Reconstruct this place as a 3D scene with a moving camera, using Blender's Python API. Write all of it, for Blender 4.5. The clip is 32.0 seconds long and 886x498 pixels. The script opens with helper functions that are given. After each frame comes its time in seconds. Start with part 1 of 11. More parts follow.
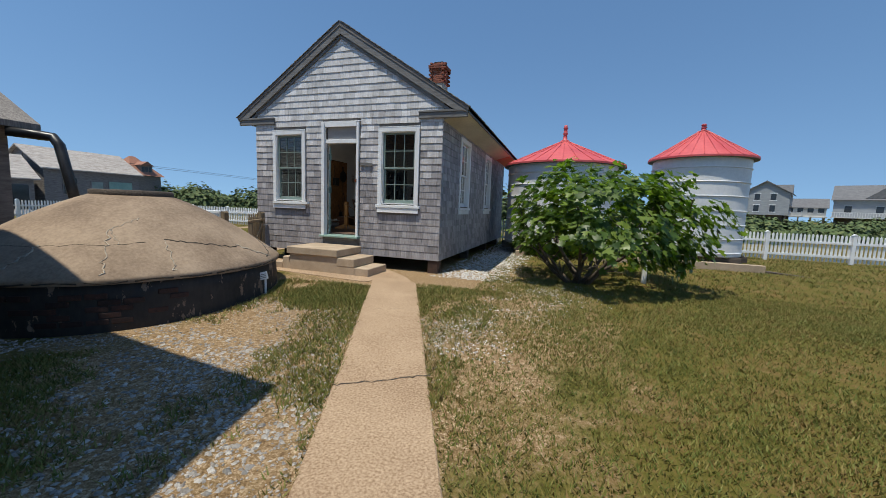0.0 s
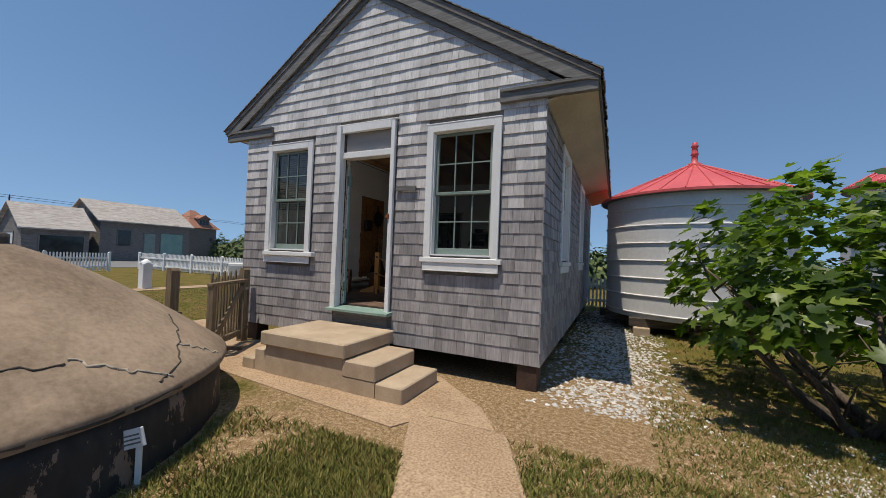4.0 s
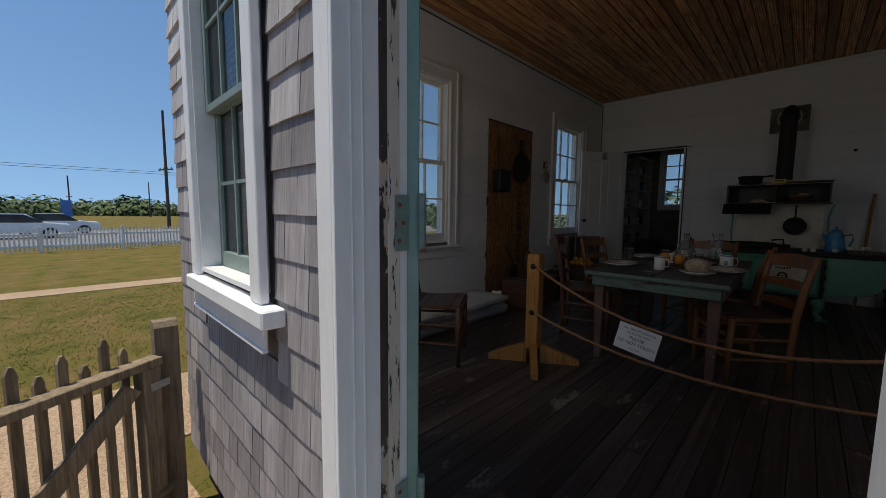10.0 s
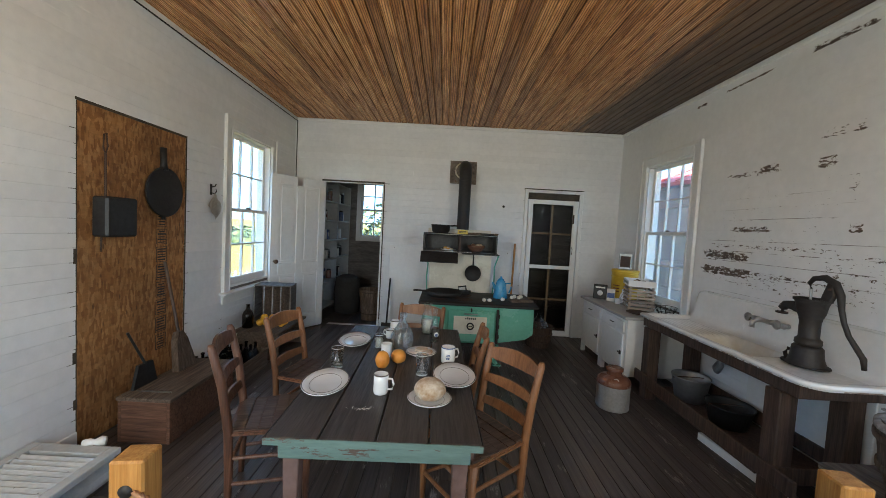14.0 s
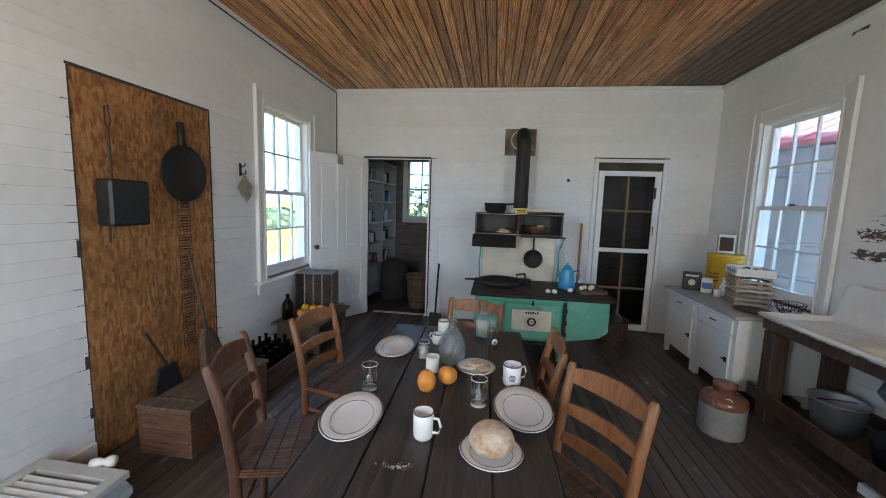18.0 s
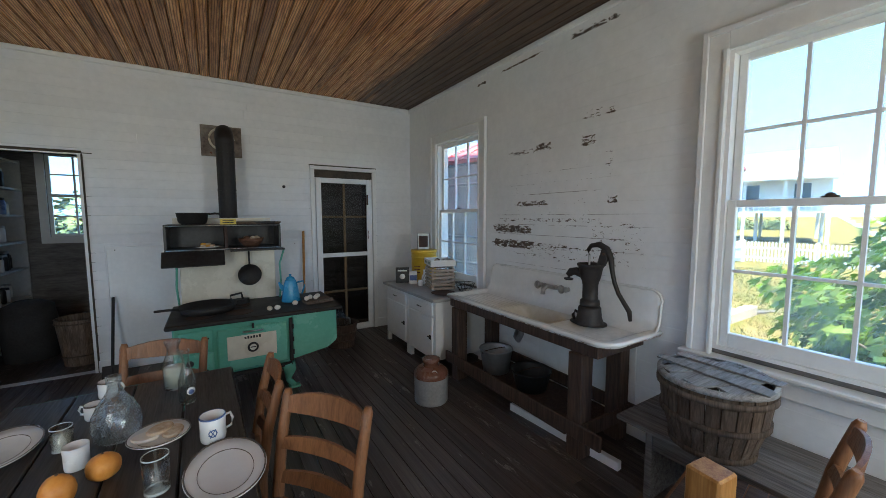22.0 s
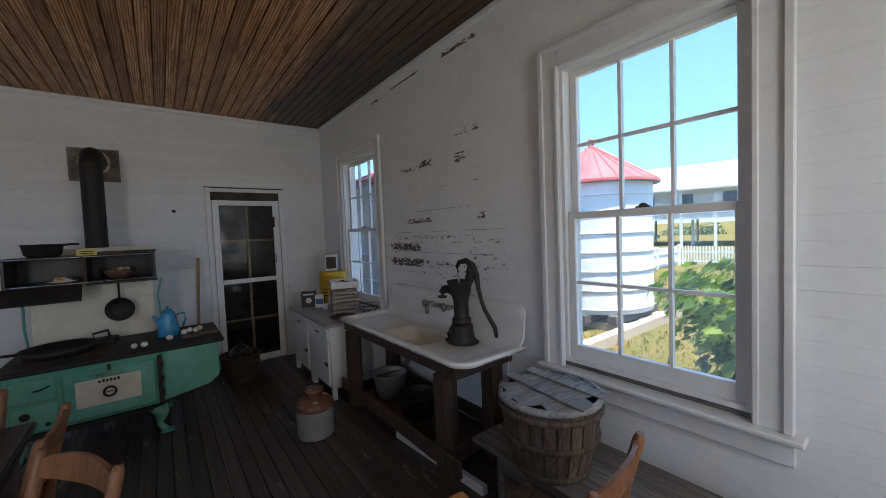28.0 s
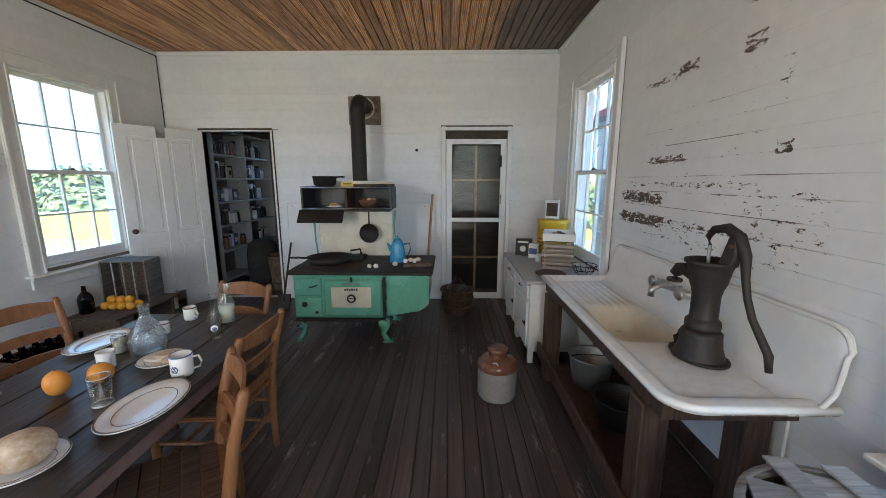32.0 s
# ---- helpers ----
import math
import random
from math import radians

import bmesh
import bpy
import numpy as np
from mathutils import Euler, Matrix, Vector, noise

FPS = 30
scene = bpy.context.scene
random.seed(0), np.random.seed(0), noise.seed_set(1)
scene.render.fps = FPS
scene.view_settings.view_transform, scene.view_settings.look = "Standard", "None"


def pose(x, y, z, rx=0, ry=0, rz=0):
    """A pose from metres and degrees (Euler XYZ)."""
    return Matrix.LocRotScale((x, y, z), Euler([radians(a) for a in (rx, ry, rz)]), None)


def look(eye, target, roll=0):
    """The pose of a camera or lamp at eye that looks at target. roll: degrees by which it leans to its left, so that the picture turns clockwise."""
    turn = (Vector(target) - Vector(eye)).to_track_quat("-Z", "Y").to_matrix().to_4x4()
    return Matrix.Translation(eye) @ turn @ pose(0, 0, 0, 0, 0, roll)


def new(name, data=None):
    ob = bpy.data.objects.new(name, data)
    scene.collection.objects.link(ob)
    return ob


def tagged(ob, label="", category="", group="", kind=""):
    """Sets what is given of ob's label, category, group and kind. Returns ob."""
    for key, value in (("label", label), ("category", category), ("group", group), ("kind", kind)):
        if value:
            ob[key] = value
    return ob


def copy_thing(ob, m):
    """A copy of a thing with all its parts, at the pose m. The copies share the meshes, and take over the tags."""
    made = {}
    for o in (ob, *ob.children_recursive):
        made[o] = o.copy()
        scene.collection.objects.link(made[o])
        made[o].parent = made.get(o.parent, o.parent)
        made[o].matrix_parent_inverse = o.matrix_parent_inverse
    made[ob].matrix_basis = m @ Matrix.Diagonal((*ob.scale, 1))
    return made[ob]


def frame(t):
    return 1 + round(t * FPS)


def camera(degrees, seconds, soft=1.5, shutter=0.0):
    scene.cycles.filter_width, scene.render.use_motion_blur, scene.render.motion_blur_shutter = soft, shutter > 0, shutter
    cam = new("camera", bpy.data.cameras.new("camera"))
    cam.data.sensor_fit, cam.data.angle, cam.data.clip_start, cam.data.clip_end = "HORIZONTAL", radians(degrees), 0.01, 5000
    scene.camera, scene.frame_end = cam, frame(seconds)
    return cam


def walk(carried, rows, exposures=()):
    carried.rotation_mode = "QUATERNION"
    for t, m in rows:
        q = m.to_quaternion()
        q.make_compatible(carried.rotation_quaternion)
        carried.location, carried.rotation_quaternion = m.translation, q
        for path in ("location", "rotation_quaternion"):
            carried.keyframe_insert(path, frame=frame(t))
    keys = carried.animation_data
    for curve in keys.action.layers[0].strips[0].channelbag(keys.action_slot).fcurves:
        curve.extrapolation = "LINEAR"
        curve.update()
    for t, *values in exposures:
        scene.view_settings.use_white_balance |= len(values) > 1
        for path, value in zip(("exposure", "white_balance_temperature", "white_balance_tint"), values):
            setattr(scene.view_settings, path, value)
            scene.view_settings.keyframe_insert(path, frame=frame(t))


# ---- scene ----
cam = camera(100.2, 32.0, 0.6)
PATH = [
    (0, (-0.346, -0.006, 1.43), (-0.955, 1.886, 1.209), 2.2),
    (0.5, (-0.477, 0.441, 1.473), (-1.098, 2.335, 1.299), 2.2),
    (1, (-0.688, 0.856, 1.476), (-1.327, 2.748, 1.353), 2.4),
    (1.5, (-0.885, 1.264, 1.45), (-1.547, 3.15, 1.385), 2.6),
    (2, (-1.168, 1.706, 1.445), (-1.844, 3.589, 1.418), 3.0),
    (2.5, (-1.465, 2.02, 1.444), (-2.158, 3.896, 1.443), 3.3),
    (3, (-1.651, 2.45, 1.4), (-2.374, 4.314, 1.424), 3.0),
    (3.5, (-1.907, 2.878, 1.418), (-2.683, 4.721, 1.455), 2.8),
    (5.5, (-2.598, 4.585, 1.509), (-3.648, 6.287, 1.562), -0.1),
    (6, (-2.804, 4.968, 1.491), (-3.904, 6.637, 1.54), -0.2),
    (6.5, (-3.031, 5.384, 1.498), (-4.199, 7.007, 1.541), -0.6),
    (7, (-3.229, 5.768, 1.473), (-4.488, 7.321, 1.524), -0.3),
    (7.5, (-3.552, 6.067, 1.477), (-4.921, 7.524, 1.518), -0.4),
    (8, (-3.84, 6.412, 1.486), (-5.323, 7.753, 1.515), 0.0),
    (8.5, (-4.18, 6.61, 1.493), (-5.751, 7.848, 1.503), 0.2),
    (9, (-4.509, 6.733, 1.601), (-6.107, 7.936, 1.573), 0.7),
    (9.5, (-4.735, 6.921, 1.652), (-6.286, 8.181, 1.584), 0.0),
    (10, (-4.948, 6.984, 1.766), (-6.339, 8.408, 1.573), 0.6),
    (10.5, (-5.075, 7.083, 1.917), (-6.201, 8.718, 1.673), 0.5),
    (11, (-5.097, 7.236, 1.962), (-5.902, 9.053, 1.735), 0.4),
    (11.5, (-5.178, 7.363, 1.988), (-5.682, 9.291, 1.823), 0.9),
    (12, (-5.259, 7.499, 1.992), (-5.52, 9.479, 1.89), 1.6),
    (12.5, (-5.278, 7.675, 2.007), (-5.382, 9.671, 1.932), 2.2),
    (13, (-5.266, 7.848, 2.151), (-5.298, 9.846, 2.073), 2.6),
    (13.5, (-5.36, 8.045, 2.177), (-5.363, 10.043, 2.083), 3.1),
    (15.5, (-5.483, 8.646, 2.188), (-5.515, 10.639, 2.023), 3.2),
    (16, (-5.574, 8.747, 2.173), (-5.777, 10.724, 1.952), 3.0),
    (16.5, (-5.562, 8.749, 2.182), (-5.925, 10.698, 1.915), 2.6),
    (17, (-5.532, 8.731, 2.186), (-5.987, 10.658, 1.902), 2.2),
    (17.5, (-5.493, 8.735, 2.188), (-5.916, 10.672, 1.921), 2.0),
    (18, (-5.469, 8.762, 2.184), (-5.734, 10.731, 1.955), 1.9),
    (18.5, (-5.453, 8.774, 2.195), (-5.467, 10.764, 1.992), 1.7),
    (19, (-5.444, 8.825, 2.189), (-5.186, 10.798, 1.984), 1.3),
    (19.5, (-5.368, 8.853, 2.175), (-4.883, 10.78, 1.947), 0.9),
    (20, (-5.286, 8.831, 2.166), (-4.648, 10.711, 1.925), 0.6),
    (20.5, (-5.292, 8.836, 2.184), (-4.547, 10.677, 1.95), 0.5),
    (21, (-5.327, 8.854, 2.187), (-4.483, 10.655, 1.977), 0.5),
    (21.5, (-5.327, 8.867, 2.196), (-4.383, 10.621, 2.005), 0.3),
    (22, (-5.319, 8.869, 2.199), (-4.267, 10.561, 2.025), -0.1),
    (22.5, (-5.301, 8.87, 2.194), (-4.158, 10.503, 2.037), -0.3),
    (23, (-5.265, 8.855, 2.19), (-4.063, 10.447, 2.04), -0.7),
    (23.5, (-5.217, 8.776, 2.204), (-3.981, 10.342, 2.065), -1.0),
    (24, (-5.177, 8.703, 2.202), (-3.928, 10.261, 2.081), -1.1),
    (24.5, (-5.109, 8.682, 2.198), (-3.854, 10.235, 2.078), -1.1),
    (25, (-5.0, 8.747, 2.196), (-3.737, 10.293, 2.071), -1.2),
    (25.5, (-4.908, 8.786, 2.196), (-3.64, 10.328, 2.073), -1.4),
    (27.5, (-4.75, 8.579, 2.207), (-3.508, 10.143, 2.106), -1.8),
    (28, (-4.739, 8.572, 2.206), (-3.527, 10.161, 2.115), -2.3),
    (28.5, (-4.74, 8.58, 2.212), (-3.591, 10.215, 2.137), -3.0),
    (29, (-4.749, 8.578, 2.217), (-3.701, 10.28, 2.15), -3.8),
    (29.5, (-4.747, 8.589, 2.21), (-3.835, 10.367, 2.128), -4.0),
    (30, (-4.689, 8.674, 2.192), (-3.94, 10.523, 2.052), -3.2),
    (30.5, (-4.587, 8.829, 2.176), (-4.024, 10.735, 1.956), -1.9),
    (31, (-4.462, 8.904, 2.178), (-4.118, 10.852, 1.885), -0.5),
    (31.5, (-4.292, 8.949, 2.179), (-4.154, 10.916, 1.843), 0.0),
    (32, (-4.223, 8.992, 2.19), (-4.253, 10.959, 1.828), -0.0),
]
EXPOSURES = [(0.0, 0.16, 6600, 6), (3.0, 0.12, 7100, 10), (6.0, -0.08, 6700, 10), (7.0, -0.06, 6700, 9), (9.0, -0.12, 6750, 6), (10.0, 0.10, 6750, 9), (10.5, 0.7, 6500, 10), (11.0, 0.88, 6400, 10), (11.5, 1.65, 6550, 10), (12.0, 2.6, 6650, 9),
             (12.5, 3.2, 6600, 6), (13.0, 3.4, 6650, 3), (16.0, 3.56, 6200, 1), (18.0, 3.65, 6200, 3), (20.0, 3.62, 6100, 0), (21.0, 3.52, 6100, 0), (22.0, 3.18, 6050, 1), (23.0, 2.97, 6050, 4), (25.0, 2.6, 6000, 7), (28.0, 2.45, 6150, 8), (30.0, 2.72, 6150, 8),
             (31.0, 3.62, 6300, 4), (32.0, 3.75, 6450, 2)]
walk(cam, [(t, look(eye, target, roll)) for t, eye, target, roll in PATH], EXPOSURES)

# ---- world and sun ----
SUN_TO = Vector((0.11, 0.28, -1.0)).normalized()      # the way the sunlight travels
world = bpy.data.worlds.new("world")
scene.world = world
world.use_nodes = True
wn, wl = world.node_tree.nodes, world.node_tree.links
sky = wn.new("ShaderNodeTexSky")
sky.sky_type, sky.sun_disc = "NISHITA", False
sky.sun_elevation = math.asin(-SUN_TO.z)
sky.sun_rotation = math.atan2(-SUN_TO.x, -SUN_TO.y)
sky.air_density, sky.dust_density, sky.ozone_density = 1.0, 0.0, 1.6
sky_dir = wn.new("ShaderNodeTexCoord")          # clear sea air: hardly any pale band at the horizon
sky_map = wn.new("ShaderNodeMapping")
sky_map.inputs["Location"].default_value, sky_map.inputs["Scale"].default_value = (0, 0, 0.20), (1, 1, 0.75)
wl.new(sky_dir.outputs["Generated"], sky_map.inputs["Vector"])
wl.new(sky_map.outputs[0], sky.inputs["Vector"])
sky_tone = wn.new("ShaderNodeHueSaturation")
sky_tone.inputs["Hue"].default_value, sky_tone.inputs["Saturation"].default_value = 0.499, 1.12
wl.new(sky.outputs[0], sky_tone.inputs["Color"])
wl.new(sky_tone.outputs[0], wn["Background"].inputs["Color"])
wn["Background"].inputs["Strength"].default_value = 0.13
sun_data = bpy.data.lights.new("sun", "SUN")
sun_data.energy, sun_data.angle, sun_data.color = 4.0, radians(0.53), (1.0, 0.94, 0.84)
sun = new("sun", sun_data)
sun.matrix_world = look((0, 0, 30), Vector((0, 0, 30)) + SUN_TO)


# added fill lamps brighten the kitchen from the front windows, behind the camera once indoors
# the west lamp is stronger, to lift the sink wall
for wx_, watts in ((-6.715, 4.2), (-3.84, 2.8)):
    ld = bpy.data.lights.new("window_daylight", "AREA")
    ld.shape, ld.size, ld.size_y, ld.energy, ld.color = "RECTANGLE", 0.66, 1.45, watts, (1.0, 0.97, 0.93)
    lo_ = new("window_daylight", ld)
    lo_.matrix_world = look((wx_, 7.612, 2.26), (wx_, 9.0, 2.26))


# ---- materials ----
def nodes_of(name):
    m = bpy.data.materials.new(name)
    m.use_nodes = True
    t = m.node_tree
    return m, t.nodes, t.links, t.nodes["Principled BSDF"]


def coords(n, l, space="Object", scale=(1, 1, 1), shift=True):
    """Texture coordinates, moved by each object's own random number."""
    if space == "World":
        src = n.new("ShaderNodeNewGeometry").outputs["Position"]
        shift = False
    else:
        src = n.new("ShaderNodeTexCoord").outputs[space]
    if shift:
        info = n.new("ShaderNodeObjectInfo")
        mul = n.new("ShaderNodeVectorMath")
        mul.operation = "MULTIPLY_ADD"
        comb = n.new("ShaderNodeCombineXYZ")
        for i in range(3):
            l.new(info.outputs["Random"], comb.inputs[i])
        l.new(comb.outputs[0], mul.inputs[0])
        mul.inputs[1].default_value = (37.0, 53.0, 29.0)
        l.new(src, mul.inputs[2])
        src = mul.outputs[0]
    mp = n.new("ShaderNodeMapping")
    mp.inputs["Scale"].default_value = scale
    l.new(src, mp.inputs["Vector"])
    return mp.outputs[0]


def noise_of(n, l, vec, scale, detail=4, rough=0.6, distort=0.0):
    t = n.new("ShaderNodeTexNoise")
    t.inputs["Scale"].default_value, t.inputs["Detail"].default_value = scale, detail
    t.inputs["Roughness"].default_value, t.inputs["Distortion"].default_value = rough, distort
    l.new(vec, t.inputs["Vector"])
    return t.outputs["Fac"]


def ramp(n, l, fac, stops):
    r = n.new("ShaderNodeValToRGB")
    e = r.color_ramp.elements
    while len(e) < len(stops):
        e.new(0.5)
    for el, (p, c) in zip(e, stops):
        el.position = p
        el.color = (*c, 1) if not isinstance(c, float) else (c, c, c, 1)
    l.new(fac, r.inputs[0])
    return r.outputs[0]


def mixc(n, l, fac, a, b, mode="MIX"):
    m = n.new("ShaderNodeMix")
    m.data_type, m.blend_type = "RGBA", mode
    for val, sock in ((fac, m.inputs["Factor"]), (a, m.inputs["A"]), (b, m.inputs["B"])):
        if isinstance(val, (int, float)):
            sock.default_value = val
        elif isinstance(val, tuple):
            sock.default_value = (*val, 1)
        else:
            l.new(val, sock)
    return m.outputs["Result"]


def math_of(n, l, op, a, b=0.0, c=0.0, clamp=False):
    m = n.new("ShaderNodeMath")
    m.operation, m.use_clamp = op, clamp
    for val, sock in zip((a, b, c), m.inputs):
        if isinstance(val, (int, float)):
            sock.default_value = val
        else:
            l.new(val, sock)
    return m.outputs[0]


def random_value(n, l):
    """One number for each object and each loose piece of its mesh."""
    a = n.new("ShaderNodeObjectInfo").outputs["Random"]
    b = n.new("ShaderNodeNewGeometry").outputs["Random Per Island"]
    return math_of(n, l, "FRACT", math_of(n, l, "ADD", a, b))


def bump_of(n, l, bsdf, height, strength, dist=0.01):
    b = n.new("ShaderNodeBump")
    b.inputs["Strength"].default_value, b.inputs["Distance"].default_value = strength, dist
    l.new(height, b.inputs["Height"])
    l.new(b.outputs[0], bsdf.inputs["Normal"])


def surface(name, c1, c2, big=2.0, small=30.0, rough=0.6, metal=0.0, bump=0.15, vary=0.0, chips=None, chip_at=0.66, chip_scale=9.0,
            stretch=(1, 1, 1), space="Object", spec=0.5, grain_mix=0.35):
    """Paint, metal, plaster or stone: two tones at two scales, optional chips of another colour."""
    m, n, l, p = nodes_of(name)
    v = coords(n, l, space, stretch)
    f1 = noise_of(n, l, v, big, 5)
    f2 = noise_of(n, l, v, small, 4)
    f = math_of(n, l, "ADD", math_of(n, l, "MULTIPLY", f1, 1 - grain_mix), math_of(n, l, "MULTIPLY", f2, grain_mix))
    col = ramp(n, l, f, [(0.36, c1), (0.64, c2)])
    if vary:
        r = random_value(n, l)
        col = mixc(n, l, 1.0, col, ramp(n, l, r, [(0.0, 1 - vary), (1.0, 1.0)]), "MULTIPLY")
    height = f2
    if chips:
        cf = noise_of(n, l, v, chip_scale, 8, 0.7)
        mask = ramp(n, l, cf, [(chip_at, 0.0), (chip_at + 0.012, 1.0)])
        col = mixc(n, l, mask, col, chips)
        height = math_of(n, l, "SUBTRACT", math_of(n, l, "MULTIPLY", f2, 0.3), mask)
    l.new(col, p.inputs["Base Color"])
    p.inputs["Metallic"].default_value = metal
    p.inputs["Specular IOR Level"].default_value = spec
    l.new(ramp(n, l, f1, [(0.3, max(0.02, rough - 0.12)), (0.7, min(1.0, rough + 0.12))]), p.inputs["Roughness"])
    if bump:
        bump_of(n, l, p, height, bump, 0.004)
    return m


def wood(name, c1, c2, dark, along="y", rough=0.55, vary=0.35, bump=0.25, fine=1.0, wear=None, wear_at=0.62, spec=0.4):
    """Wood with grain along one axis of the object."""
    m, n, l, p = nodes_of(name)
    s = {"x": (1.2, 22, 22), "y": (22, 1.2, 22), "z": (22, 22, 1.2)}[along]
    v = coords(n, l, "Object", tuple(a * fine for a in s))
    g = noise_of(n, l, v, 2.2, 6, 0.65, 0.6)
    g2 = noise_of(n, l, v, 9.0, 4, 0.6)
    col = ramp(n, l, g, [(0.30, dark), (0.46, c1), (0.66, c2)])
    col = mixc(n, l, 0.45, col, ramp(n, l, g2, [(0.35, 0.55), (0.6, 1.0)]), "MULTIPLY")
    r = random_value(n, l)
    col = mixc(n, l, 1.0, col, ramp(n, l, r, [(0.0, 1 - vary), (1.0, 1.0)]), "MULTIPLY")
    blot = noise_of(n, l, coords(n, l, "Object", (1, 1, 1)), 3.0, 5)
    col = mixc(n, l, 0.5, col, ramp(n, l, blot, [(0.3, 0.6), (0.65, 1.0)]), "MULTIPLY")
    if wear:
        wf = noise_of(n, l, coords(n, l, "Object", (2, 2, 2)), 4.0, 8, 0.75)
        col = mixc(n, l, ramp(n, l, wf, [(wear_at, 0.0), (wear_at + 0.03, 1.0)]), col, wear)
    l.new(col, p.inputs["Base Color"])
    p.inputs["Specular IOR Level"].default_value = spec
    l.new(ramp(n, l, g2, [(0.3, rough + 0.12), (0.7, max(0.05, rough - 0.1))]), p.inputs["Roughness"])
    bump_of(n, l, p, g, bump, 0.003)
    return m


def glass_pane(name, tint=(0.96, 0.99, 0.98), base=0.04, edge=0.7, power=5.0, film=0.0, wave=0.10, ripple=3.0):
    """Thin clear glass: straight through, with gloss that grows at flat angles."""
    m, n, l, p = nodes_of(name)
    out = n["Material Output"]
    tr, gl, mx, lw_ = n.new("ShaderNodeBsdfTransparent"), n.new("ShaderNodeBsdfGlossy"), n.new("ShaderNodeMixShader"), n.new("ShaderNodeLayerWeight")
    tr.inputs[0].default_value = (*tint, 1)
    gl.inputs["Roughness"].default_value = 0.02
    lw_.inputs["Blend"].default_value = 0.5
    w = noise_of(n, l, coords(n, l, "Object"), ripple, 2)
    b = n.new("ShaderNodeBump")
    b.inputs["Strength"].default_value, b.inputs["Distance"].default_value = wave, 0.02
    l.new(w, b.inputs["Height"])
    l.new(b.outputs[0], gl.inputs["Normal"])
    fac = math_of(n, l, "MULTIPLY_ADD", math_of(n, l, "POWER", lw_.outputs["Facing"], power), edge, base, clamp=True)
    l.new(fac, mx.inputs[0])
    l.new(tr.outputs[0], mx.inputs[1])
    l.new(gl.outputs[0], mx.inputs[2])
    last = mx.outputs[0]
    if film:
        tl, fm = n.new("ShaderNodeBsdfTranslucent"), n.new("ShaderNodeMixShader")     # film: dirt on the glass, and a painted haze that pales the view
        tl.inputs[0].default_value = (0.85, 0.88, 0.88, 1)
        dirt_haze = noise_of(n, l, coords(n, l, "Object"), 5.0, 5)
        l.new(ramp(n, l, dirt_haze, [(0.3, film * 0.6), (0.7, film * 1.4)]), fm.inputs[0])
        l.new(last, fm.inputs[1])
        l.new(tl.outputs[0], fm.inputs[2])
        last = fm.outputs[0]
    l.new(last, out.inputs[0])
    return m


def solid_glass(name, tint=(0.9, 0.95, 0.93), rough=0.03):
    m, n, l, p = nodes_of(name)
    p.inputs["Base Color"].default_value = (*tint, 1)
    p.inputs["Transmission Weight"].default_value = 1.0
    p.inputs["IOR"].default_value = 1.45
    w = noise_of(n, l, coords(n, l, "Object"), 14.0, 3)
    l.new(ramp(n, l, w, [(0.3, rough), (0.8, rough + 0.10)]), p.inputs["Roughness"])
    return m


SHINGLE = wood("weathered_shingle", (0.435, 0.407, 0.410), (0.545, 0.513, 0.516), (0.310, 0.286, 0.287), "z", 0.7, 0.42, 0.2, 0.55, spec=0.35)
SHINGLE_MID = wood("mid_grey_shingle", (0.68, 0.648, 0.642), (0.78, 0.748, 0.742), (0.52, 0.488, 0.478), "z", 0.7, 0.40, 0.2, 0.55, spec=0.4)
SHED_SHINGLE = surface("shed_shingle", (0.12, 0.11, 0.105), (0.26, 0.24, 0.225), 3, 14, 0.9, bump=0.5, stretch=(1, 1, 5), spec=0.1)
SHED_ROOF = wood("pale_shed_roof_shingle", (0.50, 0.45, 0.41), (0.72, 0.66, 0.60), (0.26, 0.21, 0.18), "x", 0.9, 0.2, 0.6, 0.35, spec=0.1)
TAR_BRICK = surface("tar_stained_brick", (0.022, 0.014, 0.012), (0.10, 0.045, 0.032), 5, 30, 0.85, bump=0.5, vary=0.5)
ROOF_SHINGLE = wood("roof_shingle", (0.32, 0.29, 0.265), (0.50, 0.46, 0.42), (0.18, 0.16, 0.15), "z", 0.9, 0.4, 0.5, 0.7, spec=0.1)
TRIM_WHITE = surface("white_trim_paint", (0.74, 0.745, 0.74), (0.86, 0.865, 0.86), 1.5, 25, 0.5, bump=0.2, chips=(0.30, 0.27, 0.24), chip_at=0.71, chip_scale=7, stretch=(2, 2, 0.5))
TRIM_GREY = wood("grey_trim_board", (0.20, 0.195, 0.19), (0.29, 0.285, 0.275), (0.13, 0.12, 0.12), "x", 0.8, 0.2, 0.3)
SOFFIT = surface("cream_soffit_paint", (0.50, 0.44, 0.35), (0.66, 0.60, 0.50), 2.5, 30, 0.75, chips=(0.17, 0.13, 0.10), chip_at=0.69, chip_scale=5, stretch=(1, 0.4, 1))
SOFFIT_RED = surface("soffit_end_red", (0.42, 0.07, 0.06), (0.60, 0.13, 0.12), 2, 24, 0.6, bump=0.1)
SASH_GREEN = surface("grey_green_sash_paint", (0.17, 0.23, 0.205), (0.24, 0.31, 0.28), 3, 30, 0.5, chips=(0.5, 0.5, 0.48), chip_at=0.72)
JAMB_GREEN = surface("teal_green_door_paint", (0.15, 0.27, 0.235), (0.22, 0.36, 0.315), 2, 25, 0.45, chips=(0.45, 0.44, 0.40), chip_at=0.70, chip_scale=5)
SILL_GREEN = surface("pale_green_sill_paint", (0.17, 0.265, 0.225), (0.28, 0.385, 0.335), 3, 20, 0.65, chips=(0.33, 0.27, 0.21), chip_at=0.62)
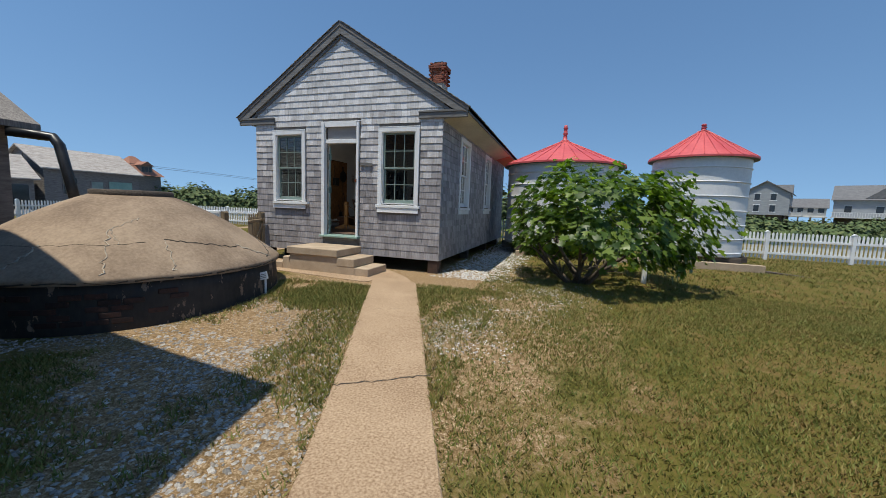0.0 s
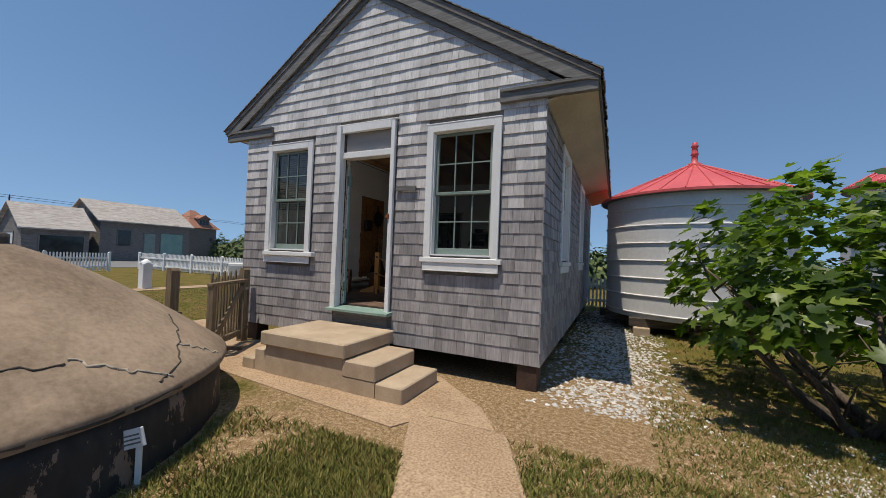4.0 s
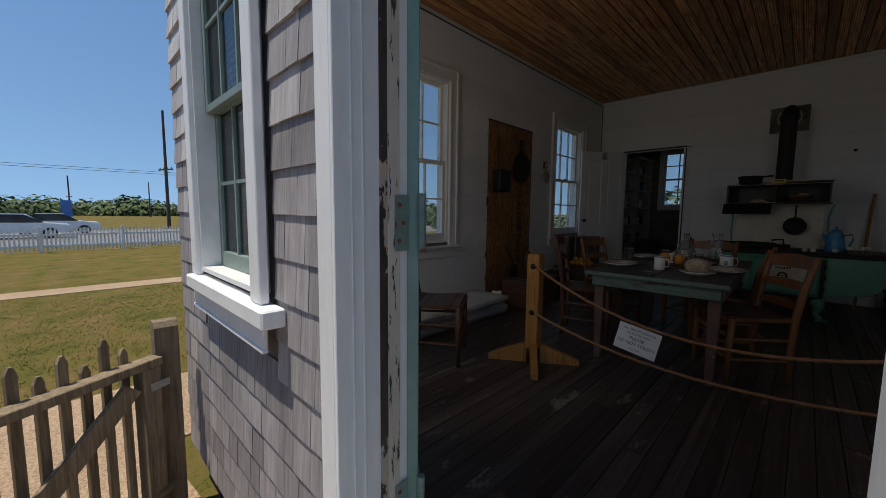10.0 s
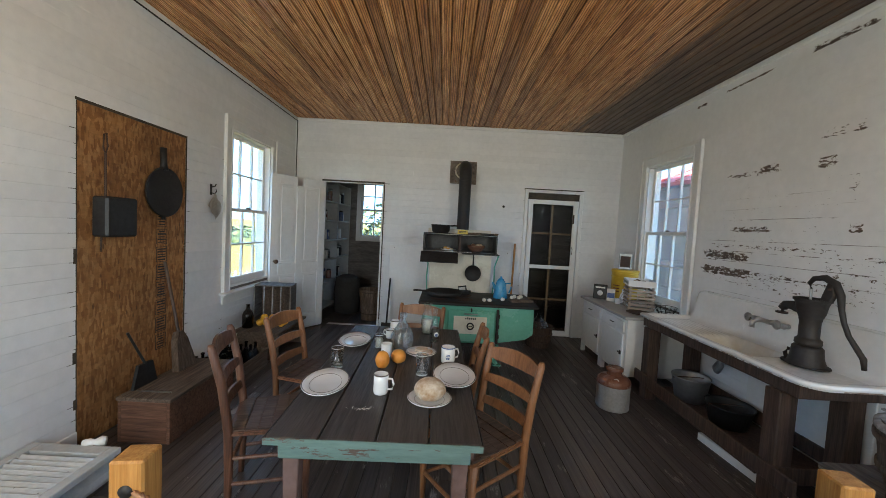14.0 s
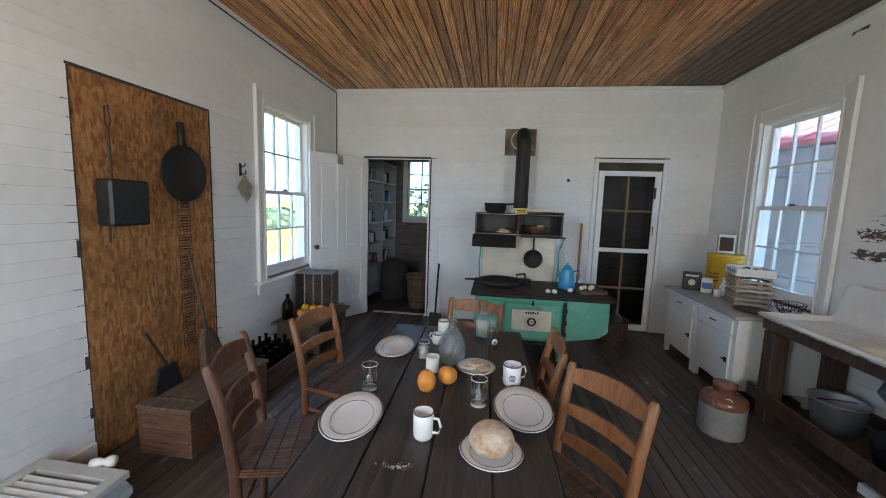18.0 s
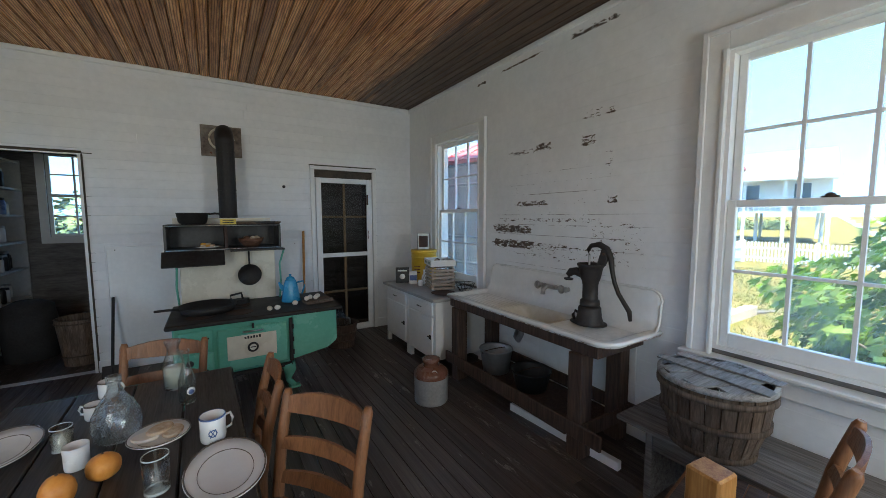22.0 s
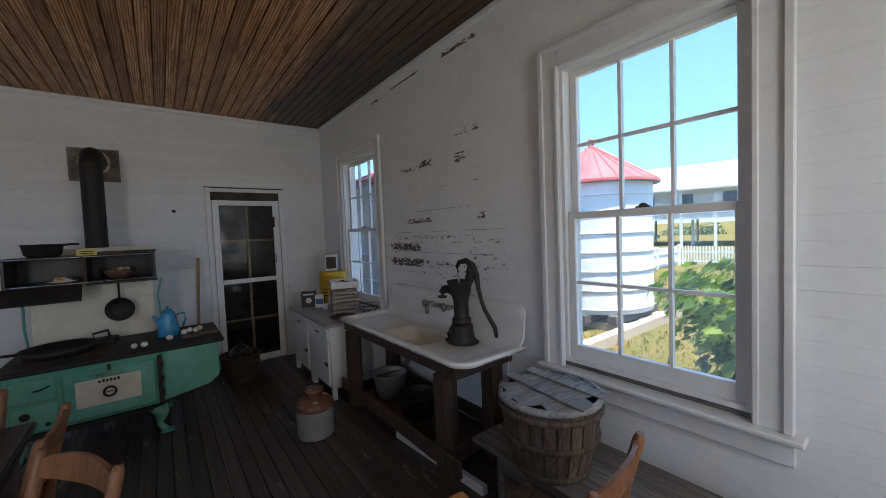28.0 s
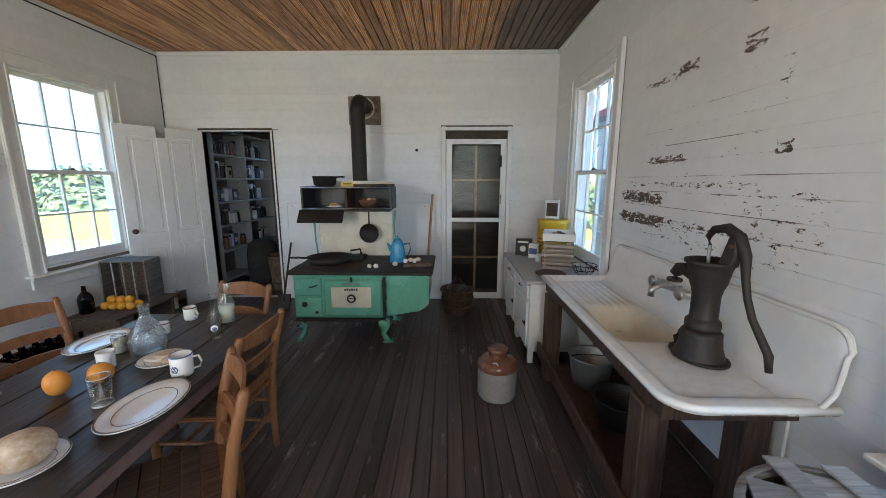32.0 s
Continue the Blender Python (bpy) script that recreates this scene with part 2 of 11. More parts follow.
TRANSOM = surface("boarded_transom_paint", (0.30, 0.28, 0.265), (0.38, 0.36, 0.34), 2, 30, 0.7, stretch=(0.5, 1, 4))
CONCRETE = surface("tan_concrete", (0.235, 0.150, 0.088), (0.50, 0.365, 0.240), 1.6, 55, 0.9, bump=0.6, spec=0.2, grain_mix=0.75, chips=(0.60, 0.52, 0.42), chip_at=0.68, chip_scale=38)
STEP_CONCRETE = surface("cast_concrete", (0.3526, 0.2666, 0.1849), (0.4902, 0.387, 0.2795), 3.0, 60, 0.9, bump=0.3, spec=0.2, chips=(0.58, 0.50, 0.41), chip_at=0.72, chip_scale=6)
DOME_CONCRETE = surface("stained_cistern_concrete", (0.185, 0.132, 0.092), (0.375, 0.285, 0.205), 1.5, 26, 0.9, bump=0.5, spec=0.2, chips=(0.46, 0.39, 0.30), chip_at=0.70, chip_scale=2.2)
CRACK_FILL = surface("crack_mortar", (0.26, 0.21, 0.16), (0.50, 0.43, 0.34), 9, 60, 0.95, bump=0.5)
CRACK_DARK = surface("crack_shadow", (0.03, 0.025, 0.02), (0.10, 0.08, 0.06), 9, 60, 0.95)
TAR = surface("tarred_masonry", (0.012, 0.011, 0.011), (0.05, 0.042, 0.036), 2.2, 16, 0.75, bump=0.6, chips=(0.24, 0.165, 0.12), chip_at=0.585, chip_scale=3.6, stretch=(1, 1, 0.45))
BRICK = surface("old_red_brick", (0.22, 0.075, 0.05), (0.36, 0.14, 0.095), 6, 40, 0.9, bump=0.4, vary=0.4, spec=0.2)
MORTAR = surface("mortar", (0.28, 0.26, 0.23), (0.42, 0.39, 0.35), 6, 50, 0.95, bump=0.4)
TANK_WHITE = surface("white_tank_paint", (0.60, 0.61, 0.62), (0.76, 0.76, 0.76), 0.8, 14, 0.45, bump=0.1, chips=(0.40, 0.34, 0.28), chip_at=0.74, chip_scale=3)
TANK_RED = surface("red_tank_roof_paint", (0.50, 0.065, 0.07), (0.66, 0.13, 0.13), 1.2, 12, 0.5, bump=0.1)
DARK_TIMBER = wood("dark_sleeper", (0.10, 0.08, 0.065), (0.19, 0.155, 0.125), (0.05, 0.04, 0.035), "x", 0.85)
GATE_WOOD = wood("tan_treated_lumber", (0.27, 0.20, 0.125), (0.40, 0.31, 0.20), (0.16, 0.115, 0.07), "z", 0.8, 0.3)
FENCE_WHITE = surface("white_fence_paint", (0.68, 0.69, 0.70), (0.80, 0.80, 0.80), 3, 20, 0.6, bump=0.1)
SHELL = surface("white_shell_gravel", (0.50, 0.46, 0.41), (0.80, 0.78, 0.74), 20, 80, 0.8, vary=0.5)
PEBBLE = surface("grey_gravel", (0.30, 0.265, 0.23), (0.60, 0.56, 0.50), 20, 80, 0.85, vary=0.6)
BARK = wood("fig_bark", (0.14, 0.105, 0.08), (0.22, 0.17, 0.13), (0.07, 0.055, 0.045), "z", 0.9)
POLE_WOOD = wood("utility_pole_wood", (0.09, 0.07, 0.06), (0.16, 0.13, 0.11), (0.05, 0.04, 0.035), "z", 0.9)
IRON = surface("black_cast_iron", (0.012, 0.011, 0.011), (0.035, 0.03, 0.028), 5, 45, 0.6, metal=0.3, bump=0.3, chips=(0.075, 0.042, 0.03), chip_at=0.68)
RUSTED = surface("rust_brown_iron", (0.045, 0.028, 0.022), (0.10, 0.058, 0.042), 6, 45, 0.75, metal=0.3, bump=0.4)
PUMP_IRON = surface("brown_black_pump_iron", (0.017, 0.014, 0.013), (0.040, 0.032, 0.029), 5, 45, 0.6, metal=0.2, bump=0.35)
STEEL = surface("dull_steel", (0.35, 0.35, 0.35), (0.55, 0.55, 0.55), 5, 40, 0.35, metal=1.0, bump=0.1)
GALV = surface("galvanized_steel", (0.30, 0.31, 0.32), (0.48, 0.49, 0.50), 7, 30, 0.45, metal=0.7, bump=0.15)
INNER_WHITE = surface("white_wall_paint", (0.70, 0.71, 0.72), (0.82, 0.825, 0.83), 0.9, 18, 0.55, bump=0.12, vary=0.05, space="World")
CASING_WHITE = surface("white_casing_paint", (0.70, 0.70, 0.695), (0.81, 0.81, 0.80), 2, 25, 0.45, bump=0.12, chips=(0.36, 0.32, 0.28), chip_at=0.735, chip_scale=8)
FLOOR_WOOD = wood("dark_floor_boards", (0.090, 0.068, 0.060), (0.155, 0.120, 0.106), (0.050, 0.036, 0.032), "y", 0.38, 0.45, 0.3, 0.8, spec=0.4, wear=(0.23, 0.195, 0.18), wear_at=0.60)
PORCH_WOOD = wood("worn_brown_boards", (0.16, 0.10, 0.07), (0.25, 0.165, 0.115), (0.09, 0.055, 0.04), "y", 0.7, 0.3)
TABLE_WOOD = wood("dark_table_planks", (0.054, 0.042, 0.037), (0.086, 0.068, 0.060), (0.030, 0.023, 0.020), "y", 0.42, 0.25, 0.25, 0.8)
TABLE_GREEN = surface("worn_green_apron_paint", (0.085, 0.145, 0.13), (0.15, 0.235, 0.215), 4, 30, 0.6, chips=(0.09, 0.06, 0.045), chip_at=0.56, chip_scale=7, stretch=(0.5, 0.5, 3))
TABLE_LEG = surface("worn_red_brown_leg_paint", (0.10, 0.055, 0.045), (0.18, 0.115, 0.10), 6, 30, 0.65, chips=(0.22, 0.30, 0.27), chip_at=0.64, chip_scale=9)
CHAIR_WOOD = wood("honey_brown_chair_wood", (0.29, 0.125, 0.052), (0.35, 0.158, 0.068), (0.20, 0.085, 0.038), "z", 0.42, 0.15, 0.12)
CHAIR_DARK = wood("dark_worn_chair_wood", (0.13, 0.055, 0.032), (0.21, 0.10, 0.058), (0.06, 0.03, 0.02), "z", 0.45, 0.15, 0.15)
SEAT_WOOD = wood("worn_seat_slats", (0.10, 0.062, 0.045), (0.17, 0.115, 0.085), (0.05, 0.03, 0.025), "x", 0.5, 0.25)
PINE = wood("orange_pine", (0.46, 0.21, 0.055), (0.58, 0.30, 0.09), (0.33, 0.135, 0.03), "z", 0.4, 0.1, 0.1)
ROPE = surface("manila_rope", (0.24, 0.115, 0.055), (0.40, 0.21, 0.105), 30, 160, 0.9, bump=0.6)
SIGN_WHITE = surface("white_card", (0.72, 0.73, 0.75), (0.80, 0.81, 0.83), 3, 20, 0.5, bump=0.0)
GLASS_EDGE = solid_glass("whitened_glass_edge", (0.80, 0.84, 0.84), 0.12)
GLASS_EDGE.node_tree.nodes["Principled BSDF"].inputs["Transmission Weight"].default_value = 0.35
DUSTY_WHITE = surface("dusty_flaking_white_paint", (0.36, 0.36, 0.355), (0.53, 0.53, 0.52), 2, 25, 0.6, bump=0.25, chips=(0.10, 0.085, 0.07), chip_at=0.645, chip_scale=16)
SHINGLE_PALE = wood("pale_shingle", (0.80, 0.78, 0.77), (0.90, 0.88, 0.87), (0.64, 0.615, 0.60), "z", 0.65, 0.30, 0.2, 0.55, spec=0.45)
INK = surface("black_ink", (0.015, 0.015, 0.018), (0.03, 0.03, 0.035), 10, 30, 0.6, bump=0.0)
STOVE_GREEN = surface("jade_green_enamel", (0.12, 0.36, 0.26), (0.165, 0.44, 0.33), 3, 30, 0.22, bump=0.03, chips=(0.03, 0.028, 0.026), chip_at=0.735, chip_scale=9)
CREAM = surface("cream_enamel", (0.62, 0.57, 0.46), (0.72, 0.67, 0.55), 3, 30, 0.28, bump=0.03)
SINK_WHITE = surface("white_porcelain_enamel", (0.74, 0.735, 0.715), (0.84, 0.835, 0.815), 2, 25, 0.18, bump=0.02)
m, n, l, p = nodes_of("basin_enamel_with_yellow_stain")
pos_ = coords(n, l, "Object", (1, 1, 1), shift=False)
f_ = noise_of(n, l, pos_, 5.0, 5)
far_ = n.new("ShaderNodeVectorMath")
far_.operation = "DISTANCE"
mp_ = n.new("ShaderNodeMapping")
mp_.inputs["Scale"].default_value = (1.25, 0.75, 0.4)
mp_.inputs["Location"].default_value = (0.36, 0.02, 0.0)
l.new(pos_, mp_.inputs["Vector"])
l.new(mp_.outputs[0], far_.inputs[0])
far_.inputs[1].default_value = (0.0, 0.0, 0.0)
st_ = ramp(n, l, math_of(n, l, "MULTIPLY_ADD", f_, 0.25, far_.outputs["Value"]), [(0.20, 1.0), (0.52, 0.0)])
cl_ = ramp(n, l, noise_of(n, l, pos_, 26, 4), [(0.35, (0.74, 0.735, 0.715)), (0.65, (0.84, 0.835, 0.815))])
l.new(mixc(n, l, math_of(n, l, "MULTIPLY", st_, 0.8), cl_, (0.52, 0.43, 0.25)), p.inputs["Base Color"])
p.inputs["Roughness"].default_value = 0.2
SINK_BASIN = m
SINK_EDGE = surface("chipped_rusty_rim", (0.20, 0.12, 0.08), (0.42, 0.34, 0.28), 12, 40, 0.5, chips=(0.7, 0.69, 0.67), chip_at=0.5, chip_scale=14)
STAND_WOOD = wood("dark_sink_stand_wood", (0.075, 0.045, 0.033), (0.13, 0.08, 0.058), (0.035, 0.022, 0.018), "z", 0.6, 0.2)
GREY_BENCH = wood("weathered_bench_wood", (0.17, 0.15, 0.135), (0.28, 0.25, 0.225), (0.085, 0.075, 0.07), "y", 0.8, 0.3)
BASKET_WOOD = wood("weathered_basket_stave", (0.14, 0.095, 0.066), (0.24, 0.175, 0.13), (0.06, 0.042, 0.032), "z", 0.85, 0.4, 0.4)
BASKET_LID = wood("grey_lid_slat", (0.36, 0.345, 0.33), (0.52, 0.505, 0.49), (0.19, 0.17, 0.155), "x", 0.85, 0.3, 0.4)
CRATE_WOOD = wood("dark_crate_wood", (0.12, 0.085, 0.062), (0.21, 0.155, 0.115), (0.06, 0.042, 0.032), "y", 0.8, 0.3)
CRATE_RED = wood("reddish_box_wood", (0.16, 0.075, 0.045), (0.25, 0.125, 0.078), (0.08, 0.038, 0.025), "x", 0.7, 0.25)
WHITE_CERAMIC = surface("white_glazed_china", (0.70, 0.70, 0.69), (0.78, 0.78, 0.775), 3, 20, 0.14, bump=0.0)
RIM_BROWN = surface("brown_rim_line", (0.07, 0.055, 0.048), (0.13, 0.105, 0.09), 9, 30, 0.3, bump=0.0)
BLUE_PRINT = surface("blue_printed_mark", (0.06, 0.10, 0.25), (0.12, 0.17, 0.34), 9, 30, 0.3, bump=0.0)
BREAD = surface("pale_floured_crust", (0.34, 0.21, 0.11), (0.66, 0.57, 0.46), 14, 60, 0.9, bump=0.7)
ORANGE = surface("orange_fruit_skin", (0.58, 0.19, 0.03), (0.70, 0.31, 0.06), 8, 90, 0.45, bump=0.2)
LEMON = surface("yellow_fruit_skin", (0.60, 0.26, 0.02), (0.72, 0.40, 0.04), 8, 90, 0.45, bump=0.2)
MILK = surface("cream_milk", (0.72, 0.69, 0.58), (0.78, 0.75, 0.66), 3, 20, 0.35, bump=0.0)
BLUE_ENAMEL = surface("blue_speckled_enamel", (0.03, 0.21, 0.42), (0.07, 0.33, 0.56), 3, 60, 0.25, bump=0.02)
BLACK_TIN = surface("black_painted_tin", (0.015, 0.015, 0.016), (0.035, 0.035, 0.036), 5, 40, 0.4, metal=0.3, bump=0.1)
YELLOW_TIN = surface("yellow_painted_tin", (0.52, 0.31, 0.02), (0.64, 0.41, 0.04), 3, 40, 0.4, bump=0.08, chips=(0.25, 0.17, 0.05), chip_at=0.70)
STONEWARE = surface("grey_stoneware", (0.27, 0.265, 0.26), (0.42, 0.41, 0.40), 3, 50, 0.4, bump=0.1)
BROWN_GLAZE = surface("brown_salt_glaze", (0.14, 0.058, 0.038), (0.25, 0.115, 0.075), 5, 50, 0.28, bump=0.1)
BROWN_GLASS = solid_glass("dark_brown_bottle_glass", (0.05, 0.02, 0.01))
QUILTED_GLASS = glass_pane("quilted_decanter_glass", (0.94, 0.96, 0.955), 0.07, 0.7, 2.0, film=0.10, wave=0.6, ripple=22.0)
CLEAR_GLASS = glass_pane("clear_bottle_glass", (0.95, 0.97, 0.965), 0.05, 0.7, 2.0)
MILK_GLASS = surface("frosted_white_glass", (0.62, 0.63, 0.63), (0.74, 0.75, 0.75), 4, 20, 0.25, bump=0.0)
CLOTH = surface("grey_quilted_cloth", (0.42, 0.39, 0.35), (0.60, 0.57, 0.53), 10, 80, 0.95, bump=0.5)
DARK_CLOTH = surface("dark_cloth", (0.02, 0.02, 0.022), (0.045, 0.043, 0.045), 6, 60, 0.95, bump=0.4)
TAN_PAINT = wood("tan_muntin_wood", (0.55, 0.38, 0.22), (0.66, 0.49, 0.30), (0.42, 0.28, 0.15), "z", 0.6, 0.1)
PAPER = surface("printed_label_paper", (0.60, 0.58, 0.53), (0.72, 0.70, 0.66), 6, 30, 0.7, bump=0.0)
YELLOW_CARD = surface("yellow_card", (0.62, 0.48, 0.09), (0.70, 0.57, 0.13), 6, 30, 0.6, bump=0.0)
EGG = surface("eggshell", (0.66, 0.60, 0.52), (0.76, 0.72, 0.66), 9, 60, 0.5, bump=0.05)
PEELED_EDGE = surface("bare_peeled_edge", (0.035, 0.024, 0.018), (0.09, 0.065, 0.05), 6, 40, 0.85, bump=0.6, chips=(0.50, 0.42, 0.33), chip_at=0.56, chip_scale=7, stretch=(1, 1, 0.4))
CREAM_PEEL = surface("cracked_cream_paint", (0.52, 0.46, 0.38), (0.66, 0.60, 0.52), 4, 40, 0.8, bump=0.6, chips=(0.07, 0.05, 0.04), chip_at=0.57, chip_scale=30, stretch=(1, 2, 0.35))
HINGE = surface("painted_hinge", (0.13, 0.20, 0.175), (0.22, 0.30, 0.265), 10, 40, 0.5, chips=(0.16, 0.06, 0.03), chip_at=0.60, chip_scale=18)
FLUE_TIN = surface("rusty_flue_tin", (0.075, 0.055, 0.045), (0.30, 0.25, 0.205), 7, 30, 0.6, metal=0.4, bump=0.3, chips=(0.16, 0.06, 0.03), chip_at=0.60, chip_scale=8)
RUST = surface("orange_rust", (0.17, 0.05, 0.02), (0.30, 0.10, 0.035), 12, 60, 0.85, bump=0.4)
PANE = glass_pane("window_glass", (0.84, 0.86, 0.85), film=0.05)
# dark tint paints the front panes dim, so the bright room hardly shows
DIM_PANE = glass_pane("dimmed_window_glass", (0.55, 0.58, 0.58), 0.06)
CRATE_PALE = wood("pale_crate_slat", (0.46, 0.37, 0.31), (0.66, 0.57, 0.50), (0.28, 0.20, 0.16), "x", 0.8, 0.45)
SCREEN_PANE = glass_pane("wavy_plastic_sheet", (0.80, 0.80, 0.80), 0.022, 0.5, 5.0, wave=0.9, ripple=7.0)
CAR_WHITE = surface("white_car_paint", (0.66, 0.68, 0.70), (0.74, 0.76, 0.78), 2, 20, 0.2, bump=0.0)
CAR_GLASS = surface("dark_car_glass", (0.02, 0.024, 0.028), (0.04, 0.045, 0.05), 2, 20, 0.08, bump=0.0)
RUBBER = surface("black_rubber", (0.015, 0.015, 0.015), (0.03, 0.03, 0.03), 5, 40, 0.8)
WALL_GREY = surface("grey_siding_paint", (0.26, 0.275, 0.29), (0.36, 0.375, 0.39), 1, 10, 0.7, stretch=(1, 1, 6))
WALL_PALE = surface("pale_siding_paint", (0.55, 0.55, 0.53), (0.68, 0.68, 0.66), 1, 10, 0.7, stretch=(1, 1, 6))
ROOF_DARK = surface("dark_asphalt_shingle", (0.11, 0.11, 0.115), (0.19, 0.19, 0.195), 2, 14, 0.9, bump=0.2)
ROOF_ORANGE = surface("rusty_red_roof", (0.27, 0.12, 0.075), (0.38, 0.18, 0.12), 2, 14, 0.85)
VAN_WHITE = surface("white_trailer_paint", (0.55, 0.57, 0.60), (0.64, 0.66, 0.69), 1, 10, 0.4)
ASPHALT = surface("pale_asphalt", (0.15, 0.145, 0.14), (0.22, 0.215, 0.205), 1, 40, 0.9, space="World")
SIGN_BLUE = surface("blue_sign", (0.04, 0.12, 0.33), (0.07, 0.17, 0.40), 3, 20, 0.5)


# ---- mesh tools ----
def B():
    return bmesh.new()


def box(bm, x0, x1, y0, y1, z0, z1, bevel=0.0, m=None):
    mat = Matrix.LocRotScale(((x0 + x1) / 2, (y0 + y1) / 2, (z0 + z1) / 2), None, (abs(x1 - x0), abs(y1 - y0), abs(z1 - z0)))
    r = bmesh.ops.create_cube(bm, size=1, matrix=mat)
    vs = r["verts"]
    if bevel:
        es = list({e for v in vs for e in v.link_edges})
        rb = bmesh.ops.bevel(bm, geom=es, offset=bevel, segments=1, affect="EDGES", clamp_overlap=True)
        vs = rb["verts"]
    if m is not None:
        bmesh.ops.transform(bm, matrix=m, verts=list(set(vs)))
    return bm


def rod(bm, a, b, r, r2=None, seg=8, caps=True):
    a, b = Vector(a), Vector(b)
    d = b - a
    q = d.to_track_quat("Z", "Y").to_matrix().to_4x4()
    bmesh.ops.create_cone(bm, cap_ends=caps, cap_tris=False, segments=seg, radius1=r, radius2=r if r2 is None else r2, depth=d.length,
                          matrix=Matrix.Translation((a + b) / 2) @ q)
    return bm


def lathe(bm, prof, seg=20, at=(0, 0, 0), smooth=True, m=None):
    """A turned shape from (radius, height) pairs."""
    rings = []
    for r, z in prof:
        if r < 1e-5:
            rings.append([bm.verts.new((at[0], at[1], at[2] + z))])
        else:
            rings.append([bm.verts.new((at[0] + r * math.cos(2 * math.pi * i / seg), at[1] + r * math.sin(2 * math.pi * i / seg), at[2] + z)) for i in range(seg)])
    for p, q in zip(rings, rings[1:]):
        for i in range(seg):
            j = (i + 1) % seg
            if len(p) == 1 and len(q) == 1:
                continue
            if len(p) == 1:
                f = bm.faces.new((p[0], q[j], q[i]))
            elif len(q) == 1:
                f = bm.faces.new((p[i], p[j], q[0]))
            else:
                f = bm.faces.new((p[i], p[j], q[j], q[i]))
            f.smooth = smooth
    if m is not None:
        bmesh.ops.transform(bm, matrix=m, verts=[v for r in rings for v in r])
    return bm


def tube(bm, pts, r, seg=8, radii=None, closed=False):
    pts = [Vector(p) for p in pts]
    rings = []
    n = len(pts)
    up = Vector((0, 0, 1))
    for i, p in enumerate(pts):
        d = (pts[(i + 1) % n] - pts[i - 1]) if closed else (pts[min(i + 1, n - 1)] - pts[max(i - 1, 0)])
        d.normalize()
        a = d.cross(up)
        if a.length < 0.1:
            a = d.cross(Vector((1, 0, 0)))
        a.normalize()
        b = d.cross(a).normalized()
        rr = radii[i] if radii else r
        rings.append([bm.verts.new(p + rr * (a * math.cos(2 * math.pi * k / seg) + b * math.sin(2 * math.pi * k / seg))) for k in range(seg)])
    pairs = list(zip(rings, rings[1:])) + ([(rings[-1], rings[0])] if closed else [])
    for p, q in pairs:
        for k in range(seg):
            f = bm.faces.new((p[k], p[(k + 1) % seg], q[(k + 1) % seg], q[k]))
            f.smooth = True
    if not closed:
        bm.faces.new(rings[0][::-1])
        bm.faces.new(rings[-1])
    return bm


def prism(bm, poly, axis, a, b):
    """A polygon of (u, v) pairs drawn out along one axis from a to b."""
    def put(u, v, w):
        return {"x": (w, u, v), "y": (u, w, v), "z": (u, v, w)}[axis]
    lo = [bm.verts.new(put(u, v, a)) for u, v in poly]
    hi = [bm.verts.new(put(u, v, b)) for u, v in poly]
    bm.faces.new(lo), bm.faces.new(hi)
    for i in range(len(poly)):
        j = (i + 1) % len(poly)
        bm.faces.new((lo[i], lo[j], hi[j], hi[i]))
    return bm


def blob(bm, c, r, seed=0, rough=0.1, sub=2, squash=1.0):
    o = bmesh.ops.create_icosphere(bm, subdivisions=sub, radius=1)
    for v in o["verts"]:
        k = 1 + rough * noise.noise(v.co * 1.7 + Vector((seed * 7.3, seed, 1)))
        v.co = Vector(c) + Vector((v.co.x * r * k, v.co.y * r * k, v.co.z * r * k * squash))
    for f in bm.faces:
        f.smooth = True
    return bm


def part(name, bm, material, parent=None, label="", at=None, rot=None):
    """Links a bmesh as one mesh object under a thing or a part."""
    bmesh.ops.recalc_face_normals(bm, faces=bm.faces)
    me = bpy.data.meshes.new(name)
    bm.to_mesh(me)
    bm.free()
    me.materials.append(material)
    ob = new(name, me)
    if parent is not None:
        ob.parent = parent
    if at is not None or rot is not None:
        r = rot or (0, 0, 0)
        ob.matrix_basis = pose(*(at or (0, 0, 0)), *r)
    if label:
        ob["label"] = label
    return ob


def piece(name, me, parent, m):
    """One of many alike pieces that share a mesh."""
    ob = new(name, me)
    ob.parent = parent
    ob.matrix_basis = m
    return ob


def mesh_of(name, bm, material):
    bmesh.ops.recalc_face_normals(bm, faces=bm.faces)
    me = bpy.data.meshes.new(name)
    bm.to_mesh(me)
    bm.free()
    me.materials.append(material)
    return me


def thing(name, label, category, at=(0, 0, 0), rz=0.0, group="", kind=""):
    ob = new(name)
    ob.empty_display_size = 0.1
    ob.matrix_basis = pose(*at, 0, 0, rz)
    return tagged(ob, label, category, group, kind)


def structure(ob, label, category="structure"):
    return tagged(ob, label, category, kind="structure")


def raw(name, verts, faces, material, parent=None, smooth=False):
    me = bpy.data.meshes.new(name)
    me.from_pydata(verts, [], faces)
    me.materials.append(material)
    if smooth:
        me.polygons.foreach_set("use_smooth", [True] * len(me.polygons))
    ob = new(name, me)
    if parent is not None:
        ob.parent = parent
    return ob


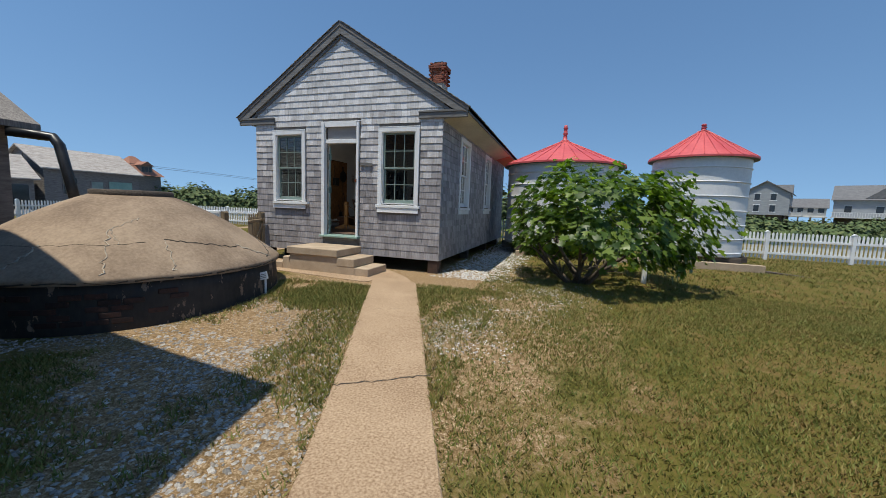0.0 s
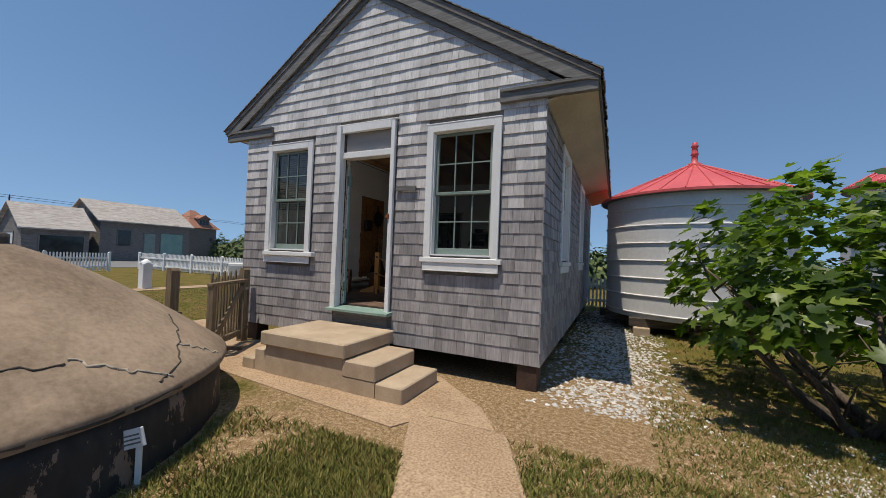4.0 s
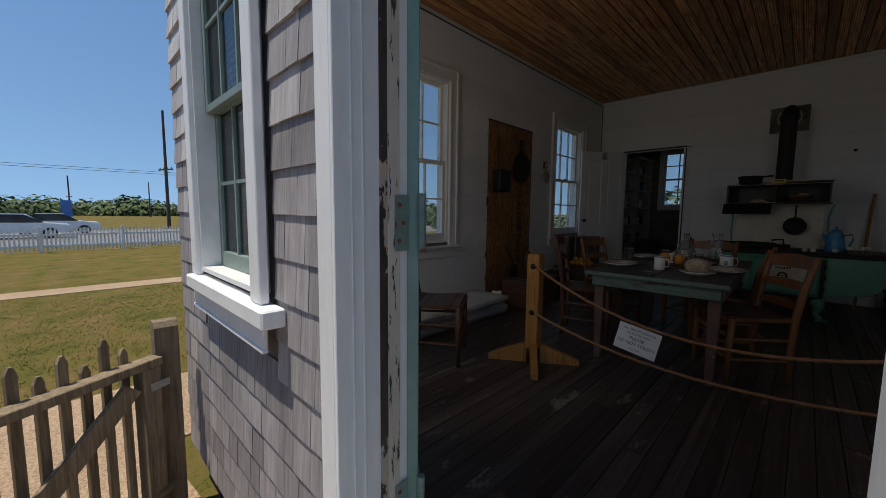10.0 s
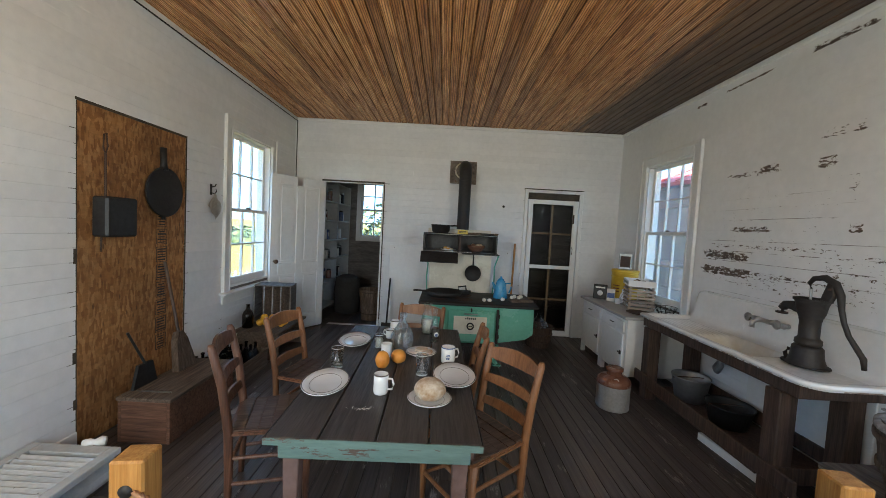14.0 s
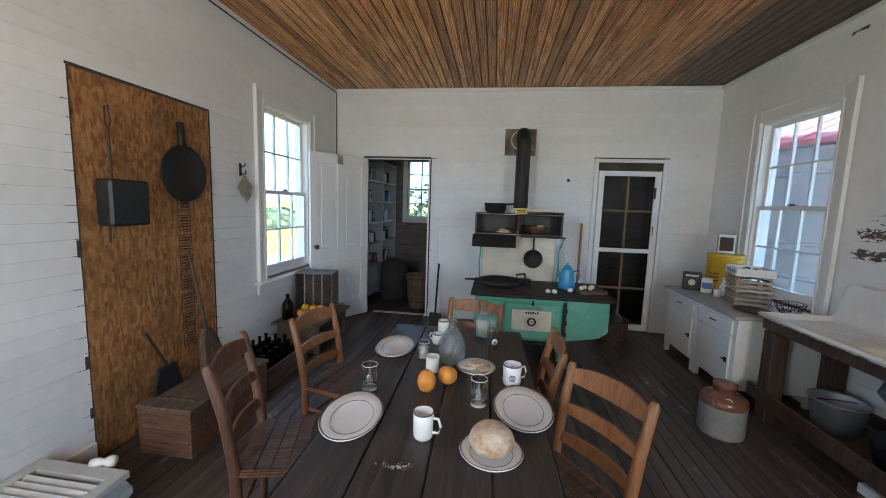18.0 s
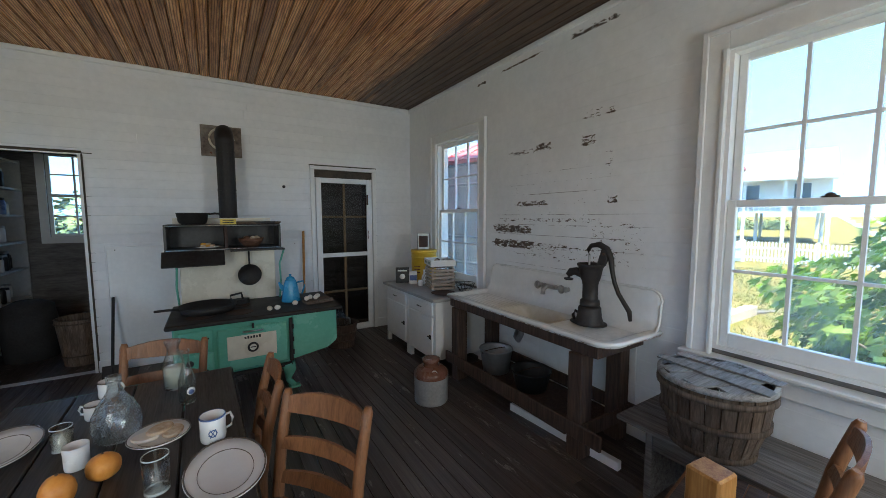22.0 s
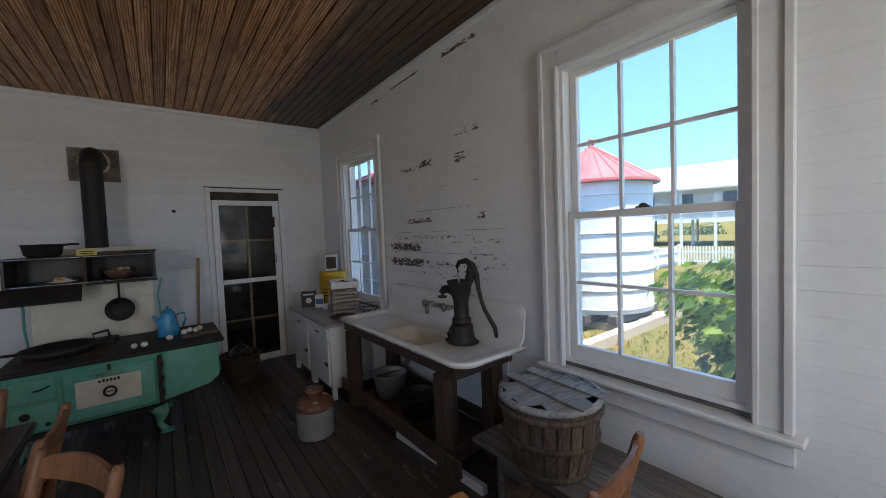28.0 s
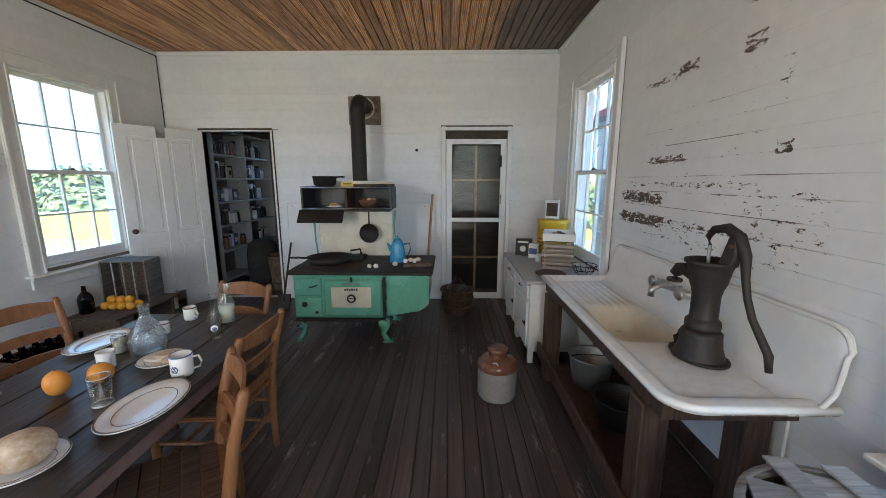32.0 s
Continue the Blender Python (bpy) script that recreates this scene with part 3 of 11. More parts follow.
def pieces_around(u0, u1, v0, v1, holes):
    """Rectangles that cover u0..u1, v0..v1 but for the holes."""
    us = sorted({u0, u1, *[min(max(h[k], u0), u1) for h in holes for k in (0, 1)]})
    out = []
    for a, b in zip(us, us[1:]):
        cuts = sorted((h[2], h[3]) for h in holes if h[0] < (a + b) / 2 < h[1])
        v = v0
        for c, d in cuts:
            if c > v + 1e-4:
                out.append((a, b, v, min(c, v1)))
            v = max(v, d)
        if v < v1 - 1e-4:
            out.append((a, b, v, v1))
    return out


def row_segments(u0, u1, va, vb, holes):
    segs = [(u0, u1)]
    for h in holes:
        if h[2] < vb - 0.005 and h[3] > va + 0.005:
            nxt = []
            for a, b in segs:
                if h[1] <= a or h[0] >= b:
                    nxt.append((a, b))
                else:
                    if h[0] > a + 0.01:
                        nxt.append((a, h[0]))
                    if h[1] < b - 0.01:
                        nxt.append((h[1], b))
            segs = nxt
    return segs


def letters(body, size, material, parent, m, name="lettering", depth=0.0006):
    cu = bpy.data.curves.new(name, "FONT")
    cu.body, cu.size, cu.align_x, cu.align_y, cu.extrude = body, size, "CENTER", "CENTER", depth
    ob = bpy.data.objects.new(name, cu)
    scene.collection.objects.link(ob)
    dg = bpy.context.evaluated_depsgraph_get()
    me = bpy.data.meshes.new_from_object(ob.evaluated_get(dg))
    bpy.data.objects.remove(ob)
    me.materials.clear()
    me.materials.append(material)
    o = new(name, me)
    o.parent = parent
    o.matrix_basis = m
    return o


# ---- the plan ----
XL, XR, YF, YB = -7.71, -2.85, 7.475, 15.60        # outer faces of the house
IL, IR, IF, IB = -7.57, -2.98, 7.60, 13.48         # inner faces of the kitchen
PB = 15.46                                         # inner face behind the pantry
FLOOR, CEIL, SKIRT, WTOP = 0.73, 3.63, 0.285, 3.42
RIDGE_X, RIDGE_Z, EAVE_L, EAVE_R, EAVE_Z = -5.30, 5.40, -8.20, -2.31, 3.46
WZ0, WZ1 = 1.47, 3.06                              # window openings
SIDE_WINDOWS = [(8.965, 9.785), (11.915, 12.755)]      # east
WEST_WINDOWS = [(8.915, 9.735), (11.93, 12.77)]
FRONT_WINDOWS = [(-7.083, -6.326), (-4.238, -3.438)]
WZ1F = 3.025                                       # heads of the front windows
DOOR = (-5.69, -4.868, 0.70, 3.165)
DOOR_HEAD = 2.80
P_DOOR = (-7.14, -6.32, 0.73, 2.76)                # to the pantry
R_DOOR = (-4.25, -3.55, 0.73, 2.72)                # screen door
OSB = (10.39, 11.29, 0.735, 2.81)
P_WIN = (-7.06, -6.55, 1.95, 3.0)

front_holes = [DOOR] + [(a, b, WZ0, WZ1F) for a, b in FRONT_WINDOWS]
side_holes = [(a, b, WZ0, WZ1) for a, b in SIDE_WINDOWS]
west_holes = [(a, b, WZ0, WZ1) for a, b in WEST_WINDOWS]

# cores of the walls
bm = B()
for a, b, c, d in pieces_around(XL + 0.012, XR - 0.012, SKIRT + 0.02, WTOP, front_holes):
    box(bm, a, b, YF + 0.022, IF - 0.014, c, d)
wall_front = structure(part("wall_front", bm, SHED_SHINGLE), "weathered grey shingled gable front of a small wooden house", "wall")
bm = B()
for a, b, c, d in pieces_around(IF - 0.014, PB, SKIRT + 0.02, CEIL + 0.05, side_holes):
    box(bm, IR + 0.014, XR - 0.022, a, b, c, d)
wall_east = structure(part("wall_east", bm, SHED_SHINGLE), "shingled side wall with two sash windows, white boards inside", "wall")
bm = B()
for a, b, c, d in pieces_around(IF - 0.014, PB, SKIRT + 0.02, CEIL + 0.05, west_holes):
    box(bm, XL + 0.012, IL - 0.014, a, b, c, d)
wall_west = structure(part("wall_west", bm, SHED_SHINGLE), "shingled side wall with two sash windows, white boards inside", "wall")
bm = B()
for a, b, c, d in pieces_around(IL - 0.014, IR + 0.014, SKIRT + 0.3, CEIL + 0.05, [P_DOOR, R_DOOR]):
    box(bm, a, b, IB + 0.014, IB + 0.10, c, d)
wall_back = structure(part("wall_back", bm, INNER_WHITE), "white board partition behind the stove with two doorways", "wall")
bm = B()
for a, b, c, d in pieces_around(XL, XR, SKIRT, CEIL + 0.05, [P_WIN]):
    box(bm, a, b, PB, YB, c, d)
wall_rear = structure(part("wall_rear", bm, SHED_SHINGLE), "plain rear wall of the small house", "wall")
bm = B()
box(bm, -5.62, -5.52, IB + 0.10, PB, FLOOR, CEIL)
structure(part("wall_pantry", bm, SHED_SHINGLE), "dim partition between pantry and rear passage", "wall")
bm = B()
prism(bm, [(XL + 0.02, WTOP), (XR - 0.02, WTOP), (RIDGE_X, RIDGE_Z - 0.16)], "y", YF + 0.022, YF + 0.10)
structure(part("wall_gable", bm, SHED_SHINGLE), "backing of the shingled gable", "wall")
bm = B()
prism(bm, [(XL + 0.02, WTOP), (XR - 0.02, WTOP), (RIDGE_X, RIDGE_Z - 0.16)], "y", YB - 0.1, YB - 0.02)
structure(part("wall_gable_rear", bm, SHED_SHINGLE), "rear gable wall", "wall")

# floor, with its boards
bm = B()
box(bm, IL - 0.014, IR + 0.014, IF - 0.02, PB, 0.50, FLOOR - 0.022)
floor = structure(part("floor", bm, DARK_TIMBER), "dark worn narrow floor boards", "floor")
bm = B()
box(bm, XL + 0.05, XL + 0.25, YF + 0.05, YB - 0.05, SKIRT + 0.03, 0.495)
box(bm, XR - 0.25, XR - 0.05, YF + 0.05, YB - 0.05, SKIRT + 0.03, 0.495)
structure(part("floor_beams", bm, DARK_TIMBER), "dark timber sills under the floor", "beam")

# ceiling: narrow varnished boards in one mesh
m, n, l, p = nodes_of("varnished_ceiling_boards")
v = coords(n, l, "World", (1, 1, 1))
mp = n.new("ShaderNodeMapping")
mp.inputs["Scale"].default_value = (44, 3.4, 44)
isl = n.new("ShaderNodeNewGeometry").outputs["Random Per Island"]
sh = n.new("ShaderNodeCombineXYZ")
l.new(math_of(n, l, "MULTIPLY", isl, 60.0), sh.inputs[0])
l.new(math_of(n, l, "MULTIPLY", isl, 90.0), sh.inputs[1])
add = n.new("ShaderNodeVectorMath")
l.new(v, add.inputs[0]), l.new(sh.outputs[0], add.inputs[1])
l.new(add.outputs[0], mp.inputs[0])
wv = n.new("ShaderNodeTexWave")
wv.bands_direction = "X"
wv.inputs["Scale"].default_value, wv.inputs["Distortion"].default_value = 0.42, 7.0
wv.inputs["Detail"].default_value, wv.inputs["Detail Scale"].default_value = 2.0, 0.55
l.new(mp.outputs[0], wv.inputs["Vector"])
g = noise_of(n, l, mp.outputs[0], 0.8, 9, 0.75, 0.6)
col = ramp(n, l, g, [(0.34, (0.20, 0.075, 0.026)), (0.47, (0.62, 0.285, 0.10)), (0.62, (0.92, 0.55, 0.25))])
col = mixc(n, l, 0.85, col, ramp(n, l, wv.outputs["Fac"], [(0.12, (0.26, 0.20, 0.16)), (0.5, (1.0, 1.0, 1.0))]), "MULTIPLY")
col = mixc(n, l, 1.0, col, ramp(n, l, isl, [(0.0, (0.50, 0.44, 0.40)), (0.3, (0.80, 0.74, 0.69)), (1.0, (1.0, 1.0, 1.0))]), "MULTIPLY")
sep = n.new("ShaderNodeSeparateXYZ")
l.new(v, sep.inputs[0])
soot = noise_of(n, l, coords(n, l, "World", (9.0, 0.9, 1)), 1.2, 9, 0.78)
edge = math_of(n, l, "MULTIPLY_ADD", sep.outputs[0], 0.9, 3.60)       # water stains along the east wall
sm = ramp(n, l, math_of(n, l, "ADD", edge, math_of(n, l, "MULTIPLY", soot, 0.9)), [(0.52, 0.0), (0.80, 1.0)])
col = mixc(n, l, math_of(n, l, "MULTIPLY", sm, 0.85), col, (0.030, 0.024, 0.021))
l.new(col, p.inputs["Base Color"])
l.new(ramp(n, l, g, [(0.3, 0.55), (0.7, 0.36)]), p.inputs["Roughness"])
bump_of(n, l, p, g, 0.2, 0.003)
CEILING_WOOD = m
rnd = random.Random(4)
bm = B()
x = IL
while x < IR:
    w = 0.082
    cut = rnd.choice([None, None, rnd.uniform(8.5, 12.8)])
    ends = [IF, IB] if cut is None else [IF, cut, IB]
    for a, b in zip(ends, ends[1:]):
        dz = rnd.uniform(-0.0015, 0.0015)
        prism(bm, [(x + 0.001, CEIL + 0.02), (x + 0.0015, CEIL + 0.010 + dz), (x + 0.007, CEIL + dz), (x + w - 0.007, CEIL + dz), (min(x + w - 0.0015, IR), CEIL + 0.010 + dz), (min(x + w - 0.001, IR), CEIL + 0.02)], "y", a + 0.001, b - 0.001)
    x += w
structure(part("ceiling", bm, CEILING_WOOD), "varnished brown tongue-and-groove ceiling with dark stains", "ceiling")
bm = B()
box(bm, IL - 0.014, IR + 0.014, IF - 0.014, PB, CEIL + 0.021, CEIL + 0.05)
structure(part("ceiling_backing", bm, DARK_TIMBER), "boards above the ceiling and over the pantry", "ceiling")

# roof
slope_r = (RIDGE_Z - EAVE_Z) / (EAVE_R - RIDGE_X)
YG = YF - 0.075
bm = B()
prism(bm, [(RIDGE_X, RIDGE_Z), (EAVE_R, EAVE_Z), (EAVE_R, EAVE_Z - 0.07), (RIDGE_X, RIDGE_Z - 0.10)], "y", YG, YB + 0.15)
prism(bm, [(RIDGE_X, RIDGE_Z), (EAVE_L, EAVE_Z), (EAVE_L, EAVE_Z - 0.07), (RIDGE_X, RIDGE_Z - 0.10)], "y", YG, YB + 0.15)
roof = structure(part("roof", bm, SHED_SHINGLE), "wood-shingled gable roof with weathered edges", "roof")
rnd = random.Random(8)
verts, faces = [], []
for side in (1, -1):
    ex = EAVE_R if side > 0 else EAVE_L
    run = math.hypot(ex - RIDGE_X, RIDGE_Z - EAVE_Z)
    ux, uz = (ex - RIDGE_X) / run, (EAVE_Z - RIDGE_Z) / run
    nx, nz = (-uz, ux) if side > 0 else (uz, -ux)
    d = run + 0.03
    while d > 0.1:
        y = YG - 0.02
        while y < YB + 0.16:
            w = rnd.uniform(0.09, 0.2)
            t0 = 0.018 + rnd.uniform(0, 0.008)
            dd = d + rnd.uniform(-0.012, 0.012)
            b = len(verts)
            for (dist, h) in ((dd, 0.002), (dd, t0), (max(0, dd - 0.24), 0.006)):
                for yy in (y + 0.002, y + w - 0.002):
                    verts.append((RIDGE_X + ux * dist + nx * h, yy, RIDGE_Z + uz * dist + nz * h))
            faces += [(b, b + 1, b + 3, b + 2), (b + 2, b + 3, b + 5, b + 4), (b, b + 2, b + 4), (b + 1, b + 5, b + 3)]
            y += w
        d -= 0.15
tagged(raw("shingle_courses", verts, faces, ROOF_SHINGLE, roof), kind="stuff")
# rake boards, eave returns, soffit and fascia
for side, ex in ((1, EAVE_R), (-1, EAVE_L)):
    run = math.hypot(ex - RIDGE_X, RIDGE_Z - EAVE_Z)
    bm = B()
    prism(bm, [(RIDGE_X, RIDGE_Z - 0.03), (ex, EAVE_Z - 0.02), (ex - side * 0.02, EAVE_Z - 0.10), (ex - side * 0.34, EAVE_Z - 0.02), (RIDGE_X, RIDGE_Z - 0.26)], "y", YG + 0.012, YG + 0.045)
    part("rake_board", bm, TRIM_GREY, roof, "grey weathered rake board")
    bm = B()
    prism(bm, [(RIDGE_X, RIDGE_Z - 0.265), (ex - side * 0.36, EAVE_Z - 0.03), (ex - side * 0.46, EAVE_Z - 0.04), (RIDGE_X, RIDGE_Z - 0.345)], "y", YG + 0.05, YG + 0.085)
    part("rake_moulding", bm, TRIM_GREY, roof)
    bm = B()
    x0, x1 = sorted((ex - side * 0.02, ex - side * 1.08))
    box(bm, x0, x1, YG + 0.03, YF + 0.02, 3.27, 3.40, 0.006)
    box(bm, min(x0, x1) + (0 if side > 0 else 0.0), x1, YG + 0.01, YF + 0.02, 3.385, 3.425, 0.006)
    part("eave_return", bm, TRIM_GREY, roof, "grey boxed eave return")
    bm = B()
    wx = XR if side > 0 else XL
    prism(bm, [(wx, 3.225), (ex - side * 0.03, 3.355), (ex - side * 0.03, 3.375), (wx, 3.25)], "y", YF - 0.0, YB + 0.1)
    part("soffit", bm, SOFFIT, roof, "cream soffit with peeling paint")
    bm = B()
    box(bm, *sorted((ex - side * 0.03, ex)), YG + 0.05, YB + 0.12, 3.35, 3.46, 0.004)
    part("fascia", bm, TRIM_GREY, roof)
    # the far end of the soffit is coloured red
    bm = B()
    prism(bm, [(wx + side * 0.02, 3.221), (ex - side * 0.035, 3.349), (ex - side * 0.035, 3.353), (wx + side * 0.02, 3.225)], "y", 13.6, YB + 0.1)
    part("soffit_end", bm, SOFFIT_RED, roof, "red far end of the soffit")
# chimney
ch = thing("chimney", "red brick chimney with a stepped cap", "chimney", (-5.17, 13.75, 5.0))
bm = B()
box(bm, -0.25, 0.25, -0.25, 0.25, 0, 1.72)
part("core", bm, MORTAR, ch)
bm = B()
box(bm, -0.17, 0.17, -0.17, 0.17, 1.74, 1.80)
part("flue", bm, IRON, ch)
bm = B()
box(bm, -0.10, 0.10, -0.045, 0.045, -0.03, 0.03, 0.004)
brick_me = mesh_of("brick", bm, BRICK)
for k in range(10):
    z = 1.05 + k * 0.072
    grow = 0.06 if k in (7, 8) else 0.0
    for s in range(4):
        for j in range(-1, 2):
            off = j * 0.19 + (0.05 if k % 2 else -0.05)
            piece("brick", brick_me, ch, pose(0, 0, z, 0, 0, 90 * s) @ pose(off, -(0.225 + grow), 0))

# ---- shingles on the front and the east side ----
def shingle_mesh(w, h=0.20):
    bm = B()
    t = 0.013
    vs = [bm.verts.new(c) for c in ((-w / 2, 0.003, 0), (w / 2, 0.003, 0), (-w / 2, -t, 0), (w / 2, -t, 0), (-w / 2, -0.003, h), (w / 2, -0.003, h), (-w / 2, 0.003, h), (w / 2, 0.003, h))]
    for f in ((0, 1, 3, 2), (2, 3, 5, 4), (0, 2, 4, 6), (1, 7, 5, 3), (4, 5, 7, 6), (0, 6, 7, 1)):
        bm.faces.new([vs[i] for i in f])
    return mesh_of("shingle", bm, SHINGLE)


EXPO = 0.1445
SH_W = [0.085, 0.105, 0.125, 0.145, 0.165, 0.19]
sh_mesh = {w: shingle_mesh(w - 0.003) for w in SH_W}
rnd = random.Random(21)
near, far_v, far_f = [], [], []
gable_v, gable_f, mid_v, mid_f = [], [], [], []
casing = [(a - 0.088, b + 0.088, WZ0 - 0.20, WZ1F + 0.088) for a, b in FRONT_WINDOWS] + [(DOOR[0] - 0.088, DOOR[1] + 0.083, 0.42, DOOR[3] + 0.115)]


def loose(vs, fs, m4, w, h=0.20, t=0.013):
    b = len(vs)
    w -= 0.003
    for c in ((-w / 2, 0.003, 0), (w / 2, 0.003, 0), (-w / 2, -t, 0), (w / 2, -t, 0), (-w / 2, -0.003, h), (w / 2, -0.003, h)):
        vs.append(tuple(m4 @ Vector(c)))
    fs += [(b, b + 1, b + 3, b + 2), (b + 2, b + 3, b + 5, b + 4), (b, b + 2, b + 4), (b + 1, b + 5, b + 3)]


z, k = SKIRT, 0
while z < RIDGE_Z - 0.35:
    top = z + 0.10
    lo, hi = XL, XR
    if z > 3.22:
        half = (RIDGE_Z - 0.20 - z) / slope_r
        lo, hi = max(XL, RIDGE_X - half), min(XR, RIDGE_X + half)
    for a, b in row_segments(lo, hi, z, top, casing):
        x = a
        while x < b - 0.02:
            w = rnd.choice(SH_W)
            if b - x - w < 0.07:
                w = b - x
            w = min(w, b - x)
            dz = rnd.uniform(-0.003, 0.0015)
            dy = rnd.uniform(-0.0015, 0.001)
            m4 = pose(x + w / 2, YF + 0.016 + dy, z + dz, 0, 0, rnd.uniform(-0.4, 0.4))
            if w in sh_mesh and z < 1.9 and -6.45 < x < -2.9 and len(near) < 290:
                near.append((w, m4))
            else:
                # courses turn paler with height, mixed at random
                tone_z = z + rnd.uniform(-0.45, 0.45)
                loose(*((gable_v, gable_f) if tone_z > 3.0 else (mid_v, mid_f) if tone_z > 2.05 else (far_v, far_f)), m4, w, t=0.022 if z > 2.9 else 0.013 + 0.009 * max(0.0, z - 1.6) / 1.3)
            x += w
    k += 1
    z = SKIRT + 0.026 + EXPO * k
front_shingles = (near, far_v, far_f)
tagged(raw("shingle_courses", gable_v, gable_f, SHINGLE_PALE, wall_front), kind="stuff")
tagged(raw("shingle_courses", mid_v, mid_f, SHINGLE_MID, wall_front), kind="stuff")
verts, faces = [], []
z = SKIRT
sc = [(a - 0.088, b + 0.088, WZ0 - 0.2, WZ1 + 0.088) for a, b in SIDE_WINDOWS]
while z < 3.2:
    for a, b in row_segments(YF, YB, z, z + 0.1, sc):
        y = a
        while y < b - 0.02:
            w = rnd.choice(SH_W)
            if b - y - w < 0.07:
                w = b - y
            w = min(w, b - y)
            loose(verts, faces, pose(XR - 0.016 + rnd.uniform(-0.002, 0.003), y + w / 2, z + rnd.uniform(-0.003, 0.002), 0, 0, 90 + rnd.uniform(-0.4, 0.4)), w, t=0.022)
            y += w
    z += EXPO
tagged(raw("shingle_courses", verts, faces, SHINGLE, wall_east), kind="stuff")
# corner pier blocks under the house
for px, py in ((XR - 0.14, YF + 0.14), (XL + 0.2, YF + 0.2), (XR - 0.2, 10.4), (XR - 0.2, 13.0), (XL + 0.2, 11.5), (-5.3, 10.0), (XR - 0.2, 15.3), (XL + 0.2, 15.2), (-5.3, 12.6)):
    pier = thing("foundation_pier", "brown square timber block under the house sill", "pier", (px, py, -0.05), group="house piers")
    bm = B()
    box(bm, -0.115, 0.115, -0.115, 0.115, 0, 0.375, 0.012)
    part("block", bm, DARK_TIMBER if py > 8 else RUSTED, pier)
bm = B()
box(bm, XL + 0.3, XR - 0.3, YB - 0.4, YB - 0.35, -0.1, 0.30)
box(bm, XL + 0.3, XL + 0.34, YF + 0.6, YB - 0.4, -0.1, 0.30)
structure(part("skirt_boards", bm, DARK_TIMBER), "dark boards closing the crawl space", "skirting")


# ---- sash windows ----
def sash_window(name, label, width, m, inside=True, outside=True, deep=0.14, head=WZ1, sill_shift=0.0, sill_out=0.045):
    """A six-over-six window; local x along the wall, y from outside (0) to the room (deep), z from the opening's foot."""
    h = head - WZ0
    win = new(name)
    win.matrix_basis = m
    structure(win, label, "window")
    w = width
    bm = B()
    box(bm, -w / 2, -w / 2 + 0.022, 0.0, deep, 0, h)
    box(bm, w / 2 - 0.022, w / 2, 0.0, deep, 0, h)
    box(bm, -w / 2 + 0.022, w / 2 - 0.022, 0.0, deep, h - 0.022, h)
    box(bm, -w / 2 + 0.022, w / 2 - 0.022, 0.0, deep, 0, 0.02)
    part("window_frame", bm, CASING_WHITE, win)
    if outside:
        for s in (-1, 1):
            bm = B()
            box(bm, *sorted((s * (w / 2 - 0.005), s * (w / 2 + 0.085))), -0.022, 0.012, -0.02, h + 0.085, 0.004)
            part("casing", bm, TRIM_WHITE, win)
        bm = B()
        box(bm, -w / 2 + 0.005, w / 2 - 0.005, -0.022, 0.012, h - 0.01, h + 0.085, 0.004)
        box(bm, -w / 2 - 0.092, w / 2 + 0.092, -0.026, 0.0, h + 0.085, h + 0.10, 0.003)
        part("head_casing", bm, TRIM_WHITE, win)
        bm = B()
        box(bm, -w / 2 - 0.128 + sill_shift, w / 2 + 0.128 + sill_shift, -sill_out, 0.03, -0.085, -0.022, 0.006)
        box(bm, -w / 2 - 0.092, w / 2 + 0.092, -0.018, -0.0, -0.175, -0.087, 0.004)
        box(bm, -w / 2 - 0.092, w / 2 + 0.092, -0.022, -0.0, -0.19, -0.175, 0.003)
        part("window_sill", bm, TRIM_WHITE, win, "white painted outer sill with apron")
    half = h / 2
    for up in (0, 1):
        sash = new("sash")
        sash.parent = win
        y0 = 0.045 + (0.0 if up else 0.038)
        z0 = half - 0.018 if up else 0.02
        z1 = h - 0.022 if up else half + 0.018
        mat_o = SASH_GREEN if outside and not inside else CASING_WHITE
        bm = B()
        fw = 0.038
        a, b = -w / 2 + 0.024, w / 2 - 0.024
        box(bm, a, a + fw, y0, y0 + 0.034, z0, z1, 0.003)
        box(bm, b - fw, b, y0, y0 + 0.034, z0, z1, 0.003)
        box(bm, a + fw, b - fw, y0, y0 + 0.034, z0, z0 + (0.036 if up else 0.075), 0.003)
        box(bm, a + fw, b - fw, y0, y0 + 0.034, z1 - 0.036, z1, 0.003)
        part("sash_frame", bm, mat_o, sash)
        ga, gb, gc, gd = a + fw, b - fw, z0 + (0.036 if up else 0.075), z1 - 0.036
        for i in (1, 2):
            bm = B()
            xm = ga + (gb - ga) * i / 3
            box(bm, xm - 0.0078, xm + 0.0078, y0 + 0.004, y0 + 0.03, gc, gd)
            part("muntin", bm, mat_o, sash)
        bm = B()
        zm = (gc + gd) / 2
        box(bm, ga, gb, y0 + 0.006, y0 + 0.028, zm - 0.0078, zm + 0.0078)
        part("muntin", bm, mat_o, sash)
        for i in range(3):
            for j in range(2):
                bm = B()
                xa = ga + (gb - ga) * i / 3 + 0.004
                za = gc + (gd - gc) * j / 2 + 0.004
                box(bm, xa, xa + (gb - ga) / 3 - 0.008, y0 + 0.015, y0 + 0.019, za, za + (gd - gc) / 2 - 0.008)
                pane = part("pane", bm, PANE if inside else DIM_PANE, sash)
                pane.visible_shadow = False
    bm = B()
    lathe(bm, [(0.0, 0.0), (0.018, 0.0), (0.02, 0.012), (0.008, 0.02), (0, 0.02)], 10, (0, 0.10, half + 0.02))
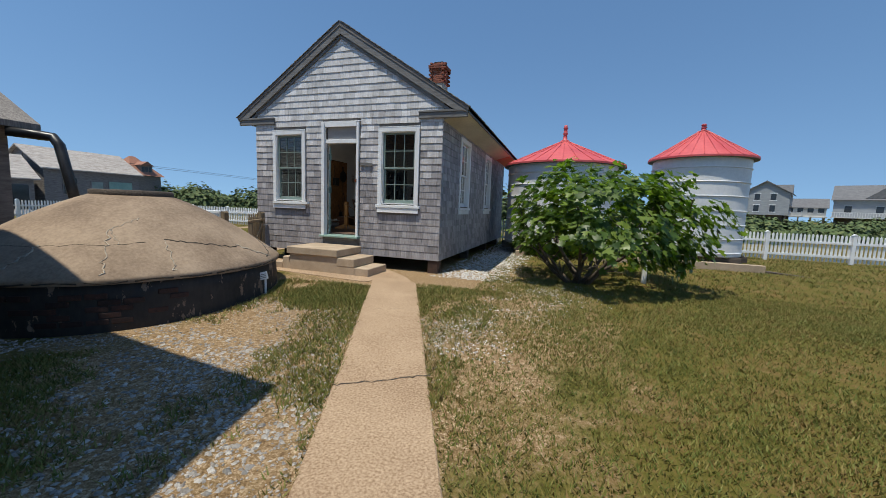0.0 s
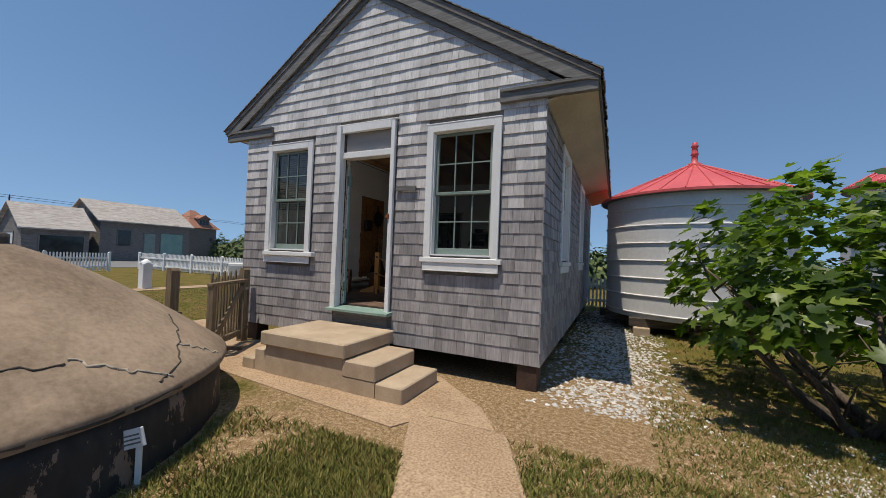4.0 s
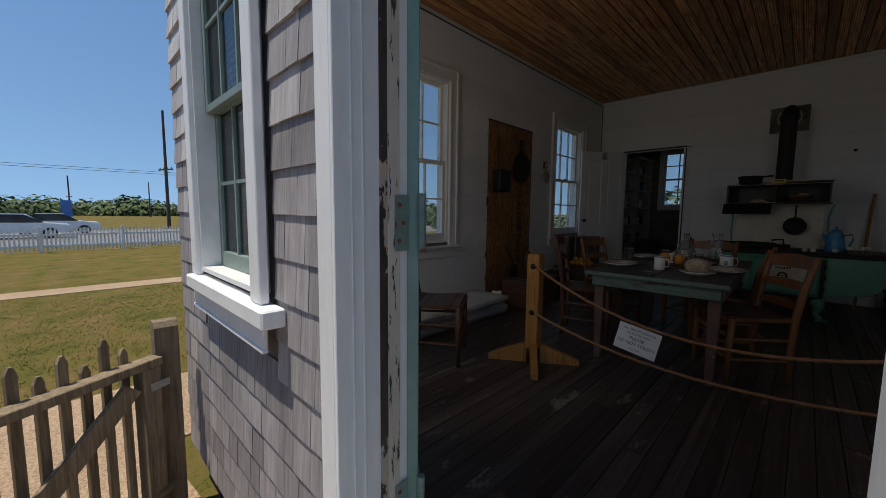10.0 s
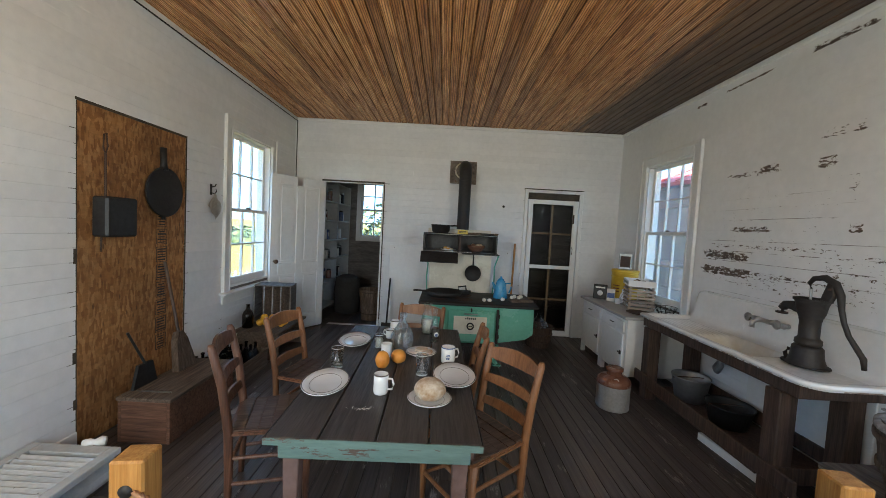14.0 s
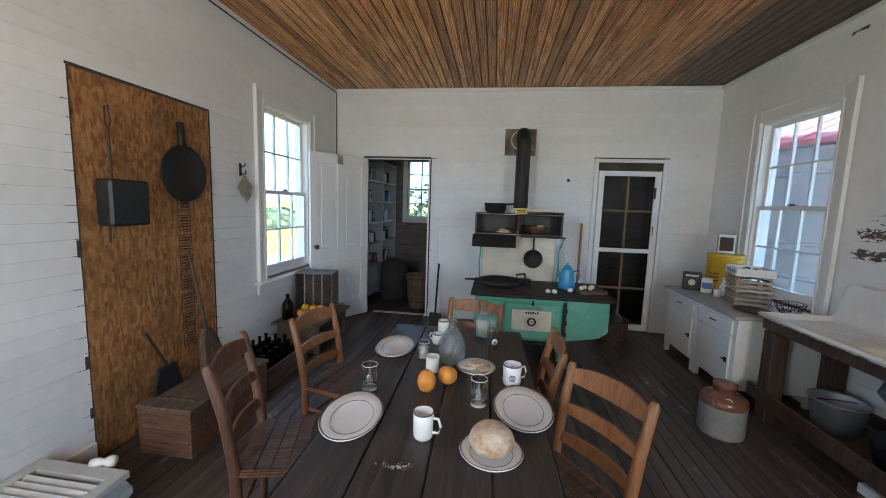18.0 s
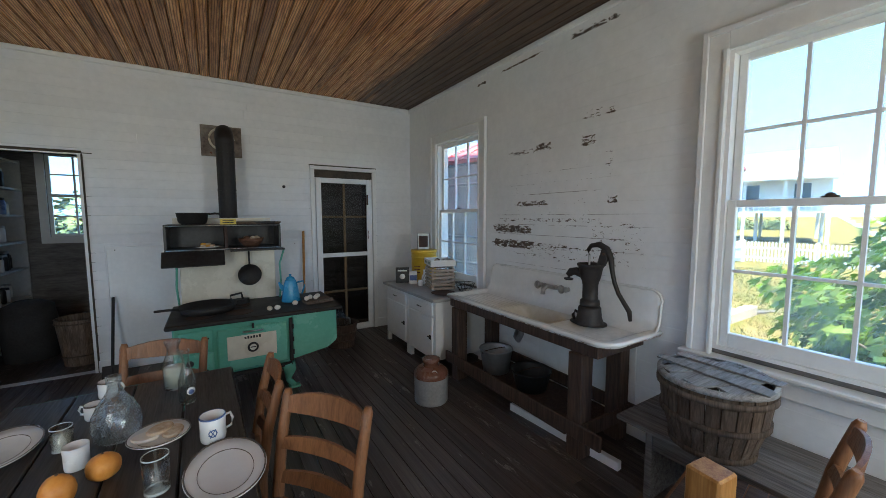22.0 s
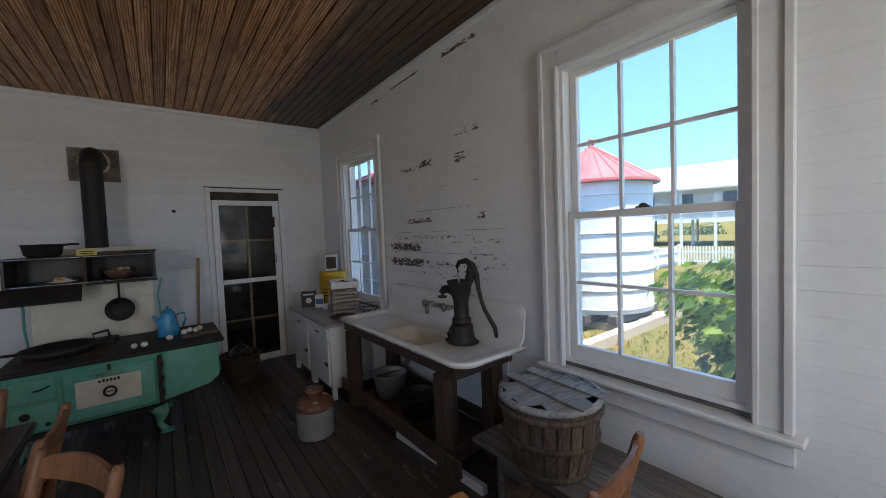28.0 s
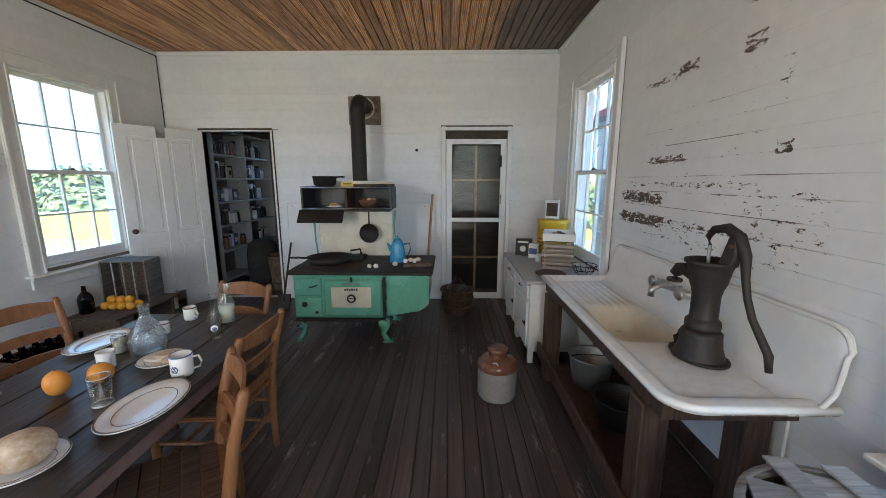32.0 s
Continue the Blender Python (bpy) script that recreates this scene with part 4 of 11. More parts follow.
    box(bm, -0.03, 0.03, 0.09, 0.112, half + 0.018, half + 0.026)
    part("sash_lock", bm, RUSTED, win)
    if inside:
        for s in (-1, 1):
            bm = B()
            xa, xb = sorted((s * (w / 2 - 0.003), s * (w / 2 + 0.118)))
            box(bm, xa, xb, deep - 0.001, deep + 0.018, -0.03, h + 0.115, 0.003)
            xa, xb = sorted((s * (w / 2 + 0.088), s * (w / 2 + 0.118)))
            box(bm, xa, xb, deep + 0.018, deep + 0.032, -0.03, h + 0.115, 0.004)
            xa, xb = sorted((s * (w / 2 + 0.0), s * (w / 2 + 0.02)))
            box(bm, xa, xb, deep + 0.018, deep + 0.026, -0.03, h + 0.005, 0.003)
            part("casing", bm, CASING_WHITE, win)
        bm = B()
        box(bm, -w / 2 + 0.004, w / 2 - 0.004, deep - 0.001, deep + 0.018, h - 0.004, h + 0.115, 0.003)
        box(bm, -w / 2 - 0.088, w / 2 + 0.088, deep + 0.018, deep + 0.032, h + 0.085, h + 0.115, 0.004)
        part("head_casing", bm, CASING_WHITE, win)
        bm = B()
        box(bm, -w / 2 - 0.15, w / 2 + 0.15, deep - 0.03, deep + 0.065, -0.052, -0.031, 0.005)
        box(bm, -w / 2 - 0.12, w / 2 + 0.12, deep, deep + 0.02, -0.15, -0.053, 0.004)
        box(bm, -w / 2 - 0.12, w / 2 + 0.12, deep + 0.02, deep + 0.032, -0.075, -0.053, 0.004)
        part("stool", bm, CASING_WHITE, win, "white inner window stool and apron")
    return win


for i, (a, b) in enumerate(FRONT_WINDOWS):
    sash_window(f"window_{i + 1}", "six-over-six sash window, white casing and green sash, in grey shingles", b - a, pose((a + b) / 2, YF - 0.025, WZ0), inside=False, head=WZ1F, sill_shift=0.045 * (1 - i), sill_out=0.050 - 0.018 * i)
for i, (a, b) in enumerate(SIDE_WINDOWS):
    sash_window(f"window_{i + 3}", "white six-over-six sash window with moulded casing", b - a, pose(XR, (a + b) / 2, WZ0, 0, 0, 90))
for i, (a, b) in enumerate(WEST_WINDOWS):
    sash_window(f"window_{i + 5}", "white six-over-six sash window with moulded casing", b - a, pose(XL, (a + b) / 2, WZ0, 0, 0, -90))

# slatted blind behind the west front window
wa, wb2 = FRONT_WINDOWS[0]
vb = thing("window_blind", "old pale slatted blind hanging behind the front window", "blind", ((wa + wb2) / 2, YF + 0.10, WZ1F - 0.03))
for k in range(24):
    bm = B()
    box(bm, -(wb2 - wa) / 2 + 0.03, (wb2 - wa) / 2 - 0.03, -0.018, 0.018, -0.0012, 0.0012, 0, pose(0, 0, -0.05 - k * 0.036, 28))
    part("slat", bm, TRANSOM, vb)
bm = B()
box(bm, -(wb2 - wa) / 2 + 0.026, (wb2 - wa) / 2 - 0.026, -0.018, 0.018, -0.028, 0.005, 0.003)
part("head_rail", bm, TRANSOM, vb)
for u in (-0.2, 0.2):
    bm = B()
    rod(bm, (u, 0, -0.03), (u, 0, -0.90), 0.0016, seg=5)
    part("cord", bm, TRIM_WHITE, vb)

# ---- front door: casing, jambs, sill, boarded transom ----
dx0, dx1, dz0, dz1 = DOOR
door_1 = new("door_1")
structure(door_1, "open front doorway with white casing, green sill and boarded transom", "door")
for xa, xb in ((dx0 - 0.072, dx0 - 0.001), (dx1 - 0.004, dx1 + 0.055)):
    bm = B()
    yo = YF - (0.080 if xa < -5.3 else 0.040)
    box(bm, xa, xb, yo, YF + 0.012, dz0 - 0.02, dz1 + 0.10, 0.004)
    part("casing", bm, TRIM_WHITE, door_1, "white casing with peeling paint")
bm = B()
box(bm, dx0 + 0.001, dx1 - 0.005, YF - 0.045, YF + 0.012, dz1 - 0.005, dz1 + 0.10, 0.004)
box(bm, dx0 - 0.10, dx1 + 0.10, YF - 0.045, YF, dz1 + 0.101, dz1 + 0.115, 0.003)
part("head_casing", bm, TRIM_WHITE, door_1)
bm = B()
box(bm, dx0, dx1, YF - 0.02, IF, DOOR_HEAD, DOOR_HEAD + 0.085, 0.004)
part("transom_bar", bm, TRIM_WHITE, door_1)
bm = B()
box(bm, dx0 + 0.03, dx1 - 0.03, YF + 0.03, YF + 0.05, DOOR_HEAD + 0.085, dz1)
part("transom_panel", bm, TRANSOM, door_1, "boarded over transom panel")
for xa, xb, s in ((dx0, dx0 + 0.012, 1), (dx1 - 0.008, dx1, -1)):
    bm = B()
    y0_ = YF - 0.082 if s > 0 else YF + 0.013
    box(bm, xa, xb, y0_, IF, dz0, DOOR_HEAD, 0.002)
    if s > 0:
        box(bm, xb, xb + 0.004, YF - 0.040, YF - 0.035, dz0, DOOR_HEAD, 0.001)
        box(bm, xb, xb + 0.005, YF - 0.012, YF - 0.006, dz0, DOOR_HEAD, 0.0015)
    part("jamb", bm, TRIM_WHITE, door_1)
bm = B()
box(bm, dx0 + 0.0122, dx0 + 0.0150, YF + 0.037, YF + 0.060, dz0, DOOR_HEAD, 0.0005)
part("peeled_edge", bm, PEELED_EDGE, door_1, "bare dark wood where the paint has peeled away")
bm = B()
box(bm, dx0 + 0.0122, dx0 + 0.0165, YF + 0.0605, YF + 0.096, dz0, DOOR_HEAD, 0.001)
part("peeled_edge", bm, CREAM_PEEL, door_1, "cracked cream paint on the hinge jamb")
for zc in (0.975, 1.74, 2.505):
    bm = B()
    box(bm, dx0 + 0.0167, dx0 + 0.0185, YF + 0.080, IF - 0.002, zc - 0.07, zc + 0.07)
    hj = part("hinge_plate", bm, HINGE, door_1, "green painted hinge plate")
    for k in range(3):
        bm = B()
        lathe(bm, [(0, 0), (0.006, 0), (0.005, 0.002), (0, 0.002)], 10, m=pose(dx0 + 0.0185, YF + 0.094 + 0.012 * (k % 2), zc - 0.045 + k * 0.045, 0, 90))
        part("screw", bm, RUST, hj)
bm = B()
prism(bm, [(YF - 0.13, 0.655), (YF - 0.13, 0.685), (YF + 0.06, 0.712), (IF, 0.712), (IF, 0.655)], "x", dx0 - 0.10, dx1 + 0.10)
part("sill", bm, SILL_GREEN, door_1, "pale green painted door sill")
bm = B()
box(bm, dx0 - 0.02, dx1 + 0.02, YF + 0.0, YF + 0.04, 0.45, 0.655)
part("sill_apron", bm, TRIM_GREY, door_1)
bm = B()
box(bm, dx1 - 0.006, dx1 + 0.016, YF - 0.055, YF - 0.036, 1.93, 2.00, 0.003)
box(bm, dx1 - 0.03, dx1 + 0.0, YF - 0.062, YF - 0.042, 1.945, 1.985, 0.003)
part("strike_plate", bm, RUST, door_1, "rusty latch keeper")
# the open door leaf, swung into the room on the west jamb
leaf = new("door_2")
leaf.matrix_basis = pose(dx0 + 0.014, IF + 0.012, 0.725, 0, 0, 142.5)
structure(leaf, "teal green front door standing open into the kitchen", "door")
LW, LH = 0.70, 2.02
bm = B()
box(bm, 0, 0.11, -0.02, 0.02, 0, LH, 0.003)
box(bm, LW - 0.11, LW, -0.02, 0.02, 0, LH, 0.003)
box(bm, 0.11, LW - 0.11, -0.02, 0.02, 0, 0.22, 0.003)
box(bm, 0.11, LW - 0.11, -0.02, 0.02, 0.80, 0.96, 0.003)
box(bm, 0.11, LW - 0.11, -0.02, 0.02, LH - 0.12, LH, 0.003)
part("leaf_frame", bm, JAMB_GREEN, leaf)
for za, zb in ((0.22, 0.80), (0.96, LH - 0.12)):
    bm = B()
    box(bm, 0.105, LW - 0.105, -0.008, 0.008, za - 0.005, zb + 0.005)
    part("panel", bm, JAMB_GREEN, leaf)
for zc in (0.25, 1.015, 1.78):
    bm = B()
    rod(bm, (-0.012, -0.026, zc - 0.075), (-0.012, -0.026, zc + 0.075), 0.011, seg=10)
    box(bm, -0.01, 0.085, -0.0245, -0.0205, zc - 0.075, zc + 0.075)
    h = part("hinge", bm, HINGE, leaf, "rusty painted hinge with screws")
    for k in range(4):
        bm = B()
        lathe(bm, [(0, 0), (0.008, 0), (0.007, 0.003), (0, 0.003)], 10, m=pose(0.02 + 0.035 * (k % 2), -0.0245, zc - 0.055 + k * 0.036, 90))
        part("screw", bm, RUST, h)
bm = B()
lathe(bm, [(0, 0), (0.012, 0), (0.012, 0.035), (0.028, 0.045), (0.03, 0.06), (0.02, 0.072), (0, 0.075)], 14, m=pose(LW - 0.055, -0.02, 0.95, 90))
part("door_knob", bm, RUSTED, leaf)
# small name board beside the door
nb = thing("name_board", "small weathered blank wooden board on the shingles", "sign", (-4.62, YF - 0.013, 2.33))
bm = B()
box(bm, -0.15, 0.15, -0.022, 0, -0.035, 0.035, 0.004, pose(0, 0, 0, 0, 3, 0))
part("board", bm, TRIM_GREY, nb)

# ---- inner wall boards ----
m, n, l, p = nodes_of("peeling_white_boards")
pos = coords(n, l, "World")
f1 = noise_of(n, l, pos, 0.9, 5)
f2 = noise_of(n, l, pos, 18, 4)
col = ramp(n, l, math_of(n, l, "ADD", math_of(n, l, "MULTIPLY", f1, 0.65), math_of(n, l, "MULTIPLY", f2, 0.35)), [(0.36, (0.74, 0.745, 0.75)), (0.64, (0.85, 0.853, 0.855))])
sp = n.new("ShaderNodeSeparateXYZ")
l.new(pos, sp.inputs[0])


def bell(val, mid, half):
    return math_of(n, l, "SUBTRACT", 1.0, math_of(n, l, "DIVIDE", math_of(n, l, "ABSOLUTE", math_of(n, l, "SUBTRACT", val, mid)), half), clamp=True)


fl = noise_of(n, l, coords(n, l, "World", (1, 11.0, 27)), 1.7, 9, 0.74, 0.3)
board = math_of(n, l, "FRACT", math_of(n, l, "DIVIDE", math_of(n, l, "SUBTRACT", sp.outputs[2], FLOOR + 0.10), 0.0865))
seam = ramp(n, l, math_of(n, l, "ABSOLUTE", math_of(n, l, "SUBTRACT", board, 0.5)), [(0.40, 0.0), (0.5, 1.0)])


def rect(y, hy, z, hz):
    return math_of(n, l, "MULTIPLY", ramp(n, l, bell(sp.outputs[1], y, hy), [(0.0, 0.0), (0.35, 1.0)]), ramp(n, l, bell(sp.outputs[2], z, hz), [(0.0, 0.0), (0.6, 1.0)]))


# bare patches: y, half length, z, half height, strength
reg = math_of(n, l, "MULTIPLY", rect(11.43, 0.33, 2.085, 0.06), 1.12)
for py, hy, pz, hz, power in ((11.42, 0.36, 1.95, 0.065, 1.12), (11.0, 0.35, 1.955, 0.045, 0.8), (11.22, 0.36, 2.757, 0.035, 0.85), (11.07, 0.12, 2.775, 0.05, 1.0), (10.64, 0.08, 2.75, 0.075, 0.90), (10.46, 0.06, 2.58, 0.16, 0.55), (10.43, 0.05, 2.32, 0.06, 0.88), (11.2, 0.24, 2.31, 0.04, 0.95), (11.05, 0.75, 2.17, 0.028, 0.82), (10.9, 0.9, 1.90, 0.12, 0.62), (10.4, 0.28, 2.05, 0.22, 0.62), (11.0, 0.72, 2.32, 0.60, 0.42), (10.55, 0.18, 2.93, 0.06, 0.68), (10.62, 0.26, 3.530, 0.034, 1.0), (11.35, 0.32, 3.530, 0.014, 1.15), (11.90, 0.09, 3.51, 0.022, 0.95)):
    reg = math_of(n, l, "MAXIMUM", reg, math_of(n, l, "MULTIPLY", rect(py, hy, pz, hz), power))
near_seam = math_of(n, l, "MULTIPLY", math_of(n, l, "MULTIPLY", seam, 0.07), ramp(n, l, reg, [(0.1, 0.0), (0.4, 1.0)]))
pk = ramp(n, l, math_of(n, l, "ADD", math_of(n, l, "ADD", fl, near_seam), math_of(n, l, "MULTIPLY", reg, 0.28)), [(0.765, 0.0), (0.773, 1.0)])
thin = ramp(n, l, math_of(n, l, "ABSOLUTE", math_of(n, l, "SUBTRACT", board, 0.5)), [(0.478, 0.0), (0.490, 1.0)])
runs = ramp(n, l, noise_of(n, l, coords(n, l, "World", (1, 2.6, 11.56)), 1.0, 4, 0.62), [(0.50, 0.0), (0.535, 1.0)])
zone = ramp(n, l, math_of(n, l, "MULTIPLY", bell(sp.outputs[1], 10.95, 1.05), bell(sp.outputs[2], 2.12, 0.66)), [(0.20, 0.0), (0.42, 1.0)])
pk = math_of(n, l, "MAXIMUM", pk, math_of(n, l, "MULTIPLY", math_of(n, l, "MULTIPLY", thin, runs), zone))
under = ramp(n, l, noise_of(n, l, coords(n, l, "World", (1, 3, 8)), 3, 5), [(0.35, (0.055, 0.042, 0.036)), (0.58, (0.12, 0.080, 0.058)), (0.72, (0.21, 0.19, 0.165))])
col = mixc(n, l, pk, col, under)
l.new(col, p.inputs["Base Color"])
l.new(ramp(n, l, f1, [(0.3, 0.42), (0.7, 0.62)]), p.inputs["Roughness"])
bump_of(n, l, p, math_of(n, l, "SUBTRACT", math_of(n, l, "MULTIPLY", f2, 0.2), pk), 0.35, 0.004)
PEELED = m

BOARD_H = 0.0865


def wall_boards(wall, u0, u1, holes, place, material, seed, groove=0.0045, zlo=FLOOR, zhi=CEIL, singles=260):
    """Horizontal boards on a wall; place(u, z) gives the pose of a board's middle, whose length runs along local x."""
    rnd = random.Random(seed)
    cache = {}
    z = zlo + 0.10
    rest_v, rest_f = [], []
    count = 0
    while z < zhi - 0.005:
        zb = min(z + BOARD_H, zhi)
        for a, b in row_segments(u0, u1, z, zb, holes):
            ends = [a, b]
            if b - a > 2.2 and rnd.random() < 0.6:
                ends = [a, rnd.uniform(a + 0.8, b - 0.8), b]
            for c, d in zip(ends, ends[1:]):
                key = (round(d - c, 3), round(zb - z, 3))
                if key not in cache:
                    bm = B()
                    L, H = key[0] / 2 - 0.0006, key[1] / 2
                    prism(bm, [(-0.0145, -H + 0.0002), (-min(0.004, groove), -H + 0.0002), (0.0, -H + groove), (0.0, H - groove * 0.27), (-0.0145, H - 0.0004)], "x", -L, L)
                    cache[key] = mesh_of("board", bm, material)
                piece("board", cache[key], wall, place((c + d) / 2, (z + zb) / 2) @ pose(0, rnd.uniform(-0.0012, 0.0006), 0))
                count += 1
        z = zb
    return count


ie, iw = ([(a - 0.10, b + 0.10, WZ0 - 0.12, WZ1 + 0.10) for a, b in side] for side in (SIDE_WINDOWS, WEST_WINDOWS))
backs = [(P_DOOR[0] - 0.02, P_DOOR[1] + 0.02, P_DOOR[2] - 0.1, P_DOOR[3] + 0.012), (R_DOOR[0] - 0.03, R_DOOR[1] + 0.03, R_DOOR[2] - 0.1, R_DOOR[3] + 0.03)]
BOARD_JOBS = [(wall_east, IF, IB, ie, lambda u, z: pose(IR, u, z, 0, 0, 90), PEELED, 1, 0.0014),
              (wall_west, IF, IB, iw + [(OSB[0] - 0.005, OSB[1] + 0.005, 0.6, OSB[3] + 0.005)], lambda u, z: pose(IL, u, z, 0, 0, -90), INNER_WHITE, 2, 0.002),
              (wall_back, IL, IR, backs, lambda u, z: pose(u, IB, z, 0, 0, 180), INNER_WHITE, 3, 0.0015)]
fi = [(a - 0.02, b + 0.02, WZ0 - 0.02, WZ1F + 0.02) for a, b in FRONT_WINDOWS] + [(dx0, dx1, 0.6, dz1)]
bm = B()
for a, b, c, d in pieces_around(IL, IR, FLOOR, CEIL, fi):
    box(bm, a, b, IF - 0.013, IF, c, d)
structure(part("wall_front_lining", bm, INNER_WHITE), "white boarded inner face of the front wall", "wall")
for i, (xa, xb, ya, yb) in enumerate(((IR - 0.016, IR - 0.0005, IF, IB), (IL + 0.0005, IL + 0.016, IF, OSB[0] - 0.01), (IL + 0.0005, IL + 0.016, OSB[1] + 0.01, IB), (P_DOOR[1] + 0.03, R_DOOR[0] - 0.06, IB - 0.016, IB - 0.0005), (R_DOOR[1] + 0.06, IR - 0.017, IB - 0.016, IB - 0.0005))):
    bm = B()
    box(bm, xa, xb, ya, yb, FLOOR, FLOOR + 0.115, 0.004)
    structure(part(f"baseboard_{i + 1}", bm, CASING_WHITE), "white painted baseboard", "baseboard")
bm = B()
for xa, xb, ya, yb in ((IR - 0.028, IR - 0.0005, IF, IB), (IL + 0.0005, IL + 0.028, IF, IB), (IL + 0.029, IR - 0.029, IB - 0.02, IB - 0.0005)):
    box(bm, xa, xb, ya, yb, CEIL - 0.045, CEIL - 0.001, 0.006)
structure(part("trim_ceiling", bm, CASING_WHITE), "white cove trim under the ceiling", "trim")
bm = B()
rod(bm, (IL + 0.035, IF + 0.2, CEIL - 0.055), (IL + 0.035, IB - 0.02, CEIL - 0.055), 0.006, seg=6)
rod(bm, (IL + 0.035, IB - 0.03, CEIL - 0.055), (IL + 0.035, IB - 0.03, 2.80), 0.006, seg=6)
structure(part("trim_cable", bm, IRON), "dark cable run along the ceiling edge", "cable")

# dark open joints where the boards end beside the openings
rnd = random.Random(77)
bm = B()
for z in [FLOOR + 0.10 + BOARD_H * q for q in range(1, 33)]:
    for wall_x, edge, way, z_top in ((True, OSB[0] - 0.006, -1, OSB[3]), (True, OSB[1] + 0.006, 1, OSB[3]), (True, 11.84, -1, 2.9), (False, P_DOOR[1] + 0.024, 1, P_DOOR[3]), (False, R_DOOR[0] - 0.032, -1, R_DOOR[3]), (False, R_DOOR[1] + 0.032, 1, R_DOOR[3])):
        if z > z_top or rnd.random() < 0.25:
            continue
        L_ = rnd.uniform(0.015, 0.055)
        a_, b_ = sorted((edge, edge + way * L_))
        t_ = rnd.uniform(0.0008, 0.0018)
        if wall_x:
            box(bm, IL - 0.002, IL + 0.0012, a_, b_, z - t_, z + t_)
        else:
            box(bm, a_, b_, IB - 0.0012, IB + 0.002, z - t_, z + t_)
for edge, z_lo, z_hi in ((OSB[0] - 0.010, 1.86, 1.95), (OSB[0] - 0.014, 1.26, 1.33), (OSB[0] - 0.010, 0.98, 1.04)):
    box(bm, IL - 0.002, IL + 0.0014, edge - 0.012, edge + 0.010, z_lo, z_hi)
box(bm, IL - 0.002, IL + 0.001, OSB[0] - 0.014, OSB[1] + 0.014, OSB[3] + 0.002, OSB[3] + 0.018)
box(bm, IL - 0.002, IL + 0.001, OSB[1] + 0.002, OSB[1] + 0.014, OSB[2], OSB[3])
box(bm, IL - 0.002, IL + 0.001, OSB[0] - 0.008, OSB[0] - 0.002, OSB[2], OSB[3])
box(bm, R_DOOR[0] - 0.040, R_DOOR[0] - 0.031, IB - 0.0012, IB + 0.002, FLOOR + 0.13, R_DOOR[3] + 0.03)
box(bm, R_DOOR[0] - 0.040, R_DOOR[1] + 0.034, IB - 0.0012, IB + 0.002, R_DOOR[3] + 0.031, R_DOOR[3] + 0.043)
box(bm, P_DOOR[1] + 0.0225, P_DOOR[1] + 0.032, IB - 0.0012, IB + 0.002, FLOOR + 0.13, P_DOOR[3] + 0.012)
box(bm, P_DOOR[0] - 0.02, P_DOOR[1] + 0.10, IB - 0.0012, IB + 0.002, P_DOOR[3] + 0.013, P_DOOR[3] + 0.021)
structure(part("trim_joints", bm, CRACK_DARK), "dark open joints at the ends of the white boards", "joint")

# osb sheet in the west doorway
bm = B()
box(bm, IL - 0.013, IL - 0.002, OSB[0], OSB[1], OSB[2], OSB[3])
m, n, l, p = nodes_of("oriented_strand_board")
vv = coords(n, l, "Object", (1, 1, 1))
vo = n.new("ShaderNodeTexVoronoi")
vo.inputs["Scale"].default_value, vo.inputs["Randomness"].default_value = 34, 1.0
vm = n.new("ShaderNodeMapping")
vm.inputs["Scale"].default_value = (1, 1.9, 0.6)
vm.inputs["Rotation"].default_value = (0.5, 0, 0)
l.new(vv, vm.inputs[0])
l.new(vm.outputs[0], vo.inputs["Vector"])
sc_ = n.new("ShaderNodeSeparateColor")
l.new(vo.outputs["Color"], sc_.inputs[0])
c1 = ramp(n, l, sc_.outputs[0], [(0.0, (0.235, 0.095, 0.028)), (0.5, (0.36, 0.165, 0.055)), (1.0, (0.47, 0.245, 0.095))])
c1 = mixc(n, l, 0.5, c1, ramp(n, l, noise_of(n, l, coords(n, l, "Object", (1, 3, 9)), 6, 5), [(0.32, 0.5), (0.6, 1.0)]), "MULTIPLY")
c1 = mixc(n, l, 0.5, c1, ramp(n, l, noise_of(n, l, vv, 1.6, 5), [(0.34, 0.30), (0.60, 1.0)]), "MULTIPLY")
vo2 = n.new("ShaderNodeTexVoronoi")            # a few dark bark slivers
vo2.inputs["Scale"].default_value = 15
vm2 = n.new("ShaderNodeMapping")
vm2.inputs["Scale"].default_value, vm2.inputs["Rotation"].default_value = (1, 2.6, 0.9), (-0.25, 0, 0)
l.new(vv, vm2.inputs[0])
l.new(vm2.outputs[0], vo2.inputs["Vector"])
sc2 = n.new("ShaderNodeSeparateColor")
l.new(vo2.outputs["Color"], sc2.inputs[0])
sliver = math_of(n, l, "MULTIPLY", ramp(n, l, sc2.outputs[0], [(0.86, 0.0), (0.88, 0.8)]), ramp(n, l, vo2.outputs["Distance"], [(0.30, 1.0), (0.42, 0.0)]))
c1 = mixc(n, l, sliver, c1, (0.085, 0.035, 0.014))
l.new(c1, p.inputs["Base Color"])
p.inputs["Roughness"].default_value = 0.65
bump_of(n, l, p, sc_.outputs[1], 0.25, 0.002)
OSB_MAT = m
structure(part("door_3", bm, OSB_MAT), "doorway closed with an orange-brown strand board sheet", "door")
osb_print = thing("stencil_band", "column of unreadable dark stencil print on strand board", "print", (IL - 0.0015, 11.045, 1.7))
rnd = random.Random(3)
